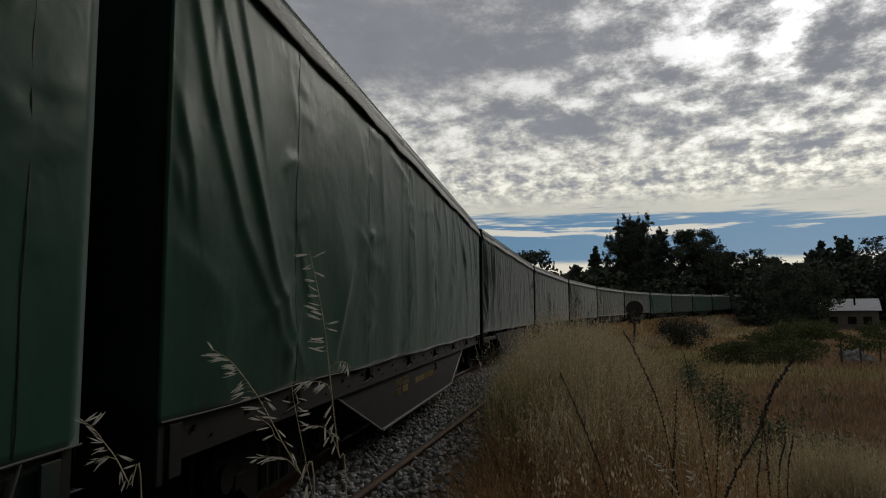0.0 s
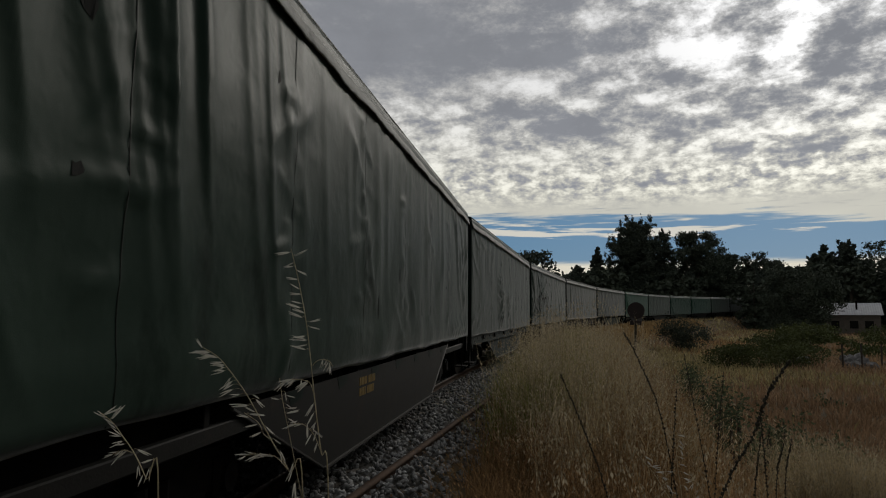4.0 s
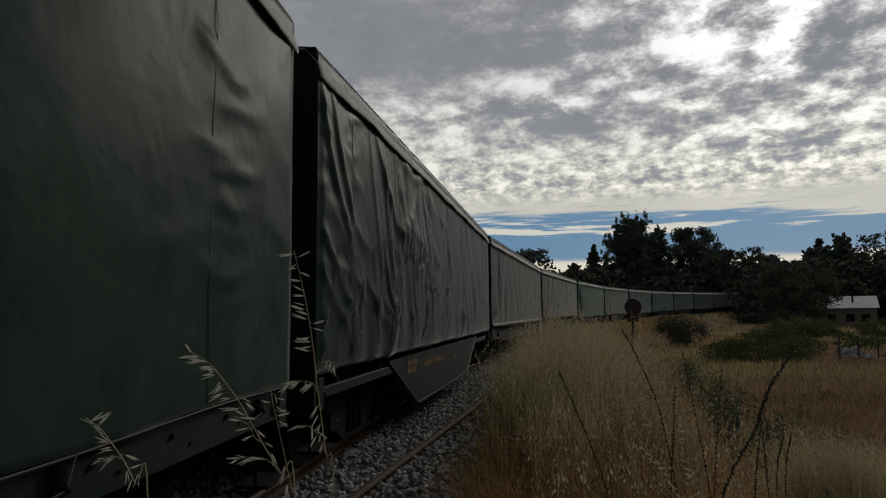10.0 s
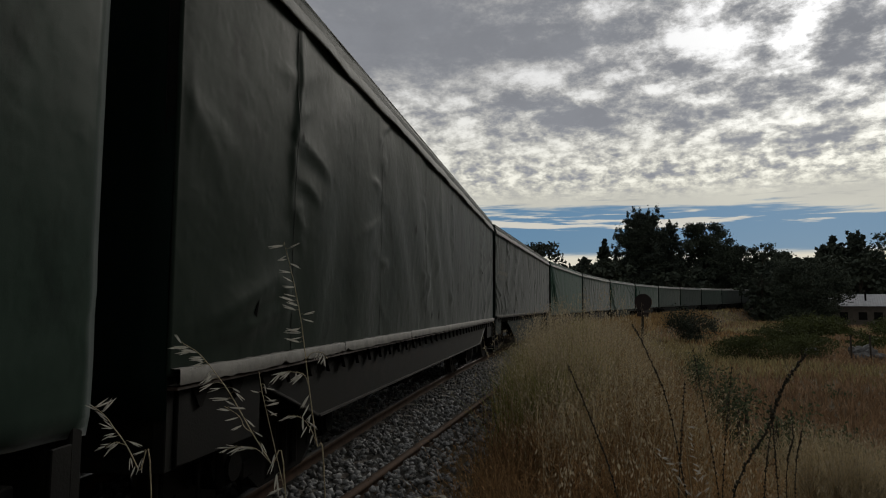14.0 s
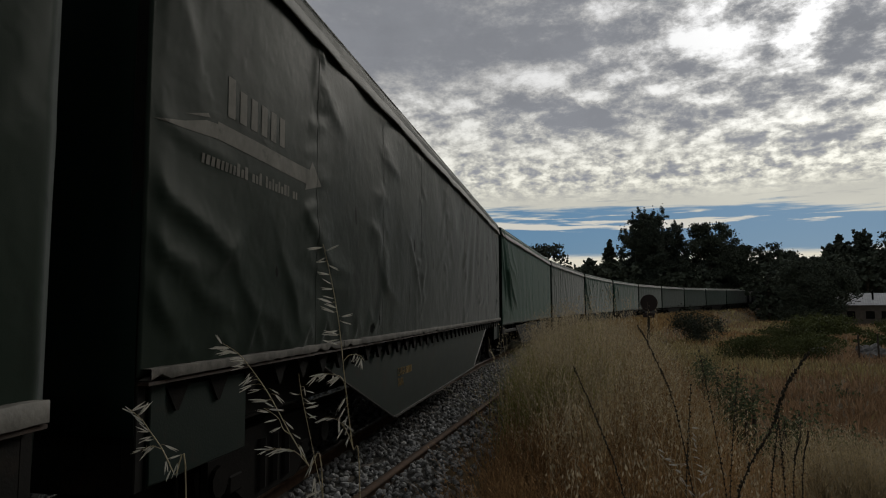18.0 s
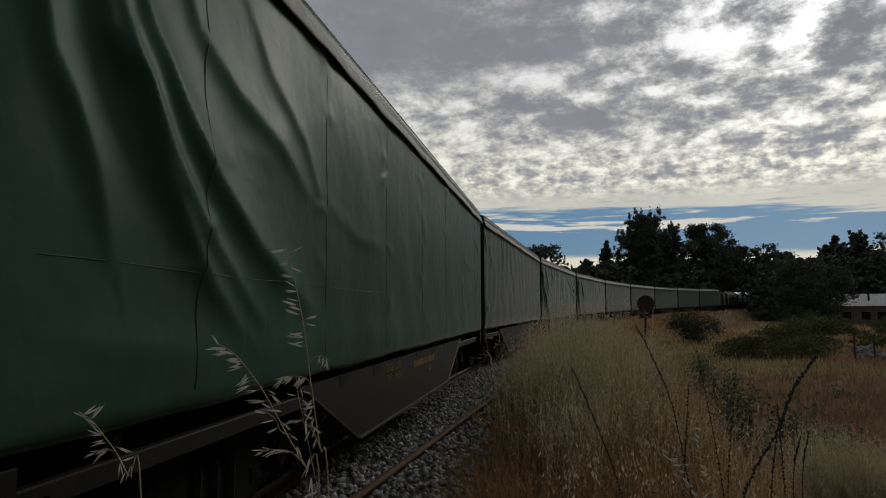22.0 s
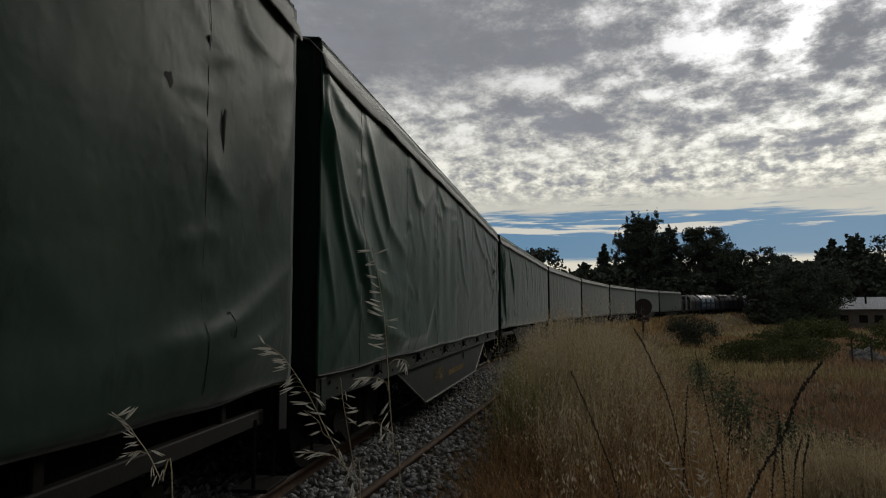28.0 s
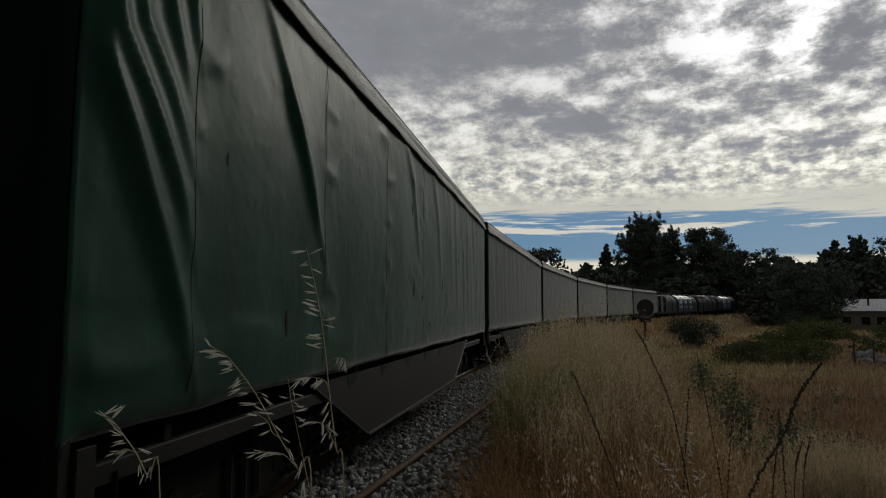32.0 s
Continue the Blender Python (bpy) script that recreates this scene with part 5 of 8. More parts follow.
LEAN = [pleat(0.05, 0.05, (1.58, 3.6), (1.60, 3.2), (1.50, 2.65), (1.5, 2.2)), pleat(0.045, 0.05, (1.55, 2.79), (1.83, 2.74), (2.25, 2.62)), pleat(0.04, 0.04, (1.56, 2.48), (1.8, 2.45), (2.02, 2.36)),
        pleat(0.05, 0.05, (0.20, 1.34), (0.89, 1.42), (1.52, 1.54)), pleat(0.045, 0.05, (0.28, 1.44), (0.74, 1.58), (1.53, 1.82)), pleat(0.035, 0.04, (0.5, 1.45), (0.95, 1.60), (1.5, 1.68)),
        pleat(0.05, 0.05, (14.1, 1.92), (14.7, 2.20), (15.22, 2.50), (15.7, 3.2)), pleat(0.05, 0.05, (14.5, 1.40), (15.0, 1.70), (15.43, 2.02), (15.75, 2.6)), pleat(0.04, 0.05, (14.0, 2.5), (14.8, 2.75), (15.5, 3.3)),
        pleat(0.04, 0.04, (13.0, 1.34), (13.15, 1.49), (13.2, 1.75)), pleat(0.04, 0.04, (13.55, 1.34), (13.35, 1.46), (13.25, 1.75)), pleat(0.03, 0.04, (13.6, 1.5), (13.9, 1.42), (14.4, 1.45))] \
       + [pleat(0.035, 0.035, (12.85, 2.2 + 0.2 * k), (13.05, 2.15 + 0.2 * k), (13.3, 2.22 + 0.2 * k)) for k in range(7)]
NEAR_END = [pleat(0.06, 0.05, (0.01, 2.21), (0.18, 2.08), (0.52, 1.98), (0.9, 1.8)), pleat(0.05, 0.045, (0.0, 1.95), (0.15, 1.81), (0.45, 1.75)), pleat(0.05, 0.04, (0.0, 1.72), (0.11, 1.57), (0.26, 1.44)),
            pleat(0.045, 0.05, (0.27, 1.74), (0.55, 1.60), (0.89, 1.51)), pleat(0.04, 0.05, (0.57, 1.72), (0.75, 1.86), (0.94, 1.97)), pleat(0.04, 0.05, (0.9, 1.75), (1.1, 1.55), (1.6, 1.42)),
            pleat(0.035, 0.05, (1.5, 1.95), (1.75, 1.6), (1.85, 1.35)), pleat(0.04, 0.05, (2.0, 2.2), (2.5, 1.9), (3.0, 1.85)), pleat(0.035, 0.06, (2.05, 1.9), (2.6, 1.7), (3.1, 1.72)),
            pleat(0.035, 0.07, (3.9, 2.1), (4.3, 1.75), (4.8, 1.6)), pleat(0.02, 0.03, (0.05, 2.5), (0.3, 2.42), (0.9, 2.38)), pleat(0.045, 0.05, (15.2, 1.40), (15.5, 1.6), (16.0, 2.0))] \
           + [pleat(0.03, 0.03, (0.2 + 0.42 * k, 1.30), (0.3 + 0.42 * k, 1.36 + 0.05 * (k % 3)), (0.45 + 0.42 * k, 1.31)) for k in range(9)]
# the bright green eighth wagon: cloth pulled aslant from its upper corner
SWEEP = [pleat(0.08, 0.06, (0.12, 3.3), (0.34, 2.51), (0.46, 2.37), (0.62, 2.10), (0.75, 1.75)), pleat(0.13, 0.075, (0.28, 3.7), (0.62, 2.73), (0.82, 2.57), (1.02, 2.23), (1.55, 1.69), (1.95, 1.42)),
         pleat(0.15, 0.085, (0.42, 3.75), (0.88, 2.84), (1.18, 2.53), (1.54, 2.26), (2.08, 1.94), (3.05, 1.56)), pleat(0.09, 0.05, (0.5, 3.25), (0.76, 2.66), (1.05, 2.30), (1.45, 1.98), (2.24, 1.46)),
         pleat(0.06, 0.07, (0.9, 3.75), (1.36, 3.04), (1.82, 2.82), (2.46, 2.66), (2.98, 2.42)), pleat(0.035, 0.06, (1.9, 3.5), (2.3, 3.1), (2.9, 2.8), (3.3, 2.4)),
         pleat(0.03, 0.06, (0.35, 1.45), (0.9, 1.38), (1.4, 1.36)), pleat(0.03, 0.05, (11.67, 2.46), (12.4, 2.40), (13.2, 2.44)), pleat(0.04, 0.05, (11.96, 1.45), (13.3, 1.9), (14.1, 2.5)),
         pleat(0.035, 0.05, (13.3, 3.1), (13.8, 2.9), (14.2, 2.95)), pleat(0.025, 0.06, (3.5, 2.4), (4.3, 2.2), (5.2, 2.2))]
TAIL_END = [pleat(0.09, 0.09, (14.40, 1.85), (13.63, 1.54), (13.09, 1.42), (12.6, 1.40)), pleat(0.08, 0.08, (14.40, 1.53), (13.68, 1.33), (13.22, 1.25)), pleat(0.05, 0.06, (14.4, 2.95), (14.15, 2.55), (13.9, 2.25)),
            pleat(0.05, 0.05, (13.3, 3.6), (13.6, 3.3), (14.0, 3.3)), pleat(0.045, 0.05, (0.06, 1.38), (0.35, 1.52), (0.66, 1.60)), pleat(0.045, 0.05, (0.1, 1.62), (0.45, 1.50), (0.82, 1.36)),
            pleat(0.05, 0.05, (0.05, 3.5), (0.2, 3.2), (0.45, 3.0)), pleat(0.04, 0.05, (0.85, 3.0), (1.2, 2.75), (1.7, 2.6))]
# the tenth wagon: wide hanging folds, gathered towards its far end
SWAGS = [pleat(0.10, 0.07, (0.10, 3.6), (0.17, 3.25), (0.60, 2.70), (1.45, 1.86)), pleat(0.09, 0.06, (0.12, 3.3), (0.27, 2.98), (0.64, 2.34), (1.30, 1.52)), pleat(0.06, 0.05, (0.2, 3.6), (0.7, 3.42), (1.29, 3.36)),
         pleat(0.07, 0.07, (1.45, 3.5), (1.66, 3.20), (2.27, 2.55), (3.2, 2.28)), pleat(0.05, 0.05, (0.06, 2.5), (0.25, 2.1), (0.55, 1.5)),
         pleat(0.11, 0.10, (1.10, 2.35), (1.34, 1.96), (1.62, 1.60), (2.15, 1.36), (2.95, 1.22), (4.38, 1.28), (5.1, 1.75)), pleat(0.08, 0.09, (1.30, 2.32), (1.55, 2.06), (1.88, 1.84), (2.44, 1.72), (3.25, 1.75)),
         pleat(0.05, 0.07, (1.5, 2.9), (1.74, 2.55), (2.05, 2.28), (2.45, 2.08)), pleat(0.06, 0.06, (3.40, 3.55), (3.80, 3.10), (4.31, 3.05), (5.15, 3.5)), pleat(0.05, 0.05, (5.40, 3.55), (5.90, 3.30), (6.95, 3.45)),
         pleat(0.05, 0.05, (7.40, 3.6), (7.73, 3.43), (8.06, 3.06), (8.35, 2.68)), pleat(0.05, 0.05, (7.35, 3.0), (7.6, 2.6), (8.0, 2.17), (8.7, 1.85)), pleat(0.07, 0.06, (9.4, 3.6), (9.9, 3.3), (11.0, 2.95), (13.6, 2.6)),
         pleat(0.07, 0.06, (11.4, 3.5), (12.0, 3.1), (12.7, 2.8), (14.2, 2.4)), pleat(0.07, 0.06, (11.5, 3.0), (12.4, 2.3), (13.6, 2.0), (14.6, 2.3)), pleat(0.06, 0.06, (13.4, 3.5), (13.9, 3.0), (14.7, 3.2))] \
        + swag(3, 9.4, 11.3, 3, 0.035, 2.9) + swag(4, 11.4, 13.3, 3, 0.04, 2.6) + fan(6, 12.8, 4, 0.4, -0.5, 0.05)
# the eleventh wagon: steep folds from its near upper corner
PLEATS = [pleat(0.12, 0.06, (0.04, 3.3), (0.18, 2.68), (0.43, 2.32), (0.74, 1.81), (1.02, 1.22)), pleat(0.11, 0.055, (0.12, 3.6), (0.30, 2.78), (0.57, 2.48), (0.79, 2.21), (0.96, 1.88)),
          pleat(0.09, 0.05, (0.28, 3.6), (0.49, 2.86), (0.72, 2.64), (0.97, 2.28)), pleat(0.07, 0.05, (0.5, 3.6), (0.76, 2.99), (0.93, 2.65)), pleat(0.06, 0.04, (0.75, 3.6), (0.9, 3.2), (1.0, 2.9)),
          pleat(0.06, 0.05, (1.8, 3.6), (2.18, 3.17), (2.73, 2.32), (3.04, 1.92)), pleat(0.04, 0.04, (2.2, 3.1), (2.42, 2.85), (2.82, 2.38)), pleat(0.05, 0.05, (5.9, 3.65), (6.2, 3.2), (6.65, 2.31)),
          pleat(0.05, 0.05, (7.6, 3.65), (8.0, 3.0), (8.35, 2.01)), pleat(0.04, 0.045, (0.04, 1.75), (0.12, 1.65), (0.25, 1.62)), pleat(0.04, 0.05, (0.10, 1.35), (0.4, 1.28), (0.8, 1.30))] \
         + fan(11, 8.6, 8, 0.6, 0.3, 0.035)
STYLES = [
    style("green"), style("green", slack=0.5, steel="green", under="deep"),
    style("green", FAN + DRAPE, 0.9, under="deep", seams=(1.77, 2.04)),
    style("moss", CORNER[6:] + HANG + CRINKLE + WAVER, 1.0, 1.2, seams=(1.46, 1.97)),
    style("moss", PINCH, 0.8, steel="green", under="deep", seams=(1.10, 2.04)),
    style("moss", CRUMPLE, 1.2, seams=(1.02, 2.0), note="crumpled tarpaulin sides with sprayed scrawls"),
    style("grey", LEAN, 0.8, 0.5, (6.9, 5.6, 0.66), "brown", "gusset", (1.54, 2.42), 1.22, note="tarpaulin sides over peeling white sill"),
    style("grey", NEAR_END, 1.0, 0.4, B, "green", "gusset", (2.17, 1.93), 1.27, note="printed tarpaulin sides over white sill"),
    style("fresh", shifted(SWEEP, -0.09), 0.45, 0.5, (4.2, 2.7, 0.33), seams=(1.36, 1.97)),
    style("moss", TAIL_END, 0.75, 0.7, seams=(0.85, 2.04)),
    style("bottle", shifted(SWAGS, -0.14), 0.7, 0.4, steel="green", under="deep", seams=(1.14, 2.03)),
    style("green", shifted(PLEATS, -0.12), 0.6, 0.6, (4.5, 2.9, 0.33), seams=(0.87, 2.01)),
    style("moss", fan(40, 0.0, 5, 1.6, 0.4, 0.03), 0.4), style("moss", slack=0.3), style("moss", slack=0.35), style("moss", slack=0.3), style("moss", slack=0.3),
]
WAGONS = []
for i, st in enumerate(STYLES):
    length = GAPS[i + 1] - GAPS[i] - GAP
    w = covered_wagon(i, length, st)
    WAGONS.append((w, (GAPS[i] + GAPS[i + 1]) / 2, length))


def wagon_of(j):
    """The wagon behind gap j."""
    return WAGONS[j + 2][0], WAGONS[j + 2][2]


def patch(j, outline, material, name, cuts=6):
    """A thin painted shape on the side cloth of wagon j."""
    w, ln = wagon_of(j)
    st = STYLES[j + 2]
    bm = bmesh.new()
    f = bm.faces.new([bm.verts.new((x - ln / 2, 0, z)) for x, z in outline])
    if cuts > 1:
        bmesh.ops.subdivide_edges(bm, edges=bm.edges, cuts=cuts, use_grid_fill=True)
    bmesh.ops.triangulate(bm, faces=bm.faces)
    X, Z = np.array([v.co.x for v in bm.verts]), np.array([v.co.z for v in bm.verts])
    o = tarp_shape(X, Z, ln, 11 + (j + 2) * 7, st["folds"], st["slack"], st["seams"], st["foot"], st["under"] == "hung")
    for v, a in zip(bm.verts, o):
        v.co.y = -(HALF + a + 0.0025)
    part(name, bm, material, w)


def dress_wagons():
    # load and tare: word, numbers, place along the side and heights
    for j, x0, z0, load, tare in ((2, 5.36, 0.665, "52000", "17910"), (6, 5.95, 0.885, "52000", "19650"), (8, 5.65, 0.61, "52000", None), (5, 5.37, 0.80, None, None),
                                  (0, 5.75, 0.69, "52000", None), (1, 5.9, 0.86, None, None), (3, 4.2, 0.86, None, None)):
        w, ln = wagon_of(j)
        y = -1.4345 if j in (3, 5, 6, 1) else -1.4365
        if load:
            put_words(w, ln, x0 - 0.20, z0, "CARGA", 0.135, y=y, width=0.36)
            put_words(w, ln, x0 + 0.21, z0, load, 0.135, y=y, width=0.34)
            put_words(w, ln, x0 - 0.23, z0 - 0.12, "TARA", 0.135, y=y, width=0.29)
            if tare:
                put_words(w, ln, x0 + 0.21, z0 - 0.12, tare, 0.135, y=y, width=0.34)
            else:
                put_bars(w, ln, x0 + 0.05, z0 - 0.105, (5,), 0.08, y=y)
        elif j == 5:
            put_words(w, ln, x0 - 0.15, z0, "CARGA", 0.135, y=y, width=0.36)
            put_words(w, ln, x0 - 0.19, z0 - 0.12, "TARA", 0.135, y=y, width=0.29)
            put_bars(w, ln, x0 + 0.08, z0, (5,), 0.085, y=y)
        else:
            put_bars(w, ln, x0 - 0.32, z0, (5, 5), 0.08, y=y)
            put_bars(w, ln, x0 - 0.32, z0 - 0.105, (4, 5), 0.08, y=y)
        if j in (3, 6):
            put_bars(w, ln, 5.05 if j == 3 else 7.05, 0.775 if j == 3 else 0.82, (11, 3, 8, 1, 1), 0.085, y=y)
            put_bars(w, ln, 8.15, 0.68, (3,), 0.07, y=y)
        if j in (0, 8):
            put_bars(w, ln, 6.6, 0.50 if j == 8 else 0.62, (11, 3, 8, 1, 1), 0.085)
        if j == 8:
            put_words(w, ln, 2.81, 0.94, "5", 0.16, y=-1.4625)
        if j == 2:
            put_words(w, ln, 9.13, 0.665, "REP", 0.14, y=y)
            put_bars(w, ln, 9.36, 0.71, (3, 1, 2), 0.085, y=y)
            put_words(w, ln, 9.38, 0.565, "TALCAHUANO", 0.13, y=y, width=0.72)
    # white sill of the two longer wagons: boards with a broken lower edge over a dark angle
    rs = random.Random(33)
    for j, deep in ((4, 0.070), (5, 0.042)):
        w, ln = wagon_of(j)
        n = 6
        ft = STYLES[j + 2]["foot"]
        for k in range(n):
            a = -ln / 2 + 0.02 + (ln - 0.04) * k / n
            b = a + (ln - 0.04) / n - 0.012
            m = 34
            v, f = [], []
            for q in range(m + 1):
                x = a + (b - a) * q / m
                low = ft - deep + rs.uniform(-0.004, 0.007) + (0.02 if rs.random() < 0.06 else 0)
                up = ft + 0.012 + rs.uniform(-0.004, 0.004)
                yy = 0.002 * math.sin(x * 1.7 + j) + rs.uniform(-0.001, 0.001)
                v += [(x, -1.552 + yy, low), (x, -1.553 + yy, low + 0.004), (x, -1.552 + yy, up - 0.004), (x, -1.549 + yy, up), (x, -1.46, up), (x, -1.46, low)]
                if q:
                    o = 6 * (q - 1)
                    f += [(o + c, o + 6 + c, o + 6 + (c + 1) % 6, o + (c + 1) % 6) for c in range(6)]
            pydata("sill_board", v, f, M_WHITE if j == 4 else M_SILL, w, "peeling white painted sill")
        bm = bmesh.new()
        box(bm, -ln / 2 + 0.02, ln / 2 - 0.02, -1.54, -1.40, ft - deep - 0.022, ft - deep - 0.006)
        part("sill_angle", bm, M_RUSTY, w, "rusty steel angle")
    # pale emblem: a slanting pointed double stroke with bars for its words
    patch(5, [(0.040, 2.46), (0.303, 2.475), (0.632, 2.50), (0.632, 2.585), (0.510, 2.575), (0.303, 2.515)], M_PALE, "emblem_stroke", 6)
    patch(5, [(0.303, 2.555), (0.548, 2.60), (0.529, 2.62)], M_PALE, "emblem_stroke", 1)
    patch(5, [(0.632, 2.50), (1.948, 2.485), (1.920, 2.435), (2.249, 2.515), (2.061, 2.675), (1.995, 2.60), (0.632, 2.60)], M_PALE, "emblem_stroke", 14)
    for k in range(6):
        x = 0.74 + k * 0.143
        up = 2.90 if k == 0 else 2.855
        patch(5, [(x, 2.66), (x + 0.085, 2.66), (x + 0.085, up), (x, up)], M_PALE, "painted_bar", 2)
    x = 0.47
    for n in (11, 3, 8, 2):
        for k in range(n):
            wd = rs.uniform(0.026, 0.040)
            hh = rs.choice((0.052, 0.052, 0.075))
            patch(5, [(x, 2.335), (x + wd, 2.335), (x + wd, 2.335 + hh), (x, 2.335 + hh)], M_PALE, "painted_bar", 1)
            x += wd + 0.016
        x += 0.045
    # rubbed dark marks and small tears
    rs = random.Random(9)
    for j in (1, 2, 4, 5, 7, 9):
        for k in range(16 if j in (4, 7) else 9):
            x, z = rs.uniform(0.8, 14.2), rs.uniform(1.3, 3.2)
            a, b = rs.uniform(0.015, 0.06), rs.uniform(0.03, 0.16)
            patch(j, [(x + a * math.cos(q) * rs.uniform(.4, 1.2), z + b * math.sin(q) * rs.uniform(.4, 1.2)) for q in np.linspace(0, 5.6, 8)], M_DARKPAINT, "dark_mark", 1)
    # dark red-brown sprayed letters on the crumpled grey wagon: arches on legs, with soft uneven strokes
    w, ln = wagon_of(3)
    rs = random.Random(5)
    st = STYLES[5]

    def stroke(pts, wd):
        v, f = [], []
        sp = [np.array(p) for p in pts]
        fine = []
        for p, q in zip(sp, sp[1:]):
            fine += [p + (q - p) * k / 6 for k in range(6)]
        fine.append(sp[-1])
        for i, p in enumerate(fine):
            d = fine[min(i + 1, len(fine) - 1)] - fine[max(i - 1, 0)]
            nrm = np.array((-d[1], d[0])) / (np.linalg.norm(d) + 1e-9)
            e = wd * rs.uniform(0.85, 1.15)
            for k in (-1, -0.33, 0.33, 1):
                q = p + nrm * k * e / 2
                o = float(tarp_shape(np.array([q[0] - ln / 2]), np.array([q[1]]), ln, 11 + 5 * 7, st["folds"], st["slack"], st["seams"], st["foot"], True)[0])
                v.append((q[0] - ln / 2, -(HALF + o + 0.003), q[1]))
            if i:
                b = 4 * i
                f += [(b - 4 + k, b - 3 + k, b + 1 + k, b + k) for k in range(3)]
        pydata("sprayed_letter", v, f, M_REDPAINT, w)

    for wd, pts in ((0.10, [(1.10, 2.10), (1.28, 2.09), (1.28, 1.89), (1.28, 1.32)]), (0.07, [(1.54, 1.93), (1.55, 1.72)]), (0.10, [(1.74, 2.22), (1.79, 2.25), (1.87, 1.89), (2.01, 1.23)]),
                    (0.10, [(1.79, 2.25), (1.95, 2.30), (2.07, 2.26), (2.17, 2.09)]), (0.07, [(2.09, 1.78), (2.16, 2.03), (2.38, 2.10), (2.61, 2.00), (2.56, 1.44), (2.49, 1.18)]),
                    (0.10, [(2.13, 2.36), (2.50, 2.42), (2.78, 2.41), (2.95, 2.11), (2.98, 1.8)]), (0.09, [(3.15, 2.13), (3.43, 2.32), (3.67, 2.36), (3.86, 2.32), (4.02, 2.23), (4.05, 2.02)]),
                    (0.11, [(4.06, 2.09), (4.21, 2.30), (4.42, 2.38), (4.67, 2.38), (4.85, 2.23), (4.99, 1.93), (4.90, 1.47), (4.51, 1.21)]),
                    (0.08, [(5.16, 2.04), (5.37, 1.91), (5.66, 1.97), (5.87, 1.85), (5.99, 1.23)]), (0.07, [(5.37, 1.91), (5.40, 1.24)]),
                    (0.07, [(0.28, 1.61), (0.44, 2.00), (0.58, 2.20), (0.81, 2.18), (0.96, 1.75), (0.97, 1.15)])):
        stroke(pts, wd)
    # the torn strip where the fourth wagon's cloth is drawn together
    patch(2, [(5.13, 1.24), (5.25, 1.24), (5.22, 1.45), (5.24, 1.62), (5.17, 1.70), (5.15, 1.5)], M_SEAM, "torn_strip", 2)
    # a level weld along the bright green cloth
    w, ln = wagon_of(6)
    st = STYLES[8]
    xs = np.linspace(0.25, ln - 0.15, 120)
    zz = 1.755 - 0.035 * np.sin(np.pi * xs / ln) + 0.006 * np.sin(xs * 2.7)
    o = tarp_shape(xs - ln / 2, zz, ln, 11 + 8 * 7, st["folds"], st["slack"], st["seams"], st["foot"], True)
    v = []
    for x, z, a in zip(xs, zz, o):
        v += [(x - ln / 2, -(HALF + a + 0.001), z - 0.0025), (x - ln / 2, -(HALF + a + 0.003), z), (x - ln / 2, -(HALF + a + 0.001), z + 0.0025)]
    pydata("weld", v, [(3 * q + c, 3 * q + 3 + c, 3 * q + 4 + c, 3 * q + 1 + c) for q in range(119) for c in range(2)], M_FRESH, w, smooth=True)


dress_wagons()


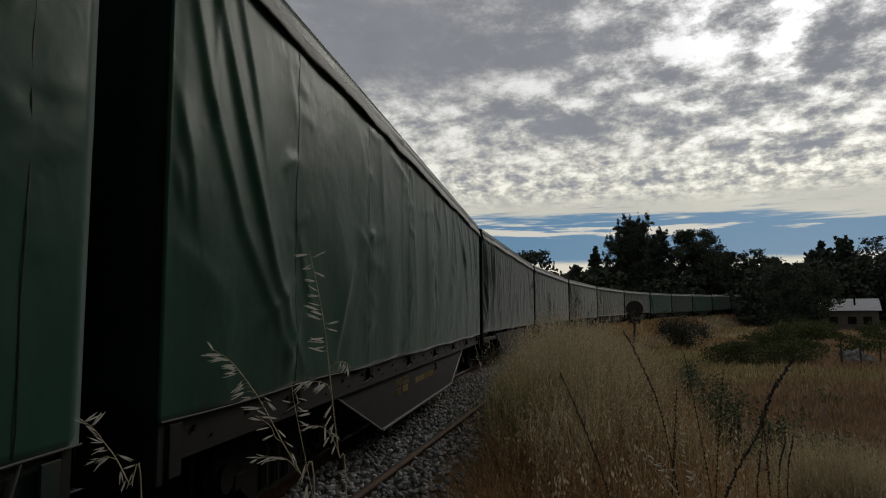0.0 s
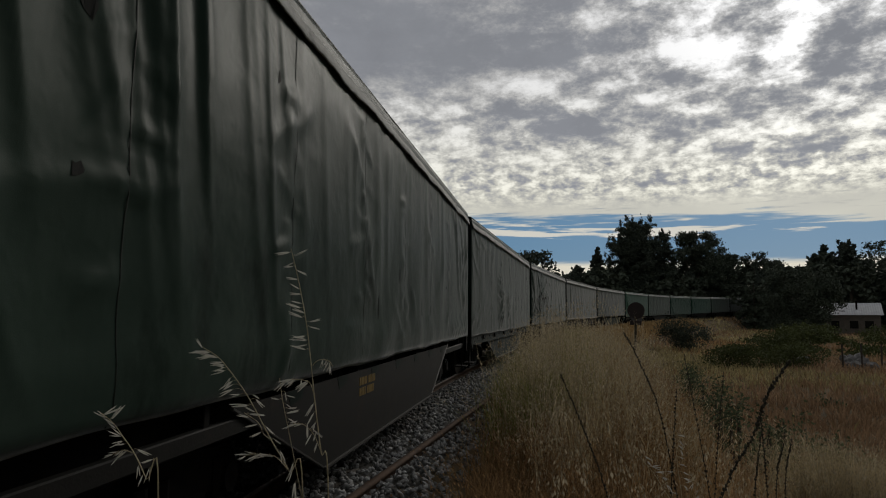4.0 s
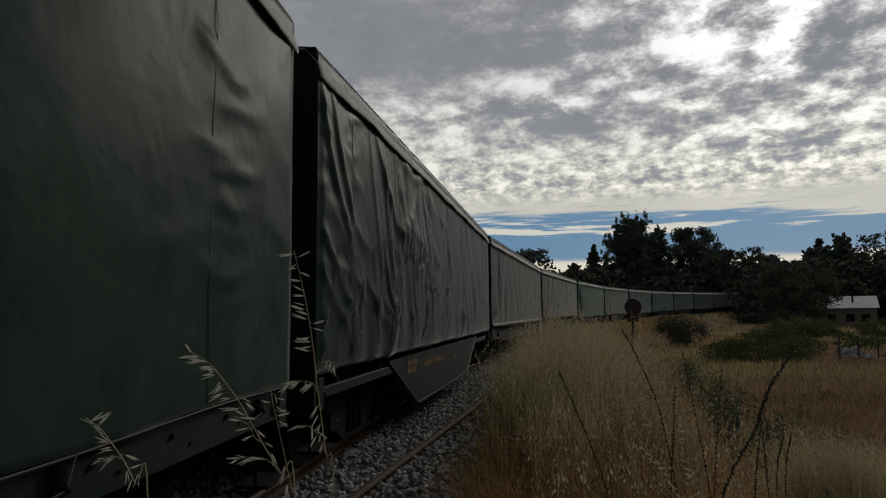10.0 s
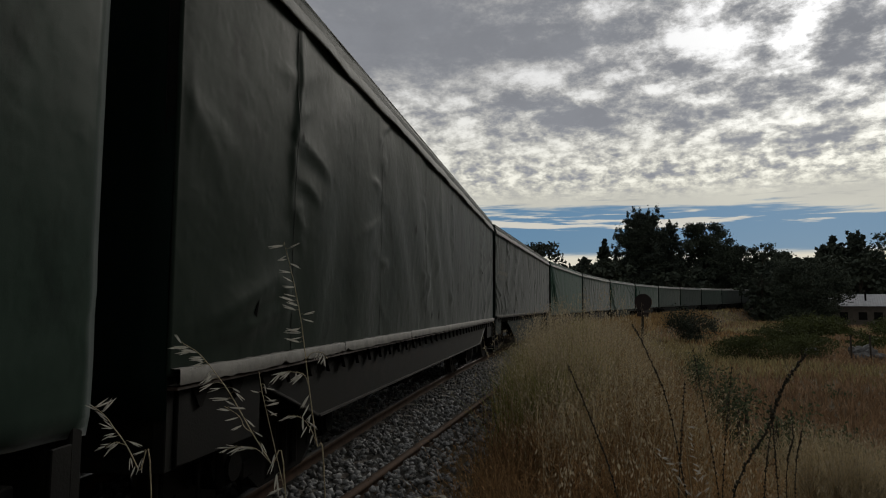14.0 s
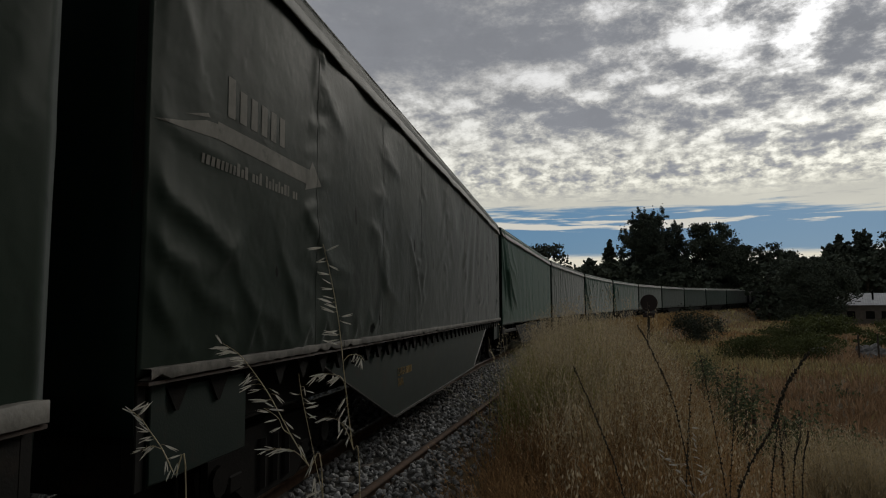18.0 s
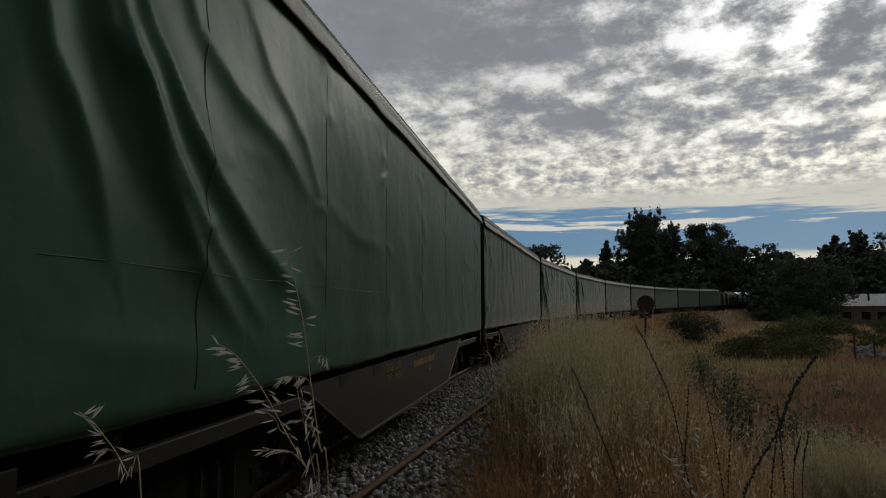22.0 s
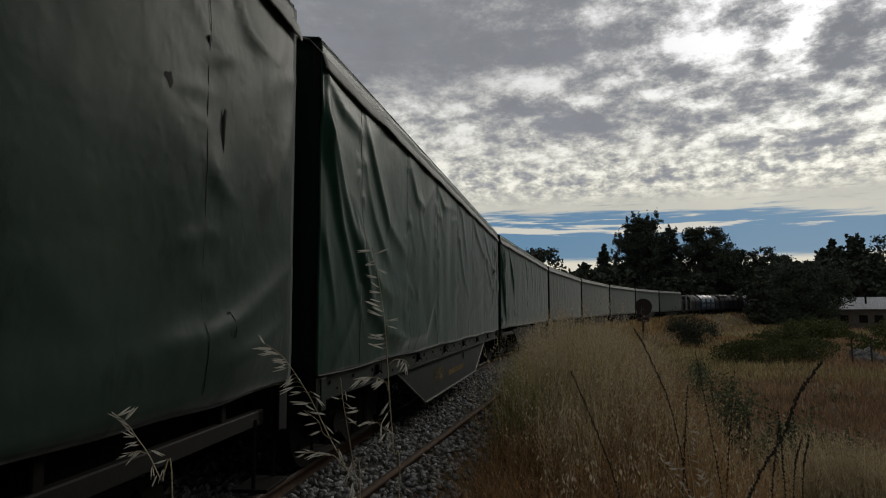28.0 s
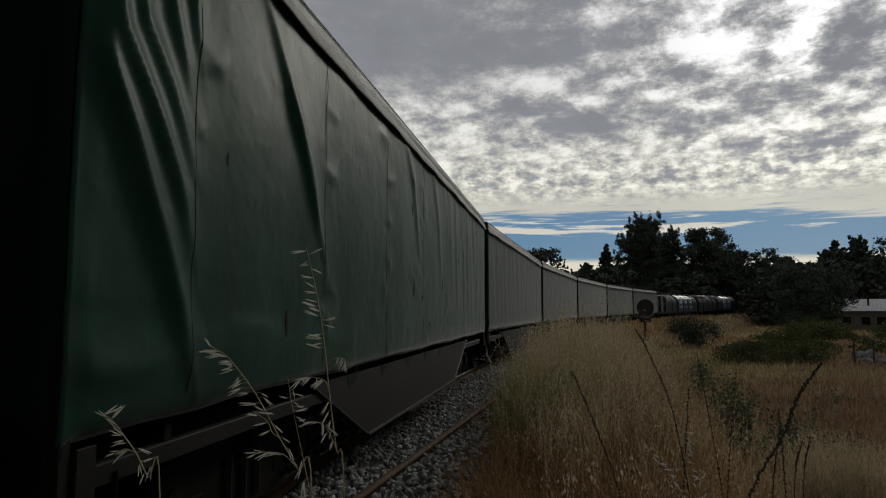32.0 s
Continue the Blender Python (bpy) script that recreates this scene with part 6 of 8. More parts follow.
def tail_wagon(length, style_of_units):
    """A low wagon loaded with rounded units: glazed faces over white bumpers, or an open pale frame."""
    base = new("loaded_flat_wagon")
    h = length / 2
    bm = bmesh.new()
    box(bm, -h, h, -1.4, 1.4, 0.85, 1.15, 0.02)
    part("underframe", bm, M_STEEL, base)
    n = 4
    for k, look_of in enumerate(style_of_units):
        a = -h + 0.3 + (length - 0.6) * k / n
        b = a + (length - 0.6) / n - 0.45
        if look_of == "frame":
            for x in (a, b):
                for y in (-1.35, 1.35):
                    bm = bmesh.new()
                    box(bm, x - 0.10, x + 0.10, y - 0.08, y + 0.08, 1.15, 3.25, 0.01)
                    part("post", bm, M_RIM, base, "pale steel post")
            for y in (-1.35, 1.35):
                for z in (2.1, 3.25):
                    bm = bmesh.new()
                    box(bm, a - 0.1, b + 0.1, y - 0.06, y + 0.06, z, z + 0.16, 0.01)
                    part("top_rail", bm, M_RIM if z > 3 else M_TANK, base)
            bm = bmesh.new()
            box(bm, a + 0.2, b - 0.2, -1.1, 1.1, 1.15, 2.7, 0.12)
            part("load", bm, M_TANK, base)
            continue
        body = {"dark": M_TANK, "blue": M_CAB, "pale": M_TANK}[look_of]
        bm = bmesh.new()
        prof = [(-1.4, 1.15), (-1.42, 2.3)] + [(-1.42 * math.cos(q), 2.3 + 1.25 * math.sin(q)) for q in np.linspace(0.2, math.pi - 0.2, 9)] + [(1.42, 2.3), (1.4, 1.15)]
        va = [bm.verts.new((a, y, z)) for y, z in prof]
        vb = [bm.verts.new((b, y, z)) for y, z in prof]
        bm.faces.new(va), bm.faces.new(vb[::-1])
        for q in range(len(prof)):
            bm.faces.new((va[q], vb[q], vb[(q + 1) % len(prof)], va[(q + 1) % len(prof)]))
        bmesh.ops.recalc_face_normals(bm, faces=bm.faces)
        hood = part("hood", bm, body, base)
        if look_of == "blue":
            for z0, z1, x0, x1, ma, nm in ((2.25, 3.05, a + 0.35, b - 0.75, M_SILVER, "window"), (1.55, 1.85, a + 0.25, a + 0.95, M_RIM, "bumper"), (1.55, 1.85, a + 1.25, b - 0.6, M_RIM, "bumper")):
                bm = bmesh.new()
                box(bm, x0, x1, -1.50, -1.38, z0, z1, 0.05)
                part(nm, bm, ma, hood, "pale glazed face" if nm == "window" else "white bumper")
            bm = bmesh.new()
            box(bm, a - 0.05, a, -1.0, 1.0, 2.2, 3.0, 0.02)
            part("window", bm, M_SILVER, hood, "pale glazed face")
        bm = bmesh.new()
        if look_of == "pale":
            box(bm, a + 0.1, b - 0.1, -1.15, 1.0, 3.15, 3.62, 0.16)
        else:
            box(bm, a + 0.3, b - 0.3, -0.5, 0.5, 3.52, 3.66, 0.03)
        part("hatch", bm, M_RIM if look_of == "pale" else M_STEEL, hood)
    for sx in (-1, 1):
        bm = bmesh.new()
        box(bm, min(sx * h, sx * (h + 0.3)), max(sx * h, sx * (h + 0.3)), -0.13, 0.13, 0.7, 0.95, 0.03)
        part("coupler", bm, M_BOGIE, base)
    add_bogies(base, length)
    return tagged(base, "dark flat wagon loaded with rounded blue and dark units", "freight wagon", "wagons at the tail")


at = GAPS[-1]
for units in (("frame", "frame", "dark", "dark"), ("blue", "blue", "blue", "dark"), ("pale", "pale", "dark", "pale"), ("dark", "blue", "blue", "dark")):
    w = tail_wagon(14.0, units)
    WAGONS.append((w, at + 7.3, 14.0))
    at += 14.6


# ---------- plants ----------
def blades(name, x, y, z, h, material, seed, label, width=0.006, lean=0.35, heads=0.0, category="grass", kind="stuff", husk=None):
    """Many bent blades, each with two pieces; heads: the share that carries a drooping seed head."""
    rs = np.random.RandomState(seed)
    n = len(x)
    az = rs.uniform(0, 6.283, n)
    ln = np.abs(rs.normal(0, lean, n)) * h
    dx, dy = np.cos(az) * ln, np.sin(az) * ln
    wa = rs.uniform(0, 6.283, n)
    w = width * rs.uniform(0.6, 1.4, n)
    wx, wy = np.cos(wa) * w, np.sin(wa) * w
    rows = []
    for t, k in ((0, 1.0), (0.6, 0.8), (1.0, 0.12)):
        cx, cy, cz = x + dx * t ** 1.8, y + dy * t ** 1.8, z + h * t * (1 - 0.12 * t * (ln / h))
        rows.append(np.stack([cx - wx * k, cy - wy * k, cz], 1))
        rows.append(np.stack([cx + wx * k, cy + wy * k, cz], 1))
    V = np.stack(rows, 1).reshape(-1, 3)
    b = np.arange(n) * 6
    F = np.concatenate([np.stack([b + 2 * i, b + 2 * i + 1, b + 2 * i + 3, b + 2 * i + 2], 1) for i in range(2)])
    if heads:
        sel = np.where(rs.rand(n) < heads)[0]
        HV, HF = [], []
        for k in range(5):
            t = 0.66 + 0.36 * k / 4
            cx, cy = x[sel] + dx[sel] * t ** 1.8, y[sel] + dy[sel] * t ** 1.8
            cz = z[sel] + h[sel] * t * (1 - 0.12 * t * (ln / h)[sel])
            a = rs.uniform(0, 6.283, len(sel))
            L = rs.uniform(0.014, 0.032, len(sel))
            ox, oy = np.cos(a) * L, np.sin(a) * L
            px, py = -np.sin(a) * L * 0.22, np.cos(a) * L * 0.22
            q = np.stack([np.stack([cx, cy, cz], 1), np.stack([cx + ox * .5 + px, cy + oy * .5 + py, cz - L * .35], 1),
                          np.stack([cx + ox, cy + oy, cz - L * 0.9], 1), np.stack([cx + ox * .5 - px, cy + oy * .5 - py, cz - L * .35], 1)], 1).reshape(-1, 3)
            c = k * 4 * len(sel) + np.arange(len(sel)) * 4
            HV.append(q)
            HF.append(np.stack([c, c + 1, c + 2, c + 3], 1))
        tagged(pydata("grass_husks", np.concatenate(HV), np.concatenate(HF), husk or M_HUSK), "pale ripe husks hanging in the dry grass", "grass", kind="stuff")
    return tagged(pydata(name, V, F, material), label, category, kind=kind)


def bank_places(n, seed, s0, s1, d0, d1, power=1.7, clump=0.0):
    """Places on the bank beside the track, denser near the front, outside the stony edge."""
    rs = np.random.RandomState(seed)
    s = s0 + (s1 - s0) * rs.rand(n) ** power
    d = d0 + (d1 - d0) * rs.rand(n)
    if clump:
        m = max(8, n // 90)
        c = rs.randint(0, m, n)
        s = (s0 + (s1 - s0) * rs.rand(m) ** power)[c] + rs.normal(0, clump, n)
        d = (d0 + (d1 - d0) * rs.rand(m))[c] + rs.normal(0, clump, n)
    th = np.interp(s, LS, LTH)
    x = np.interp(s, LS, LX) + d * np.cos(th)
    y = np.interp(s, LS, LY) - d * np.sin(th)
    edge = np.where(s > 36, 1.6, 2.45 + 0.26 * (1 - smoothstep(10, 16, s))) + 0.02 * np.minimum(s, 36) - 0.07 * np.maximum(0, s - 15) + 0.22 * np.sin(s * 1.3) * np.sin(s * 0.37 + 1) + 0.15 * rs.randn(n)
    ok = (d > edge) & ((np.hypot(x, y) > 1.9) | (x < -0.2))
    x, y, s, d = x[ok], y[ok], s[ok], d[ok]
    return x, y, ground_z(x, y), s, d


def build_grass():
    rs = np.random.RandomState(8)

    def on_bank(n, seed, s0, s1, d1, power, clump, inset=0.0):
        x, y, z, s, d = bank_places(n, seed, s0, s1, 2.0, d1, power, clump)
        ok = belt(x, y) + inset < 0.25 * rs.randn(len(x))
        return x[ok], y[ok], z[ok], s[ok], d[ok]

    x, y, z, s, d = on_bank(70000, 21, 2.0, 27, 8.0, 1.6, 0)
    keep = rs.rand(len(x)) < (0.25 + 0.75 * smoothstep(4.0, 9.5, y + 0.5 * rs.randn(len(x)))) * (0.35 + 0.65 * smoothstep(3.0, 3.8, d))
    x, y, z, s, d = x[keep], y[keep], z[keep], s[keep], d[keep]
    h = rs.uniform(0.35, 0.85, len(x)) * (0.25 + 0.75 * smoothstep(2.6, 4.6, d))
    blades("dry_grass", x, y, z, h, M_DRY, 1, "tall dry golden wild grass on the bank beside the track", 0.0028, 0.55, 0.55)
    x, y, z, s, d = on_bank(50000, 22, 6, 30, 8.0, 1.2, 0.30, 0.3)
    ok = d > 3.3 + 0.25 * rs.randn(len(d))
    x, y, z = x[ok], y[ok], z[ok]
    h = rs.uniform(0.55, 0.98, len(x))
    blades("bleached_grass", x, y, z, h, M_PALEG, 2, "bleached tall wild oat grass on the crest of the bank", 0.0022, 0.48, 0.8)
    x, y, z, s, d = on_bank(92000, 23, 2.5, 20, 6.5, 1.5, 0.40)
    h = rs.uniform(0.22, 0.68, len(x))
    blades("rust_grass", x, y, z, h, M_RUST, 3, "rust-brown dry grass on the slope of the bank", 0.0034, 0.55, 0.35, husk=M_RUST)
    x, y, z, s, d = on_bank(20000, 24, 7.5, 18, 3.6, 1.1, 0.28)
    h = rs.uniform(0.45, 0.95, len(x))
    blades("green_weeds", x, y, z, h, M_WEED, 4, "yellow-green weeds along the edge of the ballast", 0.005, 0.4, 0.3, "weeds")
    # short near grass at the edge of the field, then the fields beyond
    n = 68000
    t = rs.rand(n) ** 2.0
    yy = 3 + 137 * t
    xx = yy * rs.uniform(0.24, 0.85, n) + rs.uniform(-1, 3, n)
    ss, dd = line_coords(xx, yy)
    ok = (dd > np.where(yy > 28, 1.9, 3.2)) & ((belt(xx, yy) > -0.2) | (yy > 26))
    xx, yy = xx[ok], yy[ok]
    h = rs.uniform(0.15, 0.42, len(xx)) * (0.7 + 0.006 * yy)
    red = np.sin(xx * 0.35 + 1.0 * np.sin(yy * 0.22)) + 0.5 * np.sin(xx * 1.3 + yy) + 0.5 * rs.randn(len(xx)) + 1.2 * smoothstep(0.42, 0.55, xx / yy) - 1.0 * smoothstep(14, 24, yy) > -0.2
    zz = ground_z(xx, yy)
    wd = 0.007 + 0.00042 * yy
    pale = ~red & (np.sin(xx * 0.21 + 2.0) + np.sin(yy * 0.17 + xx * 0.3) + 0.5 * rs.randn(len(xx)) > 0.5)
    olive = ~red & ~pale
    blades("field_grass", xx[red], yy[red], zz[red], h[red], M_FIELD, 5, "reddish-brown dry grass of the field beside the railway", wd[red], 0.6)
    blades("field_grass", xx[olive], yy[olive], zz[olive], h[olive], M_OLIVE, 6, "dull olive grass of the field beside the railway", wd[olive], 0.6)
    blades("field_grass", xx[pale], yy[pale], zz[pale], h[pale], M_RUST, 10, "golden-brown dry grass of the field beside the railway", wd[pale], 0.6)
    # rough grass that hides the foot of the ballast farther on
    x, y, z, s, d = bank_places(9000, 28, 38, 120, 1.7, 5.0, 1.0)
    blades("dry_grass", x, y, z, rs.uniform(0.35, 0.8, len(x)), M_DRY, 9, "rough dry grass along the foot of the ballast", 0.022, 0.4)
    # tall single oats that stand before the wagons at the edge of the ballast
    x, y, z, s, d = bank_places(1700, 27, 7.5, 15, 2.4, 3.5, 1.1, 0.3)
    blades("wild_oat_grass", x, y, z, rs.uniform(0.8, 1.5, len(x)), M_PALEG, 8, "tall ripe wild oats at the edge of the ballast", 0.0018, 0.16, 0.9)
    # loose nodding sprays of single oats along the edge and on the crest
    SV, SF = [], []
    x, y, z, s, d = bank_places(520, 29, 7.0, 16, 2.3, 3.6, 1.0)
    x2, y2, z2, s2, d2 = bank_places(420, 30, 4.0, 13, 3.2, 6.0, 1.0)
    ok = belt(x2, y2) < 0
    x, y, z = np.concatenate([x, x2[ok]]), np.concatenate([y, y2[ok]]), np.concatenate([z, z2[ok]])
    count = 0
    for px, py, pz in zip(x, y, z):
        h = rs.uniform(0.75, 1.45) if py > 7 else rs.uniform(0.6, 0.95)
        a = rs.uniform(0, 6.283)
        lx, ly = 0.14 * h * math.cos(a), 0.14 * h * math.sin(a)
        rows = [(t, 0.0022 * (1 - 0.7 * t)) for t in (0.0, 0.35, 0.7, 1.0)]
        for t, w in rows:
            c = np.array((px + lx * t * t, py + ly * t * t, pz + h * t))
            SV += [c - (w, 0, 0), c + (w, 0, 0)]
        for k in range(3):
            SF.append((count + 2 * k, count + 2 * k + 1, count + 2 * k + 3, count + 2 * k + 2))
        count += 8
        for k in range(rs.randint(9, 19)):
            t = rs.uniform(0.62, 1.0)
            c = np.array((px + lx * t * t, py + ly * t * t, pz + h * t))
            b, out, ln = rs.uniform(0, 6.283), rs.uniform(0.01, 0.055) * (1.25 - t) * 2.2, rs.uniform(0.022, 0.040)
            e = c + (out * math.cos(b), out * math.sin(b), 0.01)
            tip = e + (0.35 * ln * math.cos(b), 0.35 * ln * math.sin(b), -ln)
            q = np.array((0.0060, 0, 0)) if k % 2 else np.array((0.003, 0.005, 0))
            m = (e + tip) / 2
            SV += [e, m + q, tip, m - q]
            SF.append((count, count + 1, count + 2, count + 3))
            count += 4
    tagged(pydata("oat_sprays", np.array(SV), SF, M_HUSK), "nodding pale oat sprays above the dry grass", "grass", kind="stuff")
    # pale tufts at the foot of the bank
    x, y = rs.normal(3.60, 0.24, 5500), rs.normal(6.1, 0.42, 5500)
    ok = belt(x, y) > -0.5
    x, y = x[ok], y[ok]
    blades("bleached_grass", x, y, ground_z(x, y), rs.uniform(0.5, 1.0, len(x)), M_PALEG, 7, "bleached feathery grass at the foot of the bank", 0.0022, 0.35, 0.5)


build_grass()


def leaf_cloud(lobes, per_m2, size, seed, flat=0.0, shell=0.75):
    """Leaf clumps: small bent quads spread through the outer part of ellipsoids (x, y, z, rx, ry, rz)."""
    rs = np.random.RandomState(seed)
    P = []
    for cx, cy, cz, rx, ry, rz in lobes:
        n = max(12, int(per_m2 * (rx * ry + ry * rz + rx * rz) * 4.2))
        u = rs.normal(size=(n, 3))
        u /= np.linalg.norm(u, axis=1)[:, None]
        r = (shell + (1 - shell) * rs.rand(n)) * (1 + 0.28 * rs.randn(n))
        P.append(np.array([cx, cy, cz]) + u * r[:, None] * np.array([rx, ry, rz]))
    P = np.concatenate(P)
    n = len(P)
    a = rs.normal(size=(n, 3))
    a[:, 2] *= 1 - flat
    a /= np.linalg.norm(a, axis=1)[:, None]
    b = np.cross(a, rs.normal(size=(n, 3)))
    b /= np.linalg.norm(b, axis=1)[:, None]
    L = size * rs.uniform(0.5, 1.4, n)[:, None]
    c = np.cross(a, b) * L * 0.15
    q = np.stack([P - a * L * .6, P + b * L * .35 + c, P + a * L * .6, P - b * L * .35 + c], 1).reshape(-1, 3)
    i = np.arange(n) * 4
    return q, np.stack([i, i + 1, i + 2, i + 3], 1)


def trunk_bm(h, r, lean=0.0, limbs=(), seed=0):
    bm = bmesh.new()
    rs = random.Random(seed)
    p = Vector((0, 0, -0.3))
    k = 5
    pts = [p]
    for i in range(1, k + 1):
        pts.append(Vector((lean * h * i / k + rs.uniform(-.03, .03) * h * 0.4, rs.uniform(-.02, .02) * h, h * i / k)))
    for i in range(k):
        cyl(bm, pts[i], pts[i + 1], r * (1 - 0.16 * i), r * (1 - 0.16 * (i + 1)), 8)
    for z0, dx, dy, dz, rr in limbs:
        cyl(bm, (lean * z0, 0, z0), (lean * z0 + dx, dy, z0 + dz), rr, rr * 0.35, 6)
    return bm


def tree(name, x, y, lobes, h, r, material, label, seed, size=0.6, per_m2=3.0, flat=0.0, category="tree", group="", shell=0.75, limbs=None, zbase=None):
    base = new(name)
    z = float(ground_z(np.array([x]), np.array([y]))[0]) if zbase is None else zbase
    base.matrix_basis = pose(x, y, z)
    if limbs is None:
        limbs = [(max(0.4, l[2] * 0.55), l[0] * 0.8, l[1] * 0.8, l[2] * 0.4, r * 0.4) for l in lobes[:8]]
    part("trunk", trunk_bm(h, r, 0, limbs, seed), M_BARK, base)
    v, f = leaf_cloud(lobes, per_m2, size, seed, flat, shell)
    pydata("crown", v, f, material, base)
    return tagged(base, label, category, group)


def pine_lobes(h, w, seed, tiers=9, start=0.25):
    """An uneven cone of many small tufts, with branch tips that stand out."""
    rs = random.Random(seed)
    L = []
    for i in range(tiers * 30):
        t = start + (1 - start) * rs.random() ** 1.15
        q = (t - start) / (1 - start)
        env = w * (1 - 0.88 * q ** 1.6) * (0.78 + 0.22 * math.sin(9.0 * q + seed))
        a = rs.uniform(0, 6.283)
        r = env * math.sqrt(rs.random()) * rs.uniform(0.8, 1.2)
        b = w * rs.uniform(0.08, 0.16) * (1.15 - 0.5 * q)
        L.append((r * math.cos(a), r * math.sin(a), h * t + 0.06 * r, b * 1.3, b * 1.3, b * 0.6))
    for i in range(tiers):
        t = start + (1 - start) * rs.uniform(0.1, 0.9)
        a = rs.uniform(0, 6.283)
        env = w * (1 - 0.8 * ((t - start) / (1 - start)) ** 1.6)
        for q in (0.85, 1.02, 1.18):
            b = w * 0.07
            L.append((env * q * math.cos(a), env * q * math.sin(a), h * t + 0.14 * env * q, b * 1.4, b * 1.4, b * 0.6))
    for k in range(6):
        L.append((rs.uniform(-.04, .04) * w, rs.uniform(-.04, .04) * w, h * (0.95 + 0.014 * k), w * 0.06, w * 0.06, h * 0.016))
    return L


def ragged_lobes(h, w, seed, branches=34, taper=0.62, start=0.2):
    """An old pine: single boughs that end in tufts, with gaps between them and an uneven, broad top."""
    rs = random.Random(seed)
    L = []
    for i in range(branches):
        q = (i + rs.random()) / branches
        t = start + (1 - start) * q ** 0.9
        env = w * (1 - taper * q ** 1.5) * rs.uniform(0.62, 1.12)
        a = i * 2.4 + rs.uniform(-0.5, 0.5)
        rise = rs.uniform(0.02, 0.16) + 0.25 * q
        for k in range(7):
            r = env * (0.16 + 0.84 * k / 6)
            b = w * rs.uniform(0.060, 0.105) * (1.2 - 0.4 * k / 6)
            L.append((r * math.cos(a) + rs.gauss(0, 0.05 * w), r * math.sin(a) + rs.gauss(0, 0.05 * w), h * t - 0.05 * h + rise * r + rs.gauss(0, 0.012 * h), b * 1.35, b * 1.35, b * 0.75))
        for k in range(3):
            r = env * rs.uniform(0.8, 1.08)
            b = w * rs.uniform(0.025, 0.045)
            L.append((r * math.cos(a) + rs.gauss(0, 0.04 * w), r * math.sin(a) + rs.gauss(0, 0.04 * w), h * t - 0.02 * h + rise * r + rs.uniform(0, 0.03) * h, b, b, b * 2.6))
    for k in range(branches * 2):
        t = start + (0.80 - start) * rs.random()
        a, r = rs.uniform(0, 6.283), w * 0.5 * math.sqrt(rs.random())
        L.append((r * math.cos(a), r * math.sin(a), h * t, w * 0.12, w * 0.12, w * 0.10))
    return L


def round_lobes(h, w, seed, n=16, low=0.25):
    """A rounded but uneven crown of many tufts."""
    rs = random.Random(seed)
    L = []
    for k in range(n * 4):
        a, t = rs.uniform(0, 6.283), rs.uniform(low, 0.95)
        rad = w * math.sqrt(max(0.04, 1 - ((t - 0.48) / 0.56) ** 2)) * math.sqrt(rs.random()) * rs.uniform(0.85, 1.08)
        q = w * rs.uniform(0.12, 0.26)
        L.append((rad * math.cos(a), rad * math.sin(a), h * t, q, q, q * 0.7))
    return L


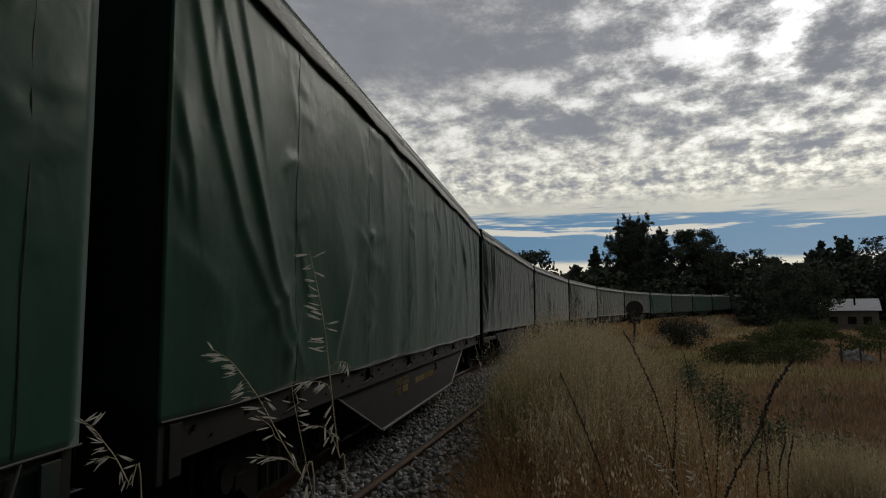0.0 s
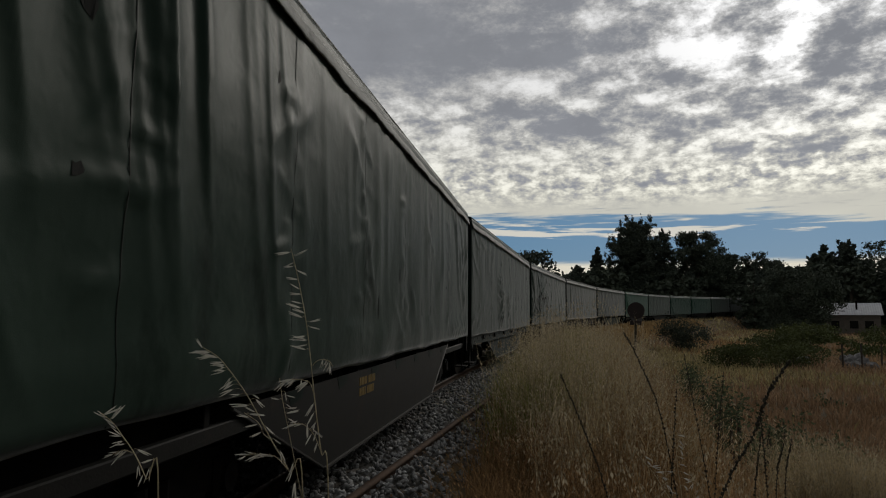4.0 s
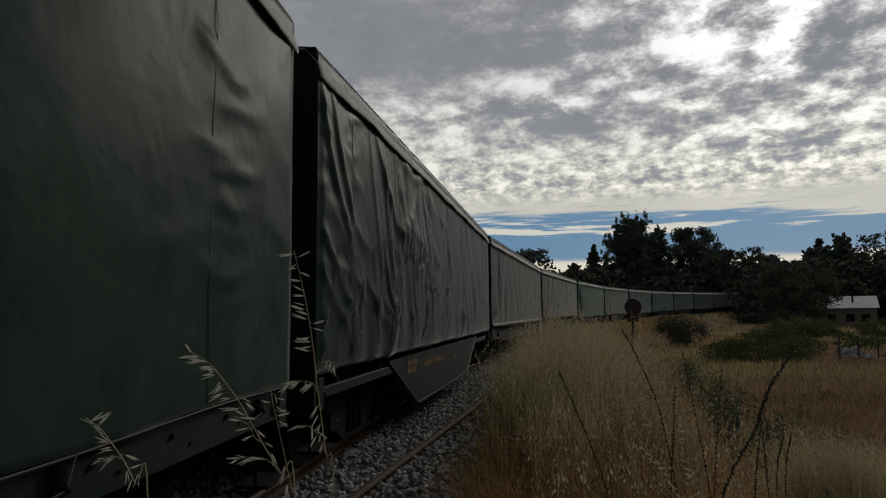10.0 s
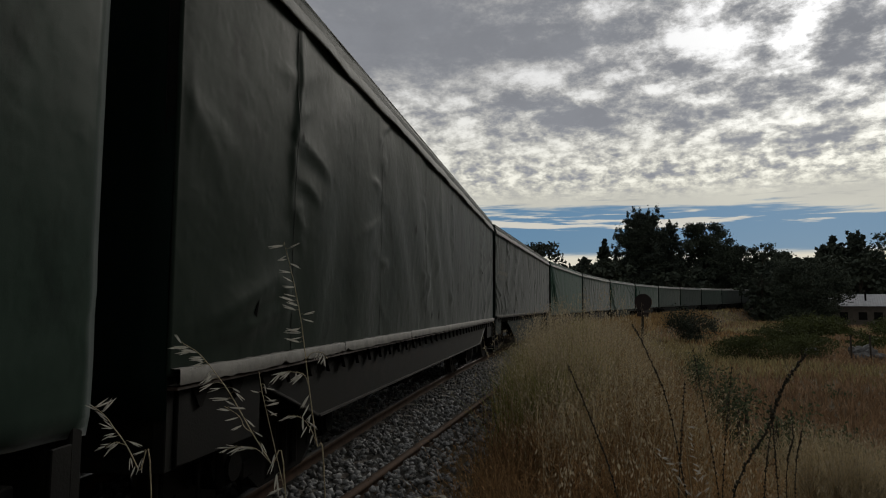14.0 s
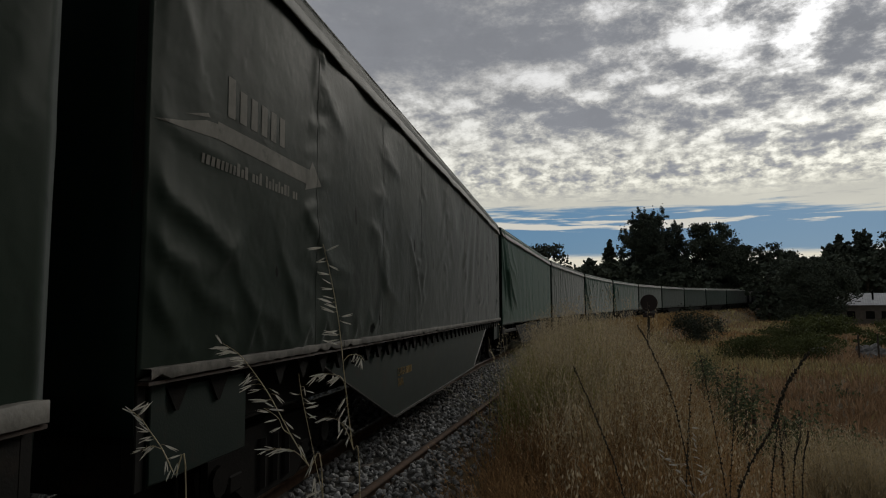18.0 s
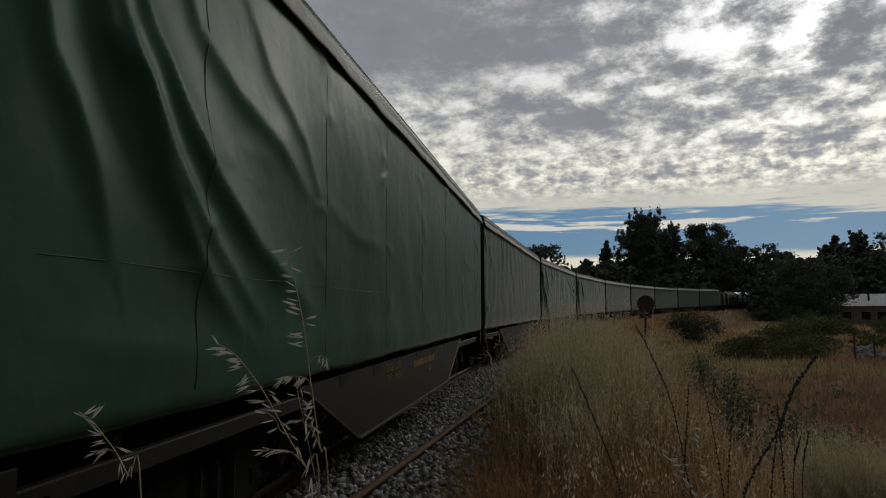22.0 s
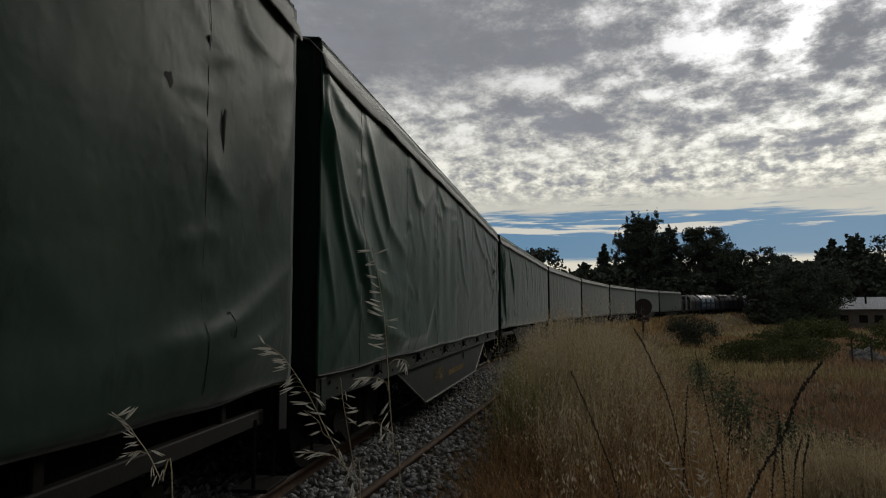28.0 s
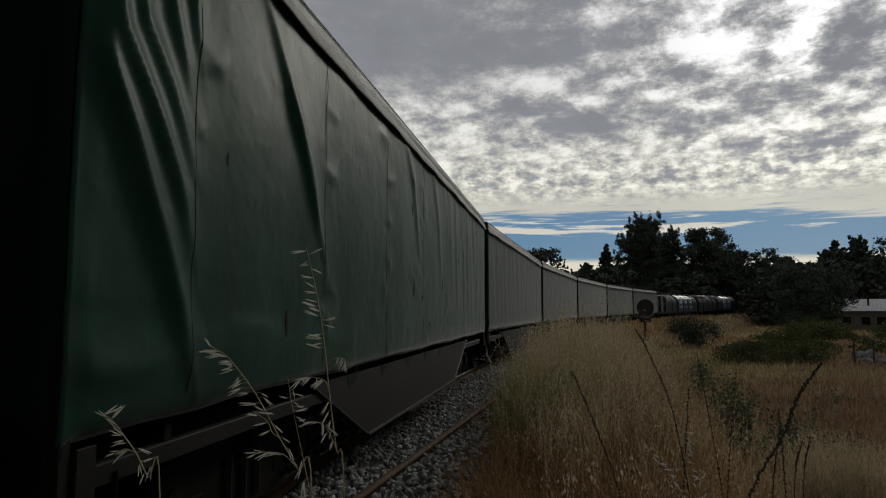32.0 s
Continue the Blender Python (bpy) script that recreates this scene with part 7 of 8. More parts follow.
def build_woods():
    # the tall ragged pine and its neighbours behind the train
    tree("pine_tree", 48.5, 170, ragged_lobes(26.8, 11.8, 3, 60, 0.72, 0.10), 24, 0.55, M_PINE, "tall ragged dark pine tree behind the train", 3, 0.40, 10.0, 0.3, zbase=-1, shell=0.2)
    tree("pine_tree", 56.0, 172, ragged_lobes(25.5, 4.8, 14, 34, 0.85, 0.25), 24, 0.45, M_PINE, "slender dark pine tree beside a taller one", 14, 0.40, 10.0, 0.3, zbase=-1, shell=0.2)
    tree("broad_tree", 61.5, 166, round_lobes(24.5, 7.6, 5, 40, 0.1), 20, 0.5, M_LEAF, "broad dark rounded tree behind the train", 5, 0.42, 8.8, zbase=-1, shell=0.35)
    tree("broad_tree", 71.0, 170, round_lobes(19.5, 4.5, 6, 20), 16, 0.4, M_LEAF, "dark rounded tree at the edge of the wood", 6, 0.42, 8.8, zbase=-1, shell=0.35)
    tree("broad_tree", 76.0, 166, round_lobes(19.5, 4.5, 7, 20), 16, 0.4, M_LEAF, "dark rounded tree at the edge of the wood", 7, 0.42, 8.8, zbase=-1, shell=0.35)
    tree("stone_pine", 25.0, 200, [(random.Random(k).uniform(-5, 5), random.Random(k + 9).uniform(-4, 4), 19.5 + random.Random(k + 5).uniform(-1.5, 2.2), 2.2, 2.2, 1.1) for k in range(16)]
         + [(6 + k * 1.3, 0, 18 - k * 1.8, 1.8, 1.8, 1.2) for k in range(5)], 19, 0.4, M_PINE, "umbrella-shaped dark pine tree in the distance", 11, 0.9, 1.4, zbase=-1)
    tree("conifer", 43.0, 190, ragged_lobes(22.0, 4.2, 21, 40, 0.94, 0.1), 21, 0.3, M_PINE, "pointed dark conifer in the wood", 21, 0.8, 4.5, 0.3, zbase=-1, shell=0.2)
    tree("conifer", 84.0, 150, ragged_lobes(19.0, 4.4, 22, 40, 0.93, 0.1), 18, 0.3, M_PINE, "pointed dark conifer at the edge of the wood", 22, 0.7, 5.0, 0.3, zbase=-1, shell=0.2)
    tree("conifer", 88.8, 150, ragged_lobes(20.0, 5.6, 23, 44, 0.85, 0.1), 19, 0.3, M_PINE, "broad pointed dark conifer in the wood", 23, 0.8, 4.5, 0.3, zbase=-1, shell=0.2)
    tree("airy_tree", 88.0, 140, round_lobes(20.0, 3.4, 24, 14, 0.5), 18, 0.25, M_LEAF, "tall airy tree with loose dark tufts", 24, 0.5, 3.5, zbase=-1)
    tree("airy_tree", 93.0, 141, round_lobes(20.5, 3.2, 25, 14, 0.45), 18, 0.25, M_LEAF, "tall airy tree with loose dark tufts", 25, 0.5, 3.5, zbase=-1)
    # trees that fill the edge of the wood
    for k, (x, y, h, w) in enumerate(((40.5, 186, 17, 6), (45, 176, 17, 6), (52, 178, 22, 7), (57.5, 178, 23, 7), (66, 172, 20, 7), (69, 166, 17, 7), (73.5, 172, 18.5, 7), (79, 168, 18, 6.5), (83, 165, 16, 6.5), (36, 196, 15, 6))):
        tree("broad_tree", x, y, round_lobes(h, w, 130 + k, 24, 0.03), h * 0.8, 0.35, M_LEAF, "dark leafy tree at the edge of the wood", 130 + k, 0.50, 5.6, zbase=-1, shell=0.35, group="trees of the wood")
    # large dark tree in front of the tail of the train
    tree("broad_tree", 49.5, 95, round_lobes(9.6, 5.4, 31, 34, 0.08), 6, 0.35, M_LEAF, "low wide dark tree in front of the line", 31, 0.24, 19.0, shell=0.3)
    # the rest of the wood, one tree beside another
    rs = random.Random(77)
    kinds = [("broad_tree", round_lobes(15.5, 5.5, 41, 22, 0.05), M_LEAF), ("pine_tree", pine_lobes(16.0, 4.6, 42, 10, 0.12), M_PINE),
             ("broad_tree", round_lobes(14.0, 6.0, 43, 22, 0.02), M_LEAF)]
    protos = []
    for k, (nm, lb, ma) in enumerate(kinds):
        protos.append(tree(nm, 30 + 9 * k, 204 + 3 * k, lb, 13, 0.3, ma, "dark tree of the wood behind the railway", 50 + k, 0.95, 1.3, zbase=-1, shell=0.3, group="trees of the wood"))
    for k in range(110):
        az = radians(8.0 + 32.0 * (k + rs.random()) / 110)
        r = rs.uniform(182, 215) if k % 2 else rs.uniform(165, 180)
        if az > radians(24):
            r *= 0.86
        x, y = r * math.sin(az), r * math.cos(az)
        s, d = line_coords(np.array([x]), np.array([y]))
        if abs(d[0]) < 7:
            continue
        ob = copy_thing(protos[k % 3], pose(x, y, -1, 0, 0, rs.uniform(0, 360)))
        sc = rs.uniform(0.70, 0.98)
        ob.scale = (sc * 1.1, sc * 1.1, sc)


build_woods()


def close_the_place():
    """Tall unseen trees, shaped as in the wood ahead, added all round beside and behind the camera to block sky light
    from the wagons.
    """
    rs = random.Random(5)
    proto = None
    # added light blockers, all outside the view
    for k in range(26):
        az = radians(54 + 8.6 * k + rs.uniform(-2, 2))
        r = rs.uniform(33, 41) if k < 12 else rs.uniform(38, 52)
        x, y = r * math.sin(az), r * math.cos(az)
        s, d = line_coords(np.array([x]), np.array([y]))
        if abs(d[0]) < 7:
            continue
        if proto is None:
            proto = tree("broad_tree", x, y, round_lobes(21.0, 5.2, 91, 24, 0.06), 17, 0.4, M_LEAF, "unseen tall dark tree added to shade the wagons", 91, 1.2, 1.2, shell=0.3, group="trees beside the line")
            continue
        ob = copy_thing(proto, pose(x, y, float(ground_z(np.array([x]), np.array([y]))[0]), 0, 0, rs.uniform(0, 360)))
        q = rs.uniform(0.95, 1.2) if k < 12 else rs.uniform(0.8, 1.15)
        ob.scale = (q, q, q)


close_the_place()


def bush(x, y, w, h, material, label, seed, size=0.16, per=14.0, n=12, name="bush"):
    rs = random.Random(seed)
    lobes = []
    for k in range(n):
        a = rs.uniform(0, 6.283)
        q = w * rs.uniform(0.1, 0.62)
        lobes.append((q * math.cos(a), q * math.sin(a), h * rs.uniform(0.02, 0.66), w * rs.uniform(0.25, 0.4), w * rs.uniform(0.25, 0.4), h * rs.uniform(0.2, 0.32)))
    tree(name, x, y, lobes, h * 0.6, 0.05, material, label, seed, size, per, category="bush", shell=0.4, limbs=())


def build_bushes():
    bush(19.8, 56, 2.6, 3.4, M_LEAF, "dark rounded bush in dry grass near the track", 61, 0.11, 42, 20)
    bush(14.3, 33, 2.3, 1.55, M_BUSH, "low spreading green bush in the field", 62, 0.075, 60, 20)
    bush(17.3, 34, 2.2, 1.35, M_BUSH, "low spreading green bush in the field", 63, 0.075, 60, 20)
    bush(22.5, 46, 2.6, 2.5, M_BUSH, "low spreading green bush in the field", 64, 0.09, 45, 20)
    bush(36, 70, 3.6, 2.5, M_BUSH, "dull green bush below the house", 65, 0.18, 20)
    bush(43, 78, 4.2, 2.3, M_BUSH, "dull green bush below the house", 66, 0.18, 20)
    bush(48, 75, 4.0, 2.1, M_BUSH, "dull green bush below the house", 67, 0.18, 20)
    bush(31, 58, 3.0, 2.4, M_BUSH, "dull green bush at the edge of the field", 68, 0.25, 10)
    rs = random.Random(31)
    for k in range(16):
        az, dist = radians(23 + 12.5 * (k + rs.random()) / 16), rs.uniform(46, 88)
        w = rs.uniform(1.6, 2.7)
        bush(dist * math.sin(az), dist * math.cos(az), w, w * rs.uniform(0.4, 0.62), M_BUSH, "dull green bush in the overgrown field", 200 + k, 0.17, 15)
    bush(9.8, 17.5, 0.55, 0.45, M_SAGE, "small grey-green shrub in the brown field", 69, 0.06, 60)
    for k, (x, y, w, h) in enumerate(((5.5, 15.5, 0.6, 1.2), (6.2, 16.5, 0.65, 1.1), (4.1, 10.4, 0.5, 1.25), (4.6, 10.8, 0.5, 1.3), (5.0, 10.2, 0.45, 1.2), (3.9, 9.4, 0.35, 1.1), (4.3, 9.2, 0.45, 0.95), (4.5, 8.8, 0.42, 0.95), (4.75, 8.4, 0.4, 0.9), (4.55, 9.7, 0.5, 1.1), (5.0, 9.0, 0.42, 0.9), (4.0, 10.0, 0.5, 1.3), (7.6, 21.0, 0.8, 1.0), (8.6, 24, 0.9, 1.0))):
        bush(x, y, w, h, M_SAGE, "grey-green leafy weed in dry grass", 70 + k, 0.05, 90, 9, "leafy_weed")


build_bushes()


# ---------- signal, house, rubble ----------
def build_signal():
    x, y = 5.53, 20.0
    z = float(ground_z(np.array([x]), np.array([y]))[0])
    base = new("disc_signal")
    base.matrix_basis = pose(x, y, z, 0, 2.5, -15)
    top = 1.80 - z
    bm = bmesh.new()
    cyl(bm, (0, 0, -0.3), (0, 0, top - 0.25), 0.045, 0.04, 10)
    part("post", bm, M_STALK, base)
    bm = bmesh.new()
    cyl(bm, (0, -0.02, top), (0, 0.01, top), 0.245, n=28)
    cyl(bm, (0, 0.01, top), (0, 0.05, top), 0.06, n=12)
    part("disc", bm, M_SIGNAL, base, "dark red round plate")
    bm = bmesh.new()
    box(bm, -0.16, 0.16, -0.09, 0.09, top - 0.42, top - 0.29, 0.015)
    part("lamp_box", bm, M_SIGNAL, base)
    tagged(base, "dark round disc signal on a thin post in the grass", "railway signal")


build_signal()


def build_house():
    base = new("house")
    base.matrix_basis = pose(59.7, 100, float(ground_z(np.array([59.7]), np.array([100.0]))[0]), 0, 0, -27) @ Matrix.Diagonal((1.2, 1, 1, 1))
    bm = bmesh.new()
    box(bm, -3.0, 3.0, 0.5, 5.5, -0.5, 3.0)
    part("wall", bm, M_WALL, base)
    bm = bmesh.new()
    n = 26
    for k in range(n):
        a, b = -3.3 + 6.6 * k / n, -3.3 + 6.6 * (k + 1) / n
        mm = (a + b) / 2
        z0, z1 = 2.95, 4.75
        vs = [bm.verts.new(c) for c in ((a, 0, z0), (mm, 0, z0 + 0.04), (mm, 3.0, z1 + 0.04), (a, 3.0, z1))]
        bm.faces.new(vs)
        vs = [bm.verts.new(c) for c in ((mm, 0, z0 + 0.04), (b, 0, z0), (b, 3.0, z1), (mm, 3.0, z1 + 0.04))]
        bm.faces.new(vs)
    box(bm, -3.3, 3.3, 3.0, 3.1, 4.6, 4.74)
    box(bm, -3.3, 3.3, 3.1, 6.0, 3.2, 3.3)
    part("roof", bm, M_ROOF, base, "pale corrugated sheet roof")
    bm = bmesh.new()
    cyl(bm, (0.6, 1.4, 3.6), (0.6, 1.4, 5.0), 0.11, n=10)
    cyl(bm, (0.6, 1.4, 5.0), (0.6, 1.4, 5.12), 0.2, 0.05, 10)
    part("chimney", bm, M_BOGIE, base)
    bm = bmesh.new()
    box(bm, -1.3, -0.7, 0.9, 1.4, 3.45, 3.62)
    part("roof_patch", bm, M_WALL, base)
    for wx in (-1.8, 0.2, 1.8):
        bm = bmesh.new()
        box(bm, wx - 0.45, wx + 0.45, 0.42, 0.5, 1.0, 2.1)
        part("window", bm, M_STEEL, base)
    tagged(base, "small house with a pale metal roof among trees", "house")


build_house()


def build_rubble():
    rs = random.Random(12)
    for k in range(26):
        x, y = 22.5 + rs.gauss(0, 1.6), 38.5 + rs.gauss(0, 1.8)
        z = float(ground_z(np.array([x]), np.array([y]))[0])
        bm = bmesh.new()
        bmesh.ops.create_icosphere(bm, subdivisions=2, radius=rs.uniform(0.16, 0.42))
        for v in bm.verts:
            v.co *= rs.uniform(0.78, 1.15)
            v.co.z *= 0.75
        ob = part("rubble_block", bm, M_RUBBLE)
        ob.matrix_basis = pose(x, y, z + rs.uniform(0.05, 0.35), rs.uniform(0, 360), rs.uniform(0, 40), rs.uniform(0, 360))
        tagged(ob, "pale broken stone on a heap in the field", "stone", "heap of rubble")
    for k in range(7):
        x, y = 19.5 + k * 1.5, 33.5 + 0.9 * k + rs.uniform(-.2, .2)
        z = float(ground_z(np.array([x]), np.array([y]))[0])
        bm = bmesh.new()
        cyl(bm, (0, 0, -0.2), (rs.uniform(-.05, .05), 0, 1.25), 0.05, 0.04, 8)
        ob = part("fence_post", bm, M_BARK)
        ob.location = (x, y, z)
        tagged(ob, "weathered grey wooden fence post in the field", "fence post", "posts of the field fence")


build_rubble()


# ---------- plants close to the camera ----------
def tube(bm, pts, r0, r1, n=6):
    rings = []
    for i, p in enumerate(pts):
        p = Vector(p)
        d = (Vector(pts[min(i + 1, len(pts) - 1)]) - Vector(pts[max(i - 1, 0)])).normalized()
        q = d.to_track_quat("Z", "Y")
        r = r0 + (r1 - r0) * i / (len(pts) - 1)
        rings.append([bm.verts.new(p + q @ Vector((r * math.cos(6.283 * k / n), r * math.sin(6.283 * k / n), 0))) for k in range(n)])
    for a, b in zip(rings, rings[1:]):
        for k in range(n):
            bm.faces.new((a[k], a[(k + 1) % n], b[(k + 1) % n], b[k]))


def spline(pts, n=6):
    """Points along a smooth curve through pts."""
    P = [Vector(p) for p in pts]
    P = [2 * P[0] - P[1]] + P + [2 * P[-1] - P[-2]]
    out = []
    for i in range(1, len(P) - 2):
        for k in range(n):
            t = k / n
            a, b, c, d = P[i - 1:i + 3]
            out.append(0.5 * (2 * b + (c - a) * t + (2 * a - 5 * b + 4 * c - d) * t * t + (3 * b - a - 3 * c + d) * t ** 3))
    return out + [P[-2]]


def husk_mesh(seed):
    """A ripe oat spikelet: two papery glumes, open at the tip."""
    bm = bmesh.new()
    rs = random.Random(seed)
    for side in (-1, 1):
        open_ = side * (0.10 + 0.14 * rs.random())
        rows = []
        for i in range(7):
            t = i / 6
            w = 0.00135 * math.sin(math.pi * min(1, t ** 0.8 * 0.97 + 0.03)) ** 0.9
            x = 0.026 * t
            y = open_ * 0.026 * t
            rows.append([bm.verts.new((x, y + side * 0.0012, -w)), bm.verts.new((x, y + side * (0.0012 + w * 0.6), 0)), bm.verts.new((x, y + side * 0.0012, w))])
        for a, b in zip(rows, rows[1:]):
            for k in range(2):
                bm.faces.new((a[k], a[k + 1], b[k + 1], b[k]))
    me = bpy.data.meshes.new("spikelet")
    bm.to_mesh(me)
    bm.free()
    me.materials.append(M_OAT)
    return me


HUSKS = [husk_mesh(k) for k in range(4)]


def oat_plant(origin, stems, heads, seed):
    """stems: polylines in the world; heads: (stem, from, to, count, reach, direction, least and most droop, size)."""
    rs = random.Random(seed)
    base = new("wild_oat")
    o = Vector(origin)
    base.matrix_basis = Matrix.Translation(o)
    lines = []
    for k, pts in enumerate(stems):
        sp = [p - o for p in spline(pts, 6)]
        lines.append(sp)
        bm = bmesh.new()
        tube(bm, sp, 0.0012 if k == 0 else 0.0006, 0.0004)
        part("stem", bm, M_STEM, base)
    for li, a, b, count, reach, way, lo, hi, size in heads:
        sp = lines[li]
        for k in range(count):
            t = a + (b - a) * (k + rs.uniform(-.3, .3)) / max(1, count - 1)
            t = min(max(t, 0), 1)
            p = sp[int(t * (len(sp) - 1))]
            L = reach * rs.uniform(0.3, 1.15)
            side = way if rs.random() < 0.88 else -way
            q = p + Vector((side * L, rs.uniform(-.4, .4) * L, 0.1 * L))
            bm = bmesh.new()
            tube(bm, [p, p * .5 + q * .5 + Vector((0, 0, 0.002)), q], 0.0003, 0.0002, 4)
            part("pedicel", bm, M_STEM, base)
            ob = link("spikelet", HUSKS[rs.randrange(4)], None, base)
            sc = 0.88 * size * rs.uniform(0.6, 1.15)
            tilt = rs.uniform(lo, hi) + rs.gauss(6, 14)
            ob.matrix_basis = Matrix.Translation(q) @ Euler((rs.uniform(-0.5, 0.5), radians(tilt), 0 if side > 0 else math.pi)).to_matrix().to_4x4() @ Matrix.Diagonal((sc, sc, sc, 1))
    return tagged(base, "ripe pale wild oat with drooping husks swaying in wind", "wild oat", "wild oats before the lens")


OAT_A = oat_plant((-0.138, 1.0, -0.1), [
    [(-0.13, 1.0, -0.1), (-0.136, 1.0, 0.6), (-0.138, 1.0, 1.285), (-0.149, 1.0, 1.358), (-0.159, 1.0, 1.438), (-0.165, 1.0, 1.495), (-0.170, 1.0, 1.536), (-0.177, 1.0, 1.577), (-0.186, 1.0, 1.619), (-0.194, 1.0, 1.651)],
    [(-0.159, 1.0, 1.438), (-0.166, 1.0, 1.456), (-0.185, 1.0, 1.461), (-0.204, 1.0, 1.459)],
    [(-0.163, 1.0, 1.479), (-0.153, 1.0, 1.488), (-0.139, 1.0, 1.487), (-0.132, 1.0, 1.479)],
    [(-0.149, 1.0, 1.358), (-0.159, 1.0, 1.382), (-0.173, 1.0, 1.396), (-0.187, 1.0, 1.398)]],
    [(0, 0.58, 0.74, 8, 0.006, -1, -35, 5, 0.95), (0, 0.74, 1.0, 10, 0.003, -1, -40, 25, 0.85), (1, 0.35, 1.0, 7, 0.003, -1, 5, 70, 0.9), (2, 0.6, 1.0, 5, 0.003, -1, 40, 75, 0.75),
     (3, 0.4, 1.0, 6, 0.004, -1, 0, 80, 0.85), (0, 0.36, 0.43, 6, 0.004, -1, 60, 100, 0.85)], 1)
OAT_B = oat_plant((-0.208, 1.0, -0.1), [
    [(-0.19, 1.0, -0.1), (-0.20, 1.0, 0.6), (-0.209, 1.0, 1.285), (-0.230, 1.0, 1.330), (-0.257, 1.0, 1.374), (-0.289, 1.0, 1.430), (-0.315, 1.0, 1.466), (-0.336, 1.0, 1.490), (-0.358, 1.0, 1.504)],
    [(-0.209, 1.0, 1.285), (-0.222, 1.0, 1.342), (-0.233, 1.0, 1.390), (-0.242, 1.0, 1.430), (-0.247, 1.0, 1.461)],
    [(-0.230, 1.0, 1.330), (-0.250, 1.0, 1.350), (-0.275, 1.0, 1.354), (-0.293, 1.0, 1.351)],
    [(-0.257, 1.0, 1.374), (-0.268, 1.0, 1.382), (-0.276, 1.0, 1.398), (-0.297, 1.0, 1.412)]],
    [(0, 0.80, 1.0, 8, 0.004, -1, -45, -5, 0.95), (0, 0.60, 0.80, 9, 0.014, -1, -20, 50, 0.95), (0, 0.48, 0.66, 6, 0.008, 1, -10, 60, 0.85), (1, 0.55, 0.85, 8, 0.006, 1, -5, 60, 0.85), (1, 0.0, 0.25, 6, 0.006, -1, 20, 90, 0.9),
     (2, 0.4, 1.0, 6, 0.004, -1, -20, 40, 0.95), (3, 0.4, 1.0, 4, 0.004, -1, -30, 30, 0.9)], 2)
OAT_C = oat_plant((-0.403, 0.95, -0.1), [
    [(-0.38, 0.95, -0.1), (-0.382, 0.95, 0.6), (-0.392, 0.95, 1.298), (-0.409, 0.95, 1.329), (-0.427, 0.95, 1.363), (-0.444, 0.95, 1.386), (-0.458, 0.95, 1.404), (-0.475, 0.95, 1.417)],
    [(-0.427, 0.95, 1.363), (-0.441, 0.95, 1.367), (-0.455, 0.95, 1.362)]],
    [(0, 0.74, 1.0, 6, 0.003, -1, -50, -15, 0.95), (0, 0.60, 0.74, 4, 0.006, -1, -30, 20, 0.9), (1, 0.3, 1.0, 5, 0.003, -1, 0, 60, 0.9), (0, 0.36, 0.50, 4, 0.006, -1, 30, 80, 0.95)], 3)
OAT_D = oat_plant((0.02, 1.0, -0.1), [
    [(0.02, 1.0, -0.1), (-0.01, 1.0, 0.7), (-0.03, 1.0, 1.20), (0.0, 1.0, 1.275), (0.04, 1.0, 1.285)]],
    [(0, 0.75, 1.0, 8, 0.010, 1, -5, 50, 0.8)], 4)


OAT_E = oat_plant((0.42, 1.4, -0.1), [
    [(0.42, 1.4, -0.1), (0.44, 1.4, 0.7), (0.48, 1.4, 1.10), (0.44, 1.4, 1.22), (0.39, 1.4, 1.285)], [(0.47, 1.4, 1.12), (0.52, 1.4, 1.20), (0.50, 1.4, 1.24)]],
    [(0, 0.70, 1.0, 12, 0.012, 1, -5, 60, 0.75), (1, 0.2, 1.0, 8, 0.012, -1, -5, 60, 0.7)], 5)
OAT_F = oat_plant((0.50, 1.45, -0.1), [
    [(0.50, 1.45, -0.1), (0.505, 1.45, 0.7), (0.50, 1.45, 1.12), (0.49, 1.45, 1.25), (0.485, 1.45, 1.32)]], [(0, 0.62, 1.0, 14, 0.010, 1, 0, 70, 0.7)], 6)


STALKS = []


def weed_stalk(pts, r, seed, buds):
    """A dead dark stalk set with dry seed capsules."""
    rs = random.Random(seed)
    base = new("weed_stalk")
    o = Vector(pts[0])
    base.matrix_basis = Matrix.Translation(o)
    sp = [p - o for p in spline(pts, 8)]
    bm = bmesh.new()
    tube(bm, sp, r * 0.62, r * 0.3, 7)
    part("stem", bm, M_STALK, base)
    bm = bmesh.new()
    for k in range(buds):
        t = 0.30 + 0.70 * k / buds
        f = t * (len(sp) - 1)
        i = int(f)
        p = sp[i].lerp(sp[min(i + 1, len(sp) - 1)], f - i)
        for q in range(2):
            a = rs.uniform(0, 6.283)
            s = r * rs.uniform(0.55, 1.3) * (1.15 - 0.4 * t)
            c = p + Vector((math.cos(a), math.sin(a), 0.25)) * (r * 0.9)
            m = Matrix.Translation(c) @ Matrix.Diagonal((s, s, s * 1.35, 1))
            bmesh.ops.create_icosphere(bm, subdivisions=1, radius=1, matrix=m)
    part("seed_head", bm, M_STALK, base)
    STALKS.append((tagged(base, "dead dark weed stalk set with dry seed capsules", "weed", "dead stalks before the lens"), o))


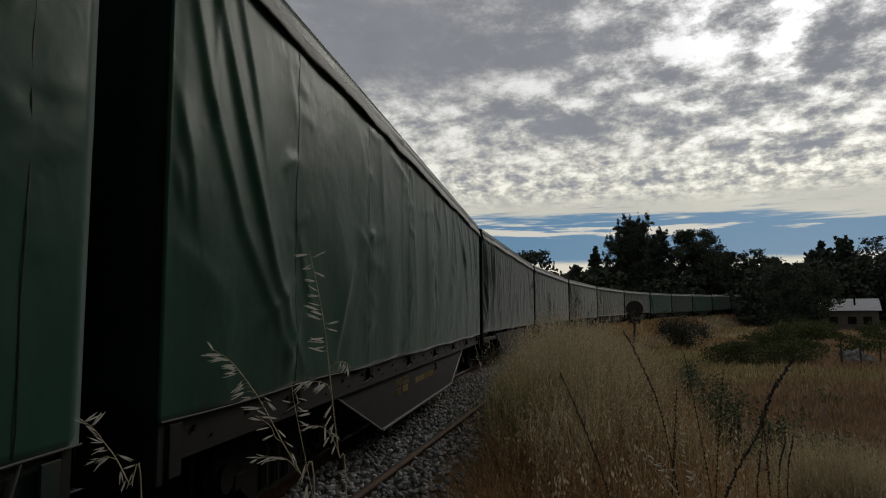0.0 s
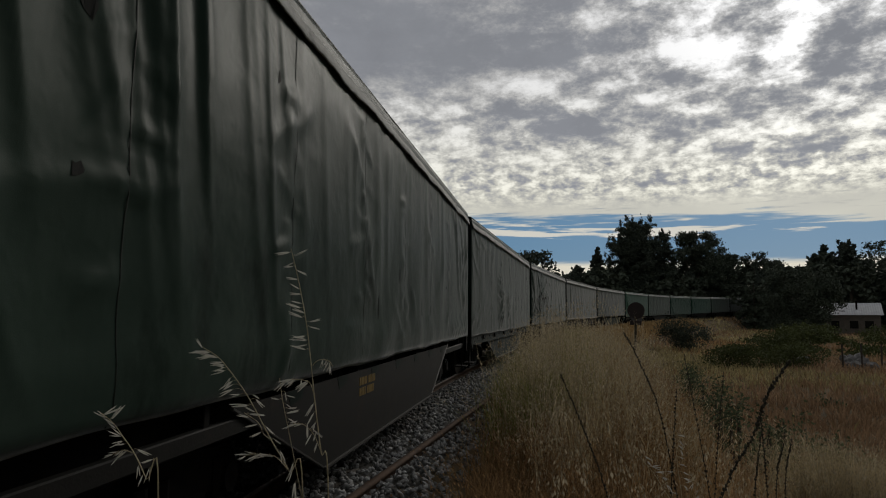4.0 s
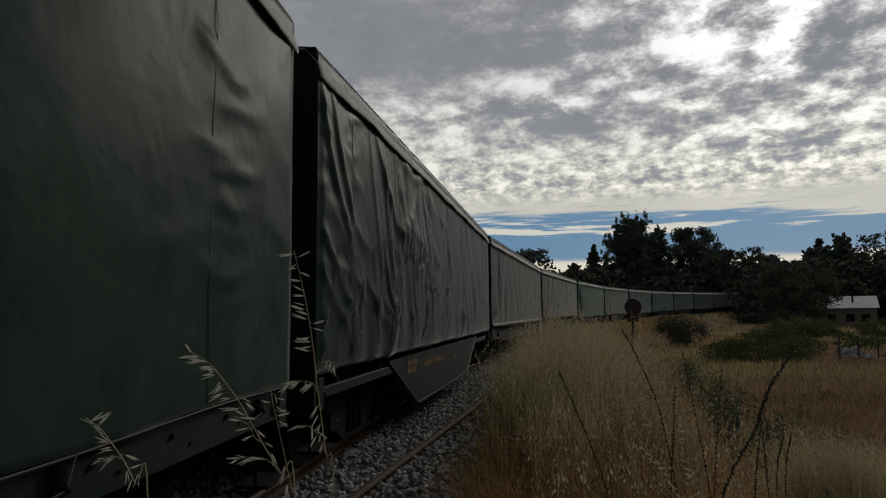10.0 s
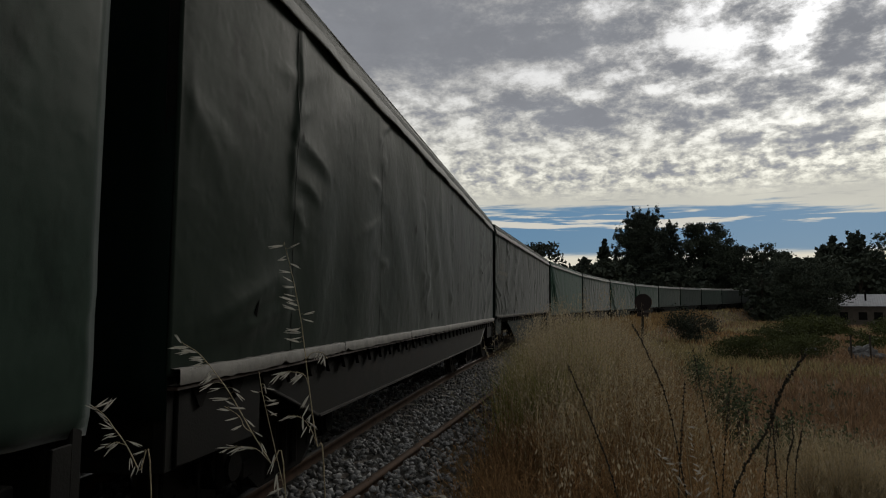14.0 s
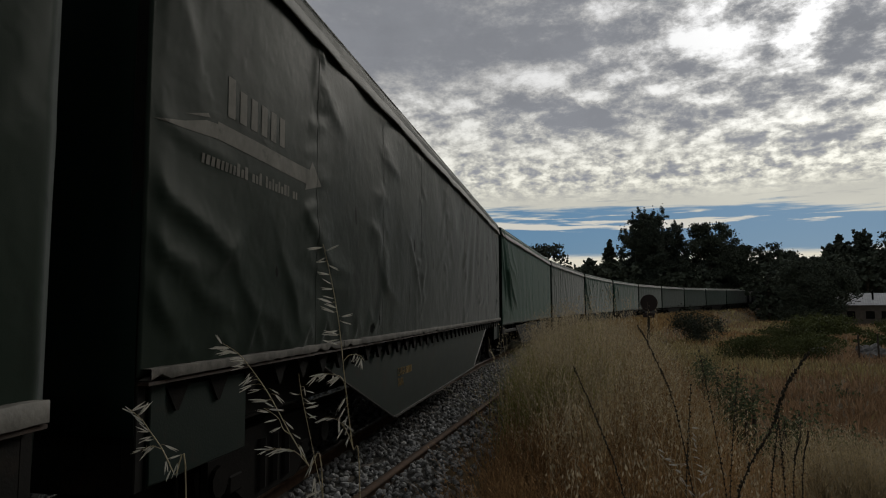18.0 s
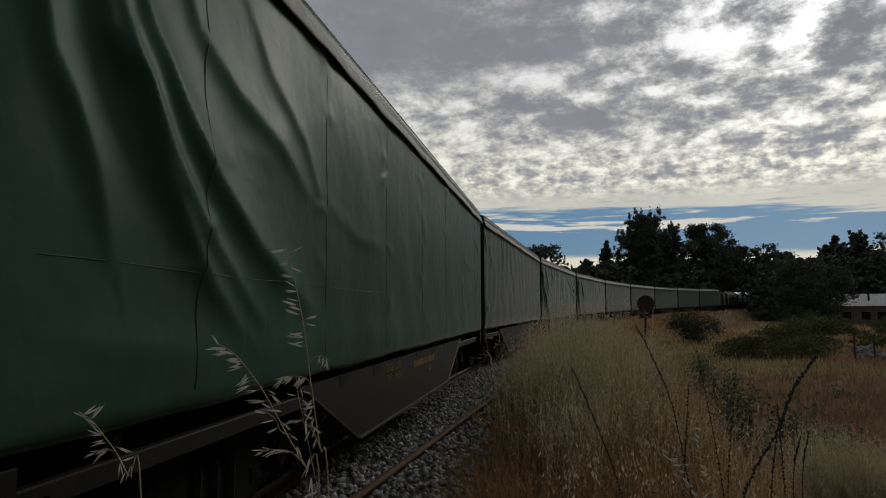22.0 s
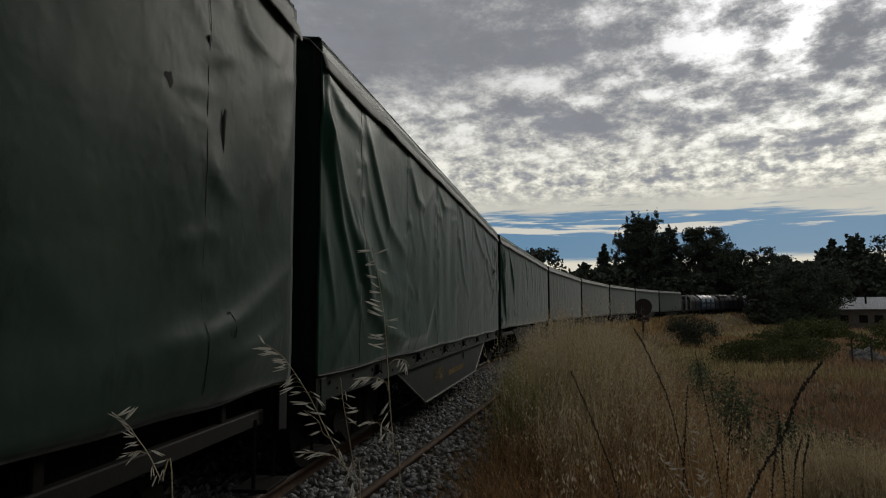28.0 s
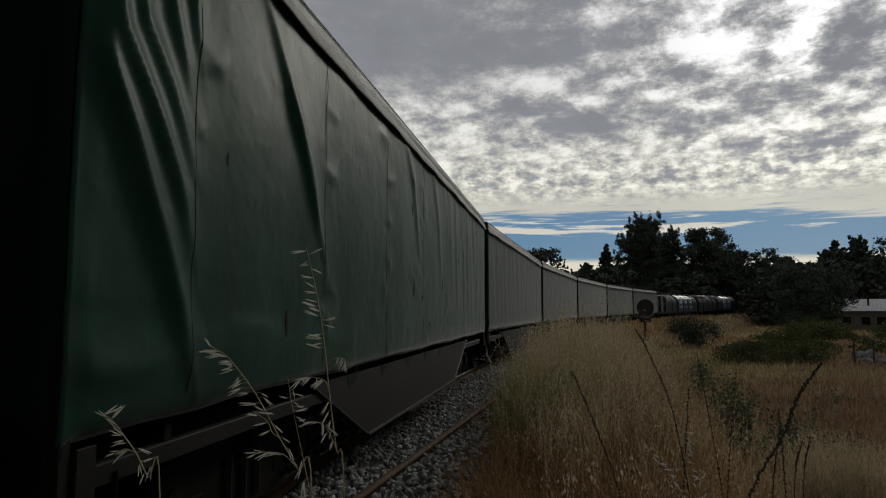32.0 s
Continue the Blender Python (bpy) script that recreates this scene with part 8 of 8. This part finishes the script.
def build_stalks():
    y = 1.6
    weed_stalk([(0.52, y, 0.0), (0.45, y, 0.8), (0.38, y, 1.13), (0.33, y, 1.28), (0.27, y, 1.424)], 0.0022, 1, 70)
    weed_stalk([(0.42, y, 0.0), (0.55, y, 0.8), (0.63, y, 1.14), (0.71, y, 1.29), (0.745, y, 1.38), (0.80, y, 1.46)], 0.0032, 2, 80)
    weed_stalk([(0.50, y, 0.0), (0.51, y, 0.8), (0.52, y, 1.13), (0.54, y, 1.39)], 0.0022, 3, 60)
    weed_stalk([(0.66, y, 0.0), (0.64, y, 0.8), (0.61, y, 1.14), (0.56, y, 1.47)], 0.0020, 4, 60)
    weed_stalk([(0.60, y, 0.0), (0.61, y, 0.8), (0.62, y, 1.14), (0.65, y, 1.43)], 0.0019, 5, 55)
    weed_stalk([(0.70, y, 0.0), (0.70, y, 0.8), (0.71, y, 1.14), (0.73, y, 1.29)], 0.0021, 6, 60)
    weed_stalk([(0.76, y, 0.0), (0.75, y, 0.8), (0.74, y, 1.14), (0.73, y, 1.34)], 0.0021, 7, 60)
    weed_stalk([(0.75, y, 0.0), (0.755, y, 0.8), (0.76, y, 1.16), (0.78, y, 1.27)], 0.0018, 8, 60)
    weed_stalk([(0.76, y, 0.0), (0.77, y, 0.8), (0.78, y, 1.16), (0.80, y, 1.28)], 0.0018, 9, 60)
    weed_stalk([(0.60, y, 0.0), (0.56, y, 0.9), (0.51, y, 1.29), (0.46, y, 1.44), (0.42, y, 1.52)], 0.0020, 10, 60)


build_stalks()


# ---------- everything that moves ----------
def travel(t):
    """Metres that the train has come along by t seconds."""
    T = [0, 1, 2, 3, 6, 9, 12, 13, 17, 18, 19, 21, 22, 23, 25, 28, 30, 31, 32]
    S = [-3.12, 1.22, 5.44, 9.81, 23.02, 35.97, 49.06, 53.62, 70.21, 74.63, 78.93, 87.9, 92.55, 96.94, 105.79, 119.25, 128.21, 132.88, 137.56]
    m = np.gradient(S, T)
    i = min(max(int(np.searchsorted(T, t, "right")) - 1, 0), len(T) - 2)
    h = T[i + 1] - T[i]
    u = (t - T[i]) / h
    return ((2 * u ** 3 - 3 * u * u + 1) * S[i] + (u ** 3 - 2 * u * u + u) * h * m[i]
            + (-2 * u ** 3 + 3 * u * u) * S[i + 1] + (u ** 3 - u * u) * h * m[i + 1])


def wagon_pose(s, length):
    """A wagon rides on its two bogies."""
    half = length / 2 - 2.25
    a, _ = on_line(s - half)
    b, _ = on_line(s + half)
    x = (b - a).normalized()
    y = Vector((0, 0, 1)).cross(x).normalized()
    z = x.cross(y)
    m = Matrix((x, y, z)).transposed().to_4x4()
    m.translation = (a + b) / 2
    return m


def motions():
    for w, at, length in WAGONS:
        walk(w, [(t, wagon_pose(at - travel(t), length)) for t in range(33)])
    # all wheelsets roll alike
    r = 0.44
    first = WHEELS[0]
    n = 32 * 8
    walk(first, [(32 * k / n, Matrix.Rotation(-(travel(32 * k / n) - travel(0)) / r, 4, "Y")) for k in range(n + 1)])
    act, slot = first.animation_data.action, first.animation_data.action_slot
    for w in WHEELS[1:]:
        w.rotation_mode = "QUATERNION"
        ad = w.animation_data_create()
        ad.action = act
        ad.action_slot = slot
    # oats in the wind: each leans about its root
    walk(OAT_A, [
        (0, pose(-0.13, 1.0, -0.1, 0, -0.33)), (1, pose(-0.13, 1.0, -0.1, 0, 0.0)), (2, pose(-0.13, 1.0, -0.1, 0, 0.0)), (3, pose(-0.13, 1.0, -0.1, 0, -0.66)),
        (6, pose(-0.13, 1.0, -0.1, 0, -1.66)), (7, pose(-0.13, 1.0, -0.1, 0, -1.66)), (8, pose(-0.13, 1.0, -0.1, 0, -1.32)), (9, pose(-0.13, 1.0, -0.1, 0, -0.99)),
        (10, pose(-0.13, 1.0, -0.1, 0, -0.99)), (11, pose(-0.13, 1.0, -0.1, 0, -1.66)), (12, pose(-0.13, 1.0, -0.1, 0, -0.99)), (13, pose(-0.13, 1.0, -0.1, 0, -1.66)),
        (14, pose(-0.13, 1.0, -0.1, 0, -1.99)), (17, pose(-0.13, 1.0, -0.1, 0, -0.66)), (18, pose(-0.13, 1.0, -0.1, 0, -0.33)), (19, pose(-0.13, 1.0, -0.1, 0, -0.33)),
        (20, pose(-0.13, 1.0, -0.1, 0, -0.33)), (21, pose(-0.13, 1.0, -0.1, 0, -0.99)), (22, pose(-0.13, 1.0, -0.1, 0, -1.99)), (23, pose(-0.13, 1.0, -0.1, 0, -2.32)),
        (24, pose(-0.13, 1.0, -0.1, 0, 0.99)), (25, pose(-0.13, 1.0, -0.1, 0, 0.99)), (28, pose(-0.13, 1.0, -0.1, 0, 2.32)), (29, pose(-0.13, 1.0, -0.1, 0, 2.65)),
        (30, pose(-0.13, 1.0, -0.1, 0, -0.66)), (31, pose(-0.13, 1.0, -0.1, 0, -0.66)), (32, pose(-0.13, 1.0, -0.1, 0, -0.99)),
    ])
    walk(OAT_B, [
        (0, pose(-0.19, 1.0, -0.1, 0, 0.36)), (1, pose(-0.19, 1.0, -0.1, 0, 0.0)), (2, pose(-0.19, 1.0, -0.1, 0, 0.0)), (3, pose(-0.19, 1.0, -0.1, 0, 0.0)),
        (6, pose(-0.19, 1.0, -0.1, 0, -1.09)), (7, pose(-0.19, 1.0, -0.1, 0, -1.09)), (8, pose(-0.19, 1.0, -0.1, 0, -0.36)), (9, pose(-0.19, 1.0, -0.1, 0, -0.36)),
        (10, pose(-0.19, 1.0, -0.1, 0, -0.73)), (11, pose(-0.19, 1.0, -0.1, 0, -0.73)), (12, pose(-0.19, 1.0, -0.1, 0, -0.73)), (13, pose(-0.19, 1.0, -0.1, 0, -0.73)),
        (14, pose(-0.19, 1.0, -0.1, 0, -1.81)), (17, pose(-0.19, 1.0, -0.1, 0, 0.36)), (18, pose(-0.19, 1.0, -0.1, 0, 0.0)), (19, pose(-0.19, 1.0, -0.1, 0, 0.0)),
        (20, pose(-0.19, 1.0, -0.1, 0, 0.73)), (21, pose(-0.19, 1.0, -0.1, 0, 0.0)), (22, pose(-0.19, 1.0, -0.1, 0, 0.0)), (23, pose(-0.19, 1.0, -0.1, 0, -0.36)),
        (24, pose(-0.19, 1.0, -0.1, 0, 1.81)), (25, pose(-0.19, 1.0, -0.1, 0, 1.45)), (28, pose(-0.19, 1.0, -0.1, 0, 2.54)), (29, pose(-0.19, 1.0, -0.1, 0, 2.17)),
        (30, pose(-0.19, 1.0, -0.1, 0, 0.0)), (31, pose(-0.19, 1.0, -0.1, 0, 0.0)), (32, pose(-0.19, 1.0, -0.1, 0, -0.36)),
    ])
    walk(OAT_C, [
        (0, pose(-0.38, 0.95, -0.1, 0, -1.55)), (1, pose(-0.38, 0.95, -0.1, 0, -0.77)), (2, pose(-0.38, 0.95, -0.1, 0, 0.0)), (3, pose(-0.38, 0.95, -0.1, 0, 0.0)),
        (6, pose(-0.38, 0.95, -0.1, 0, -2.32)), (7, pose(-0.38, 0.95, -0.1, 0, -1.55)), (8, pose(-0.38, 0.95, -0.1, 0, -1.16)), (9, pose(-0.38, 0.95, -0.1, 0, -0.39)),
        (10, pose(-0.38, 0.95, -0.1, 0, -1.16)), (11, pose(-0.38, 0.95, -0.1, 0, -1.55)), (12, pose(-0.38, 0.95, -0.1, 0, -0.77)), (13, pose(-0.38, 0.95, -0.1, 0, -1.55)),
        (14, pose(-0.38, 0.95, -0.1, 0, -1.55)), (17, pose(-0.38, 0.95, -0.1, 0, 0.0)), (18, pose(-0.38, 0.95, -0.1, 0, 0.0)), (19, pose(-0.38, 0.95, -0.1, 0, -0.39)),
        (20, pose(-0.38, 0.95, -0.1, 0, -0.39)), (21, pose(-0.38, 0.95, -0.1, 0, -2.71)), (22, pose(-0.38, 0.95, -0.1, 0, -2.32)), (23, pose(-0.38, 0.95, -0.1, 0, -3.48)),
        (24, pose(-0.38, 0.95, -0.1, 0, 0.0)), (25, pose(-0.38, 0.95, -0.1, 0, -1.16)), (28, pose(-0.38, 0.95, -0.1, 0, -0.39)), (29, pose(-0.38, 0.95, -0.1, 0, -1.55)),
        (30, pose(-0.38, 0.95, -0.1, 0, -3.09)), (31, pose(-0.38, 0.95, -0.1, 0, -1.93)), (32, pose(-0.38, 0.95, -0.1, 0, -1.16)),
    ])
    walk(OAT_D, [
        (0, pose(0.02, 1.0, -0.1, 0, -0.33)), (1, pose(0.02, 1.0, -0.1, 0, 0.0)), (2, pose(0.02, 1.0, -0.1, 0, 0.0)), (3, pose(0.02, 1.0, -0.1, 0, -0.66)),
        (6, pose(0.02, 1.0, -0.1, 0, -1.66)), (7, pose(0.02, 1.0, -0.1, 0, -1.66)), (8, pose(0.02, 1.0, -0.1, 0, -1.32)), (9, pose(0.02, 1.0, -0.1, 0, -0.99)),
        (10, pose(0.02, 1.0, -0.1, 0, -0.99)), (11, pose(0.02, 1.0, -0.1, 0, -1.66)), (12, pose(0.02, 1.0, -0.1, 0, -0.99)), (13, pose(0.02, 1.0, -0.1, 0, -1.66)),
        (14, pose(0.02, 1.0, -0.1, 0, -1.99)), (17, pose(0.02, 1.0, -0.1, 0, -0.66)), (18, pose(0.02, 1.0, -0.1, 0, -0.33)), (19, pose(0.02, 1.0, -0.1, 0, -0.33)),
        (20, pose(0.02, 1.0, -0.1, 0, -0.33)), (21, pose(0.02, 1.0, -0.1, 0, -0.99)), (22, pose(0.02, 1.0, -0.1, 0, -1.99)), (23, pose(0.02, 1.0, -0.1, 0, -2.32)),
        (24, pose(0.02, 1.0, -0.1, 0, 0.99)), (25, pose(0.02, 1.0, -0.1, 0, 0.99)), (28, pose(0.02, 1.0, -0.1, 0, 2.32)), (29, pose(0.02, 1.0, -0.1, 0, 2.65)),
        (30, pose(0.02, 1.0, -0.1, 0, -0.66)), (31, pose(0.02, 1.0, -0.1, 0, -0.66)), (32, pose(0.02, 1.0, -0.1, 0, -0.99)),
    ])
    # the stalks lean with the gusts, the tallest most
    gusts = ((0, 0.71), (1, -0.16), (2, 0.14), (3, 0.28), (6, 0.06), (7, 0.01), (8, 1.15), (9, 0.10), (10, 0.55), (11, 1.19), (12, -0.31), (13, 0.59), (14, 0.92), (17, 0.49), (18, 0.54), (19, 0.35), (20, 0.66), (21, 0.61), (22, 1.53), (23, 1.44), (24, 1.79), (25, 4.24), (28, 2.27), (29, 2.38), (30, 2.98), (31, 1.61), (32, 2.07))
    for k, (stalk, o) in enumerate(STALKS):
        share = 1.0 if k == 1 else (0.4 if 5 <= k <= 8 else 0.12)
        walk(stalk, [(t, pose(o.x, o.y, o.z, 0, share * a)) for t, a in gusts])
    for plant, x, y, k in ((OAT_E, 0.42, 1.4, 0.35), (OAT_F, 0.50, 1.45, 0.3)):
        walk(plant, [(t, pose(x, y, -0.1, 0, k * math.sin(0.9 * t) + 0.5 * k * math.sin(2.3 * t))) for t in range(33)])


motions()
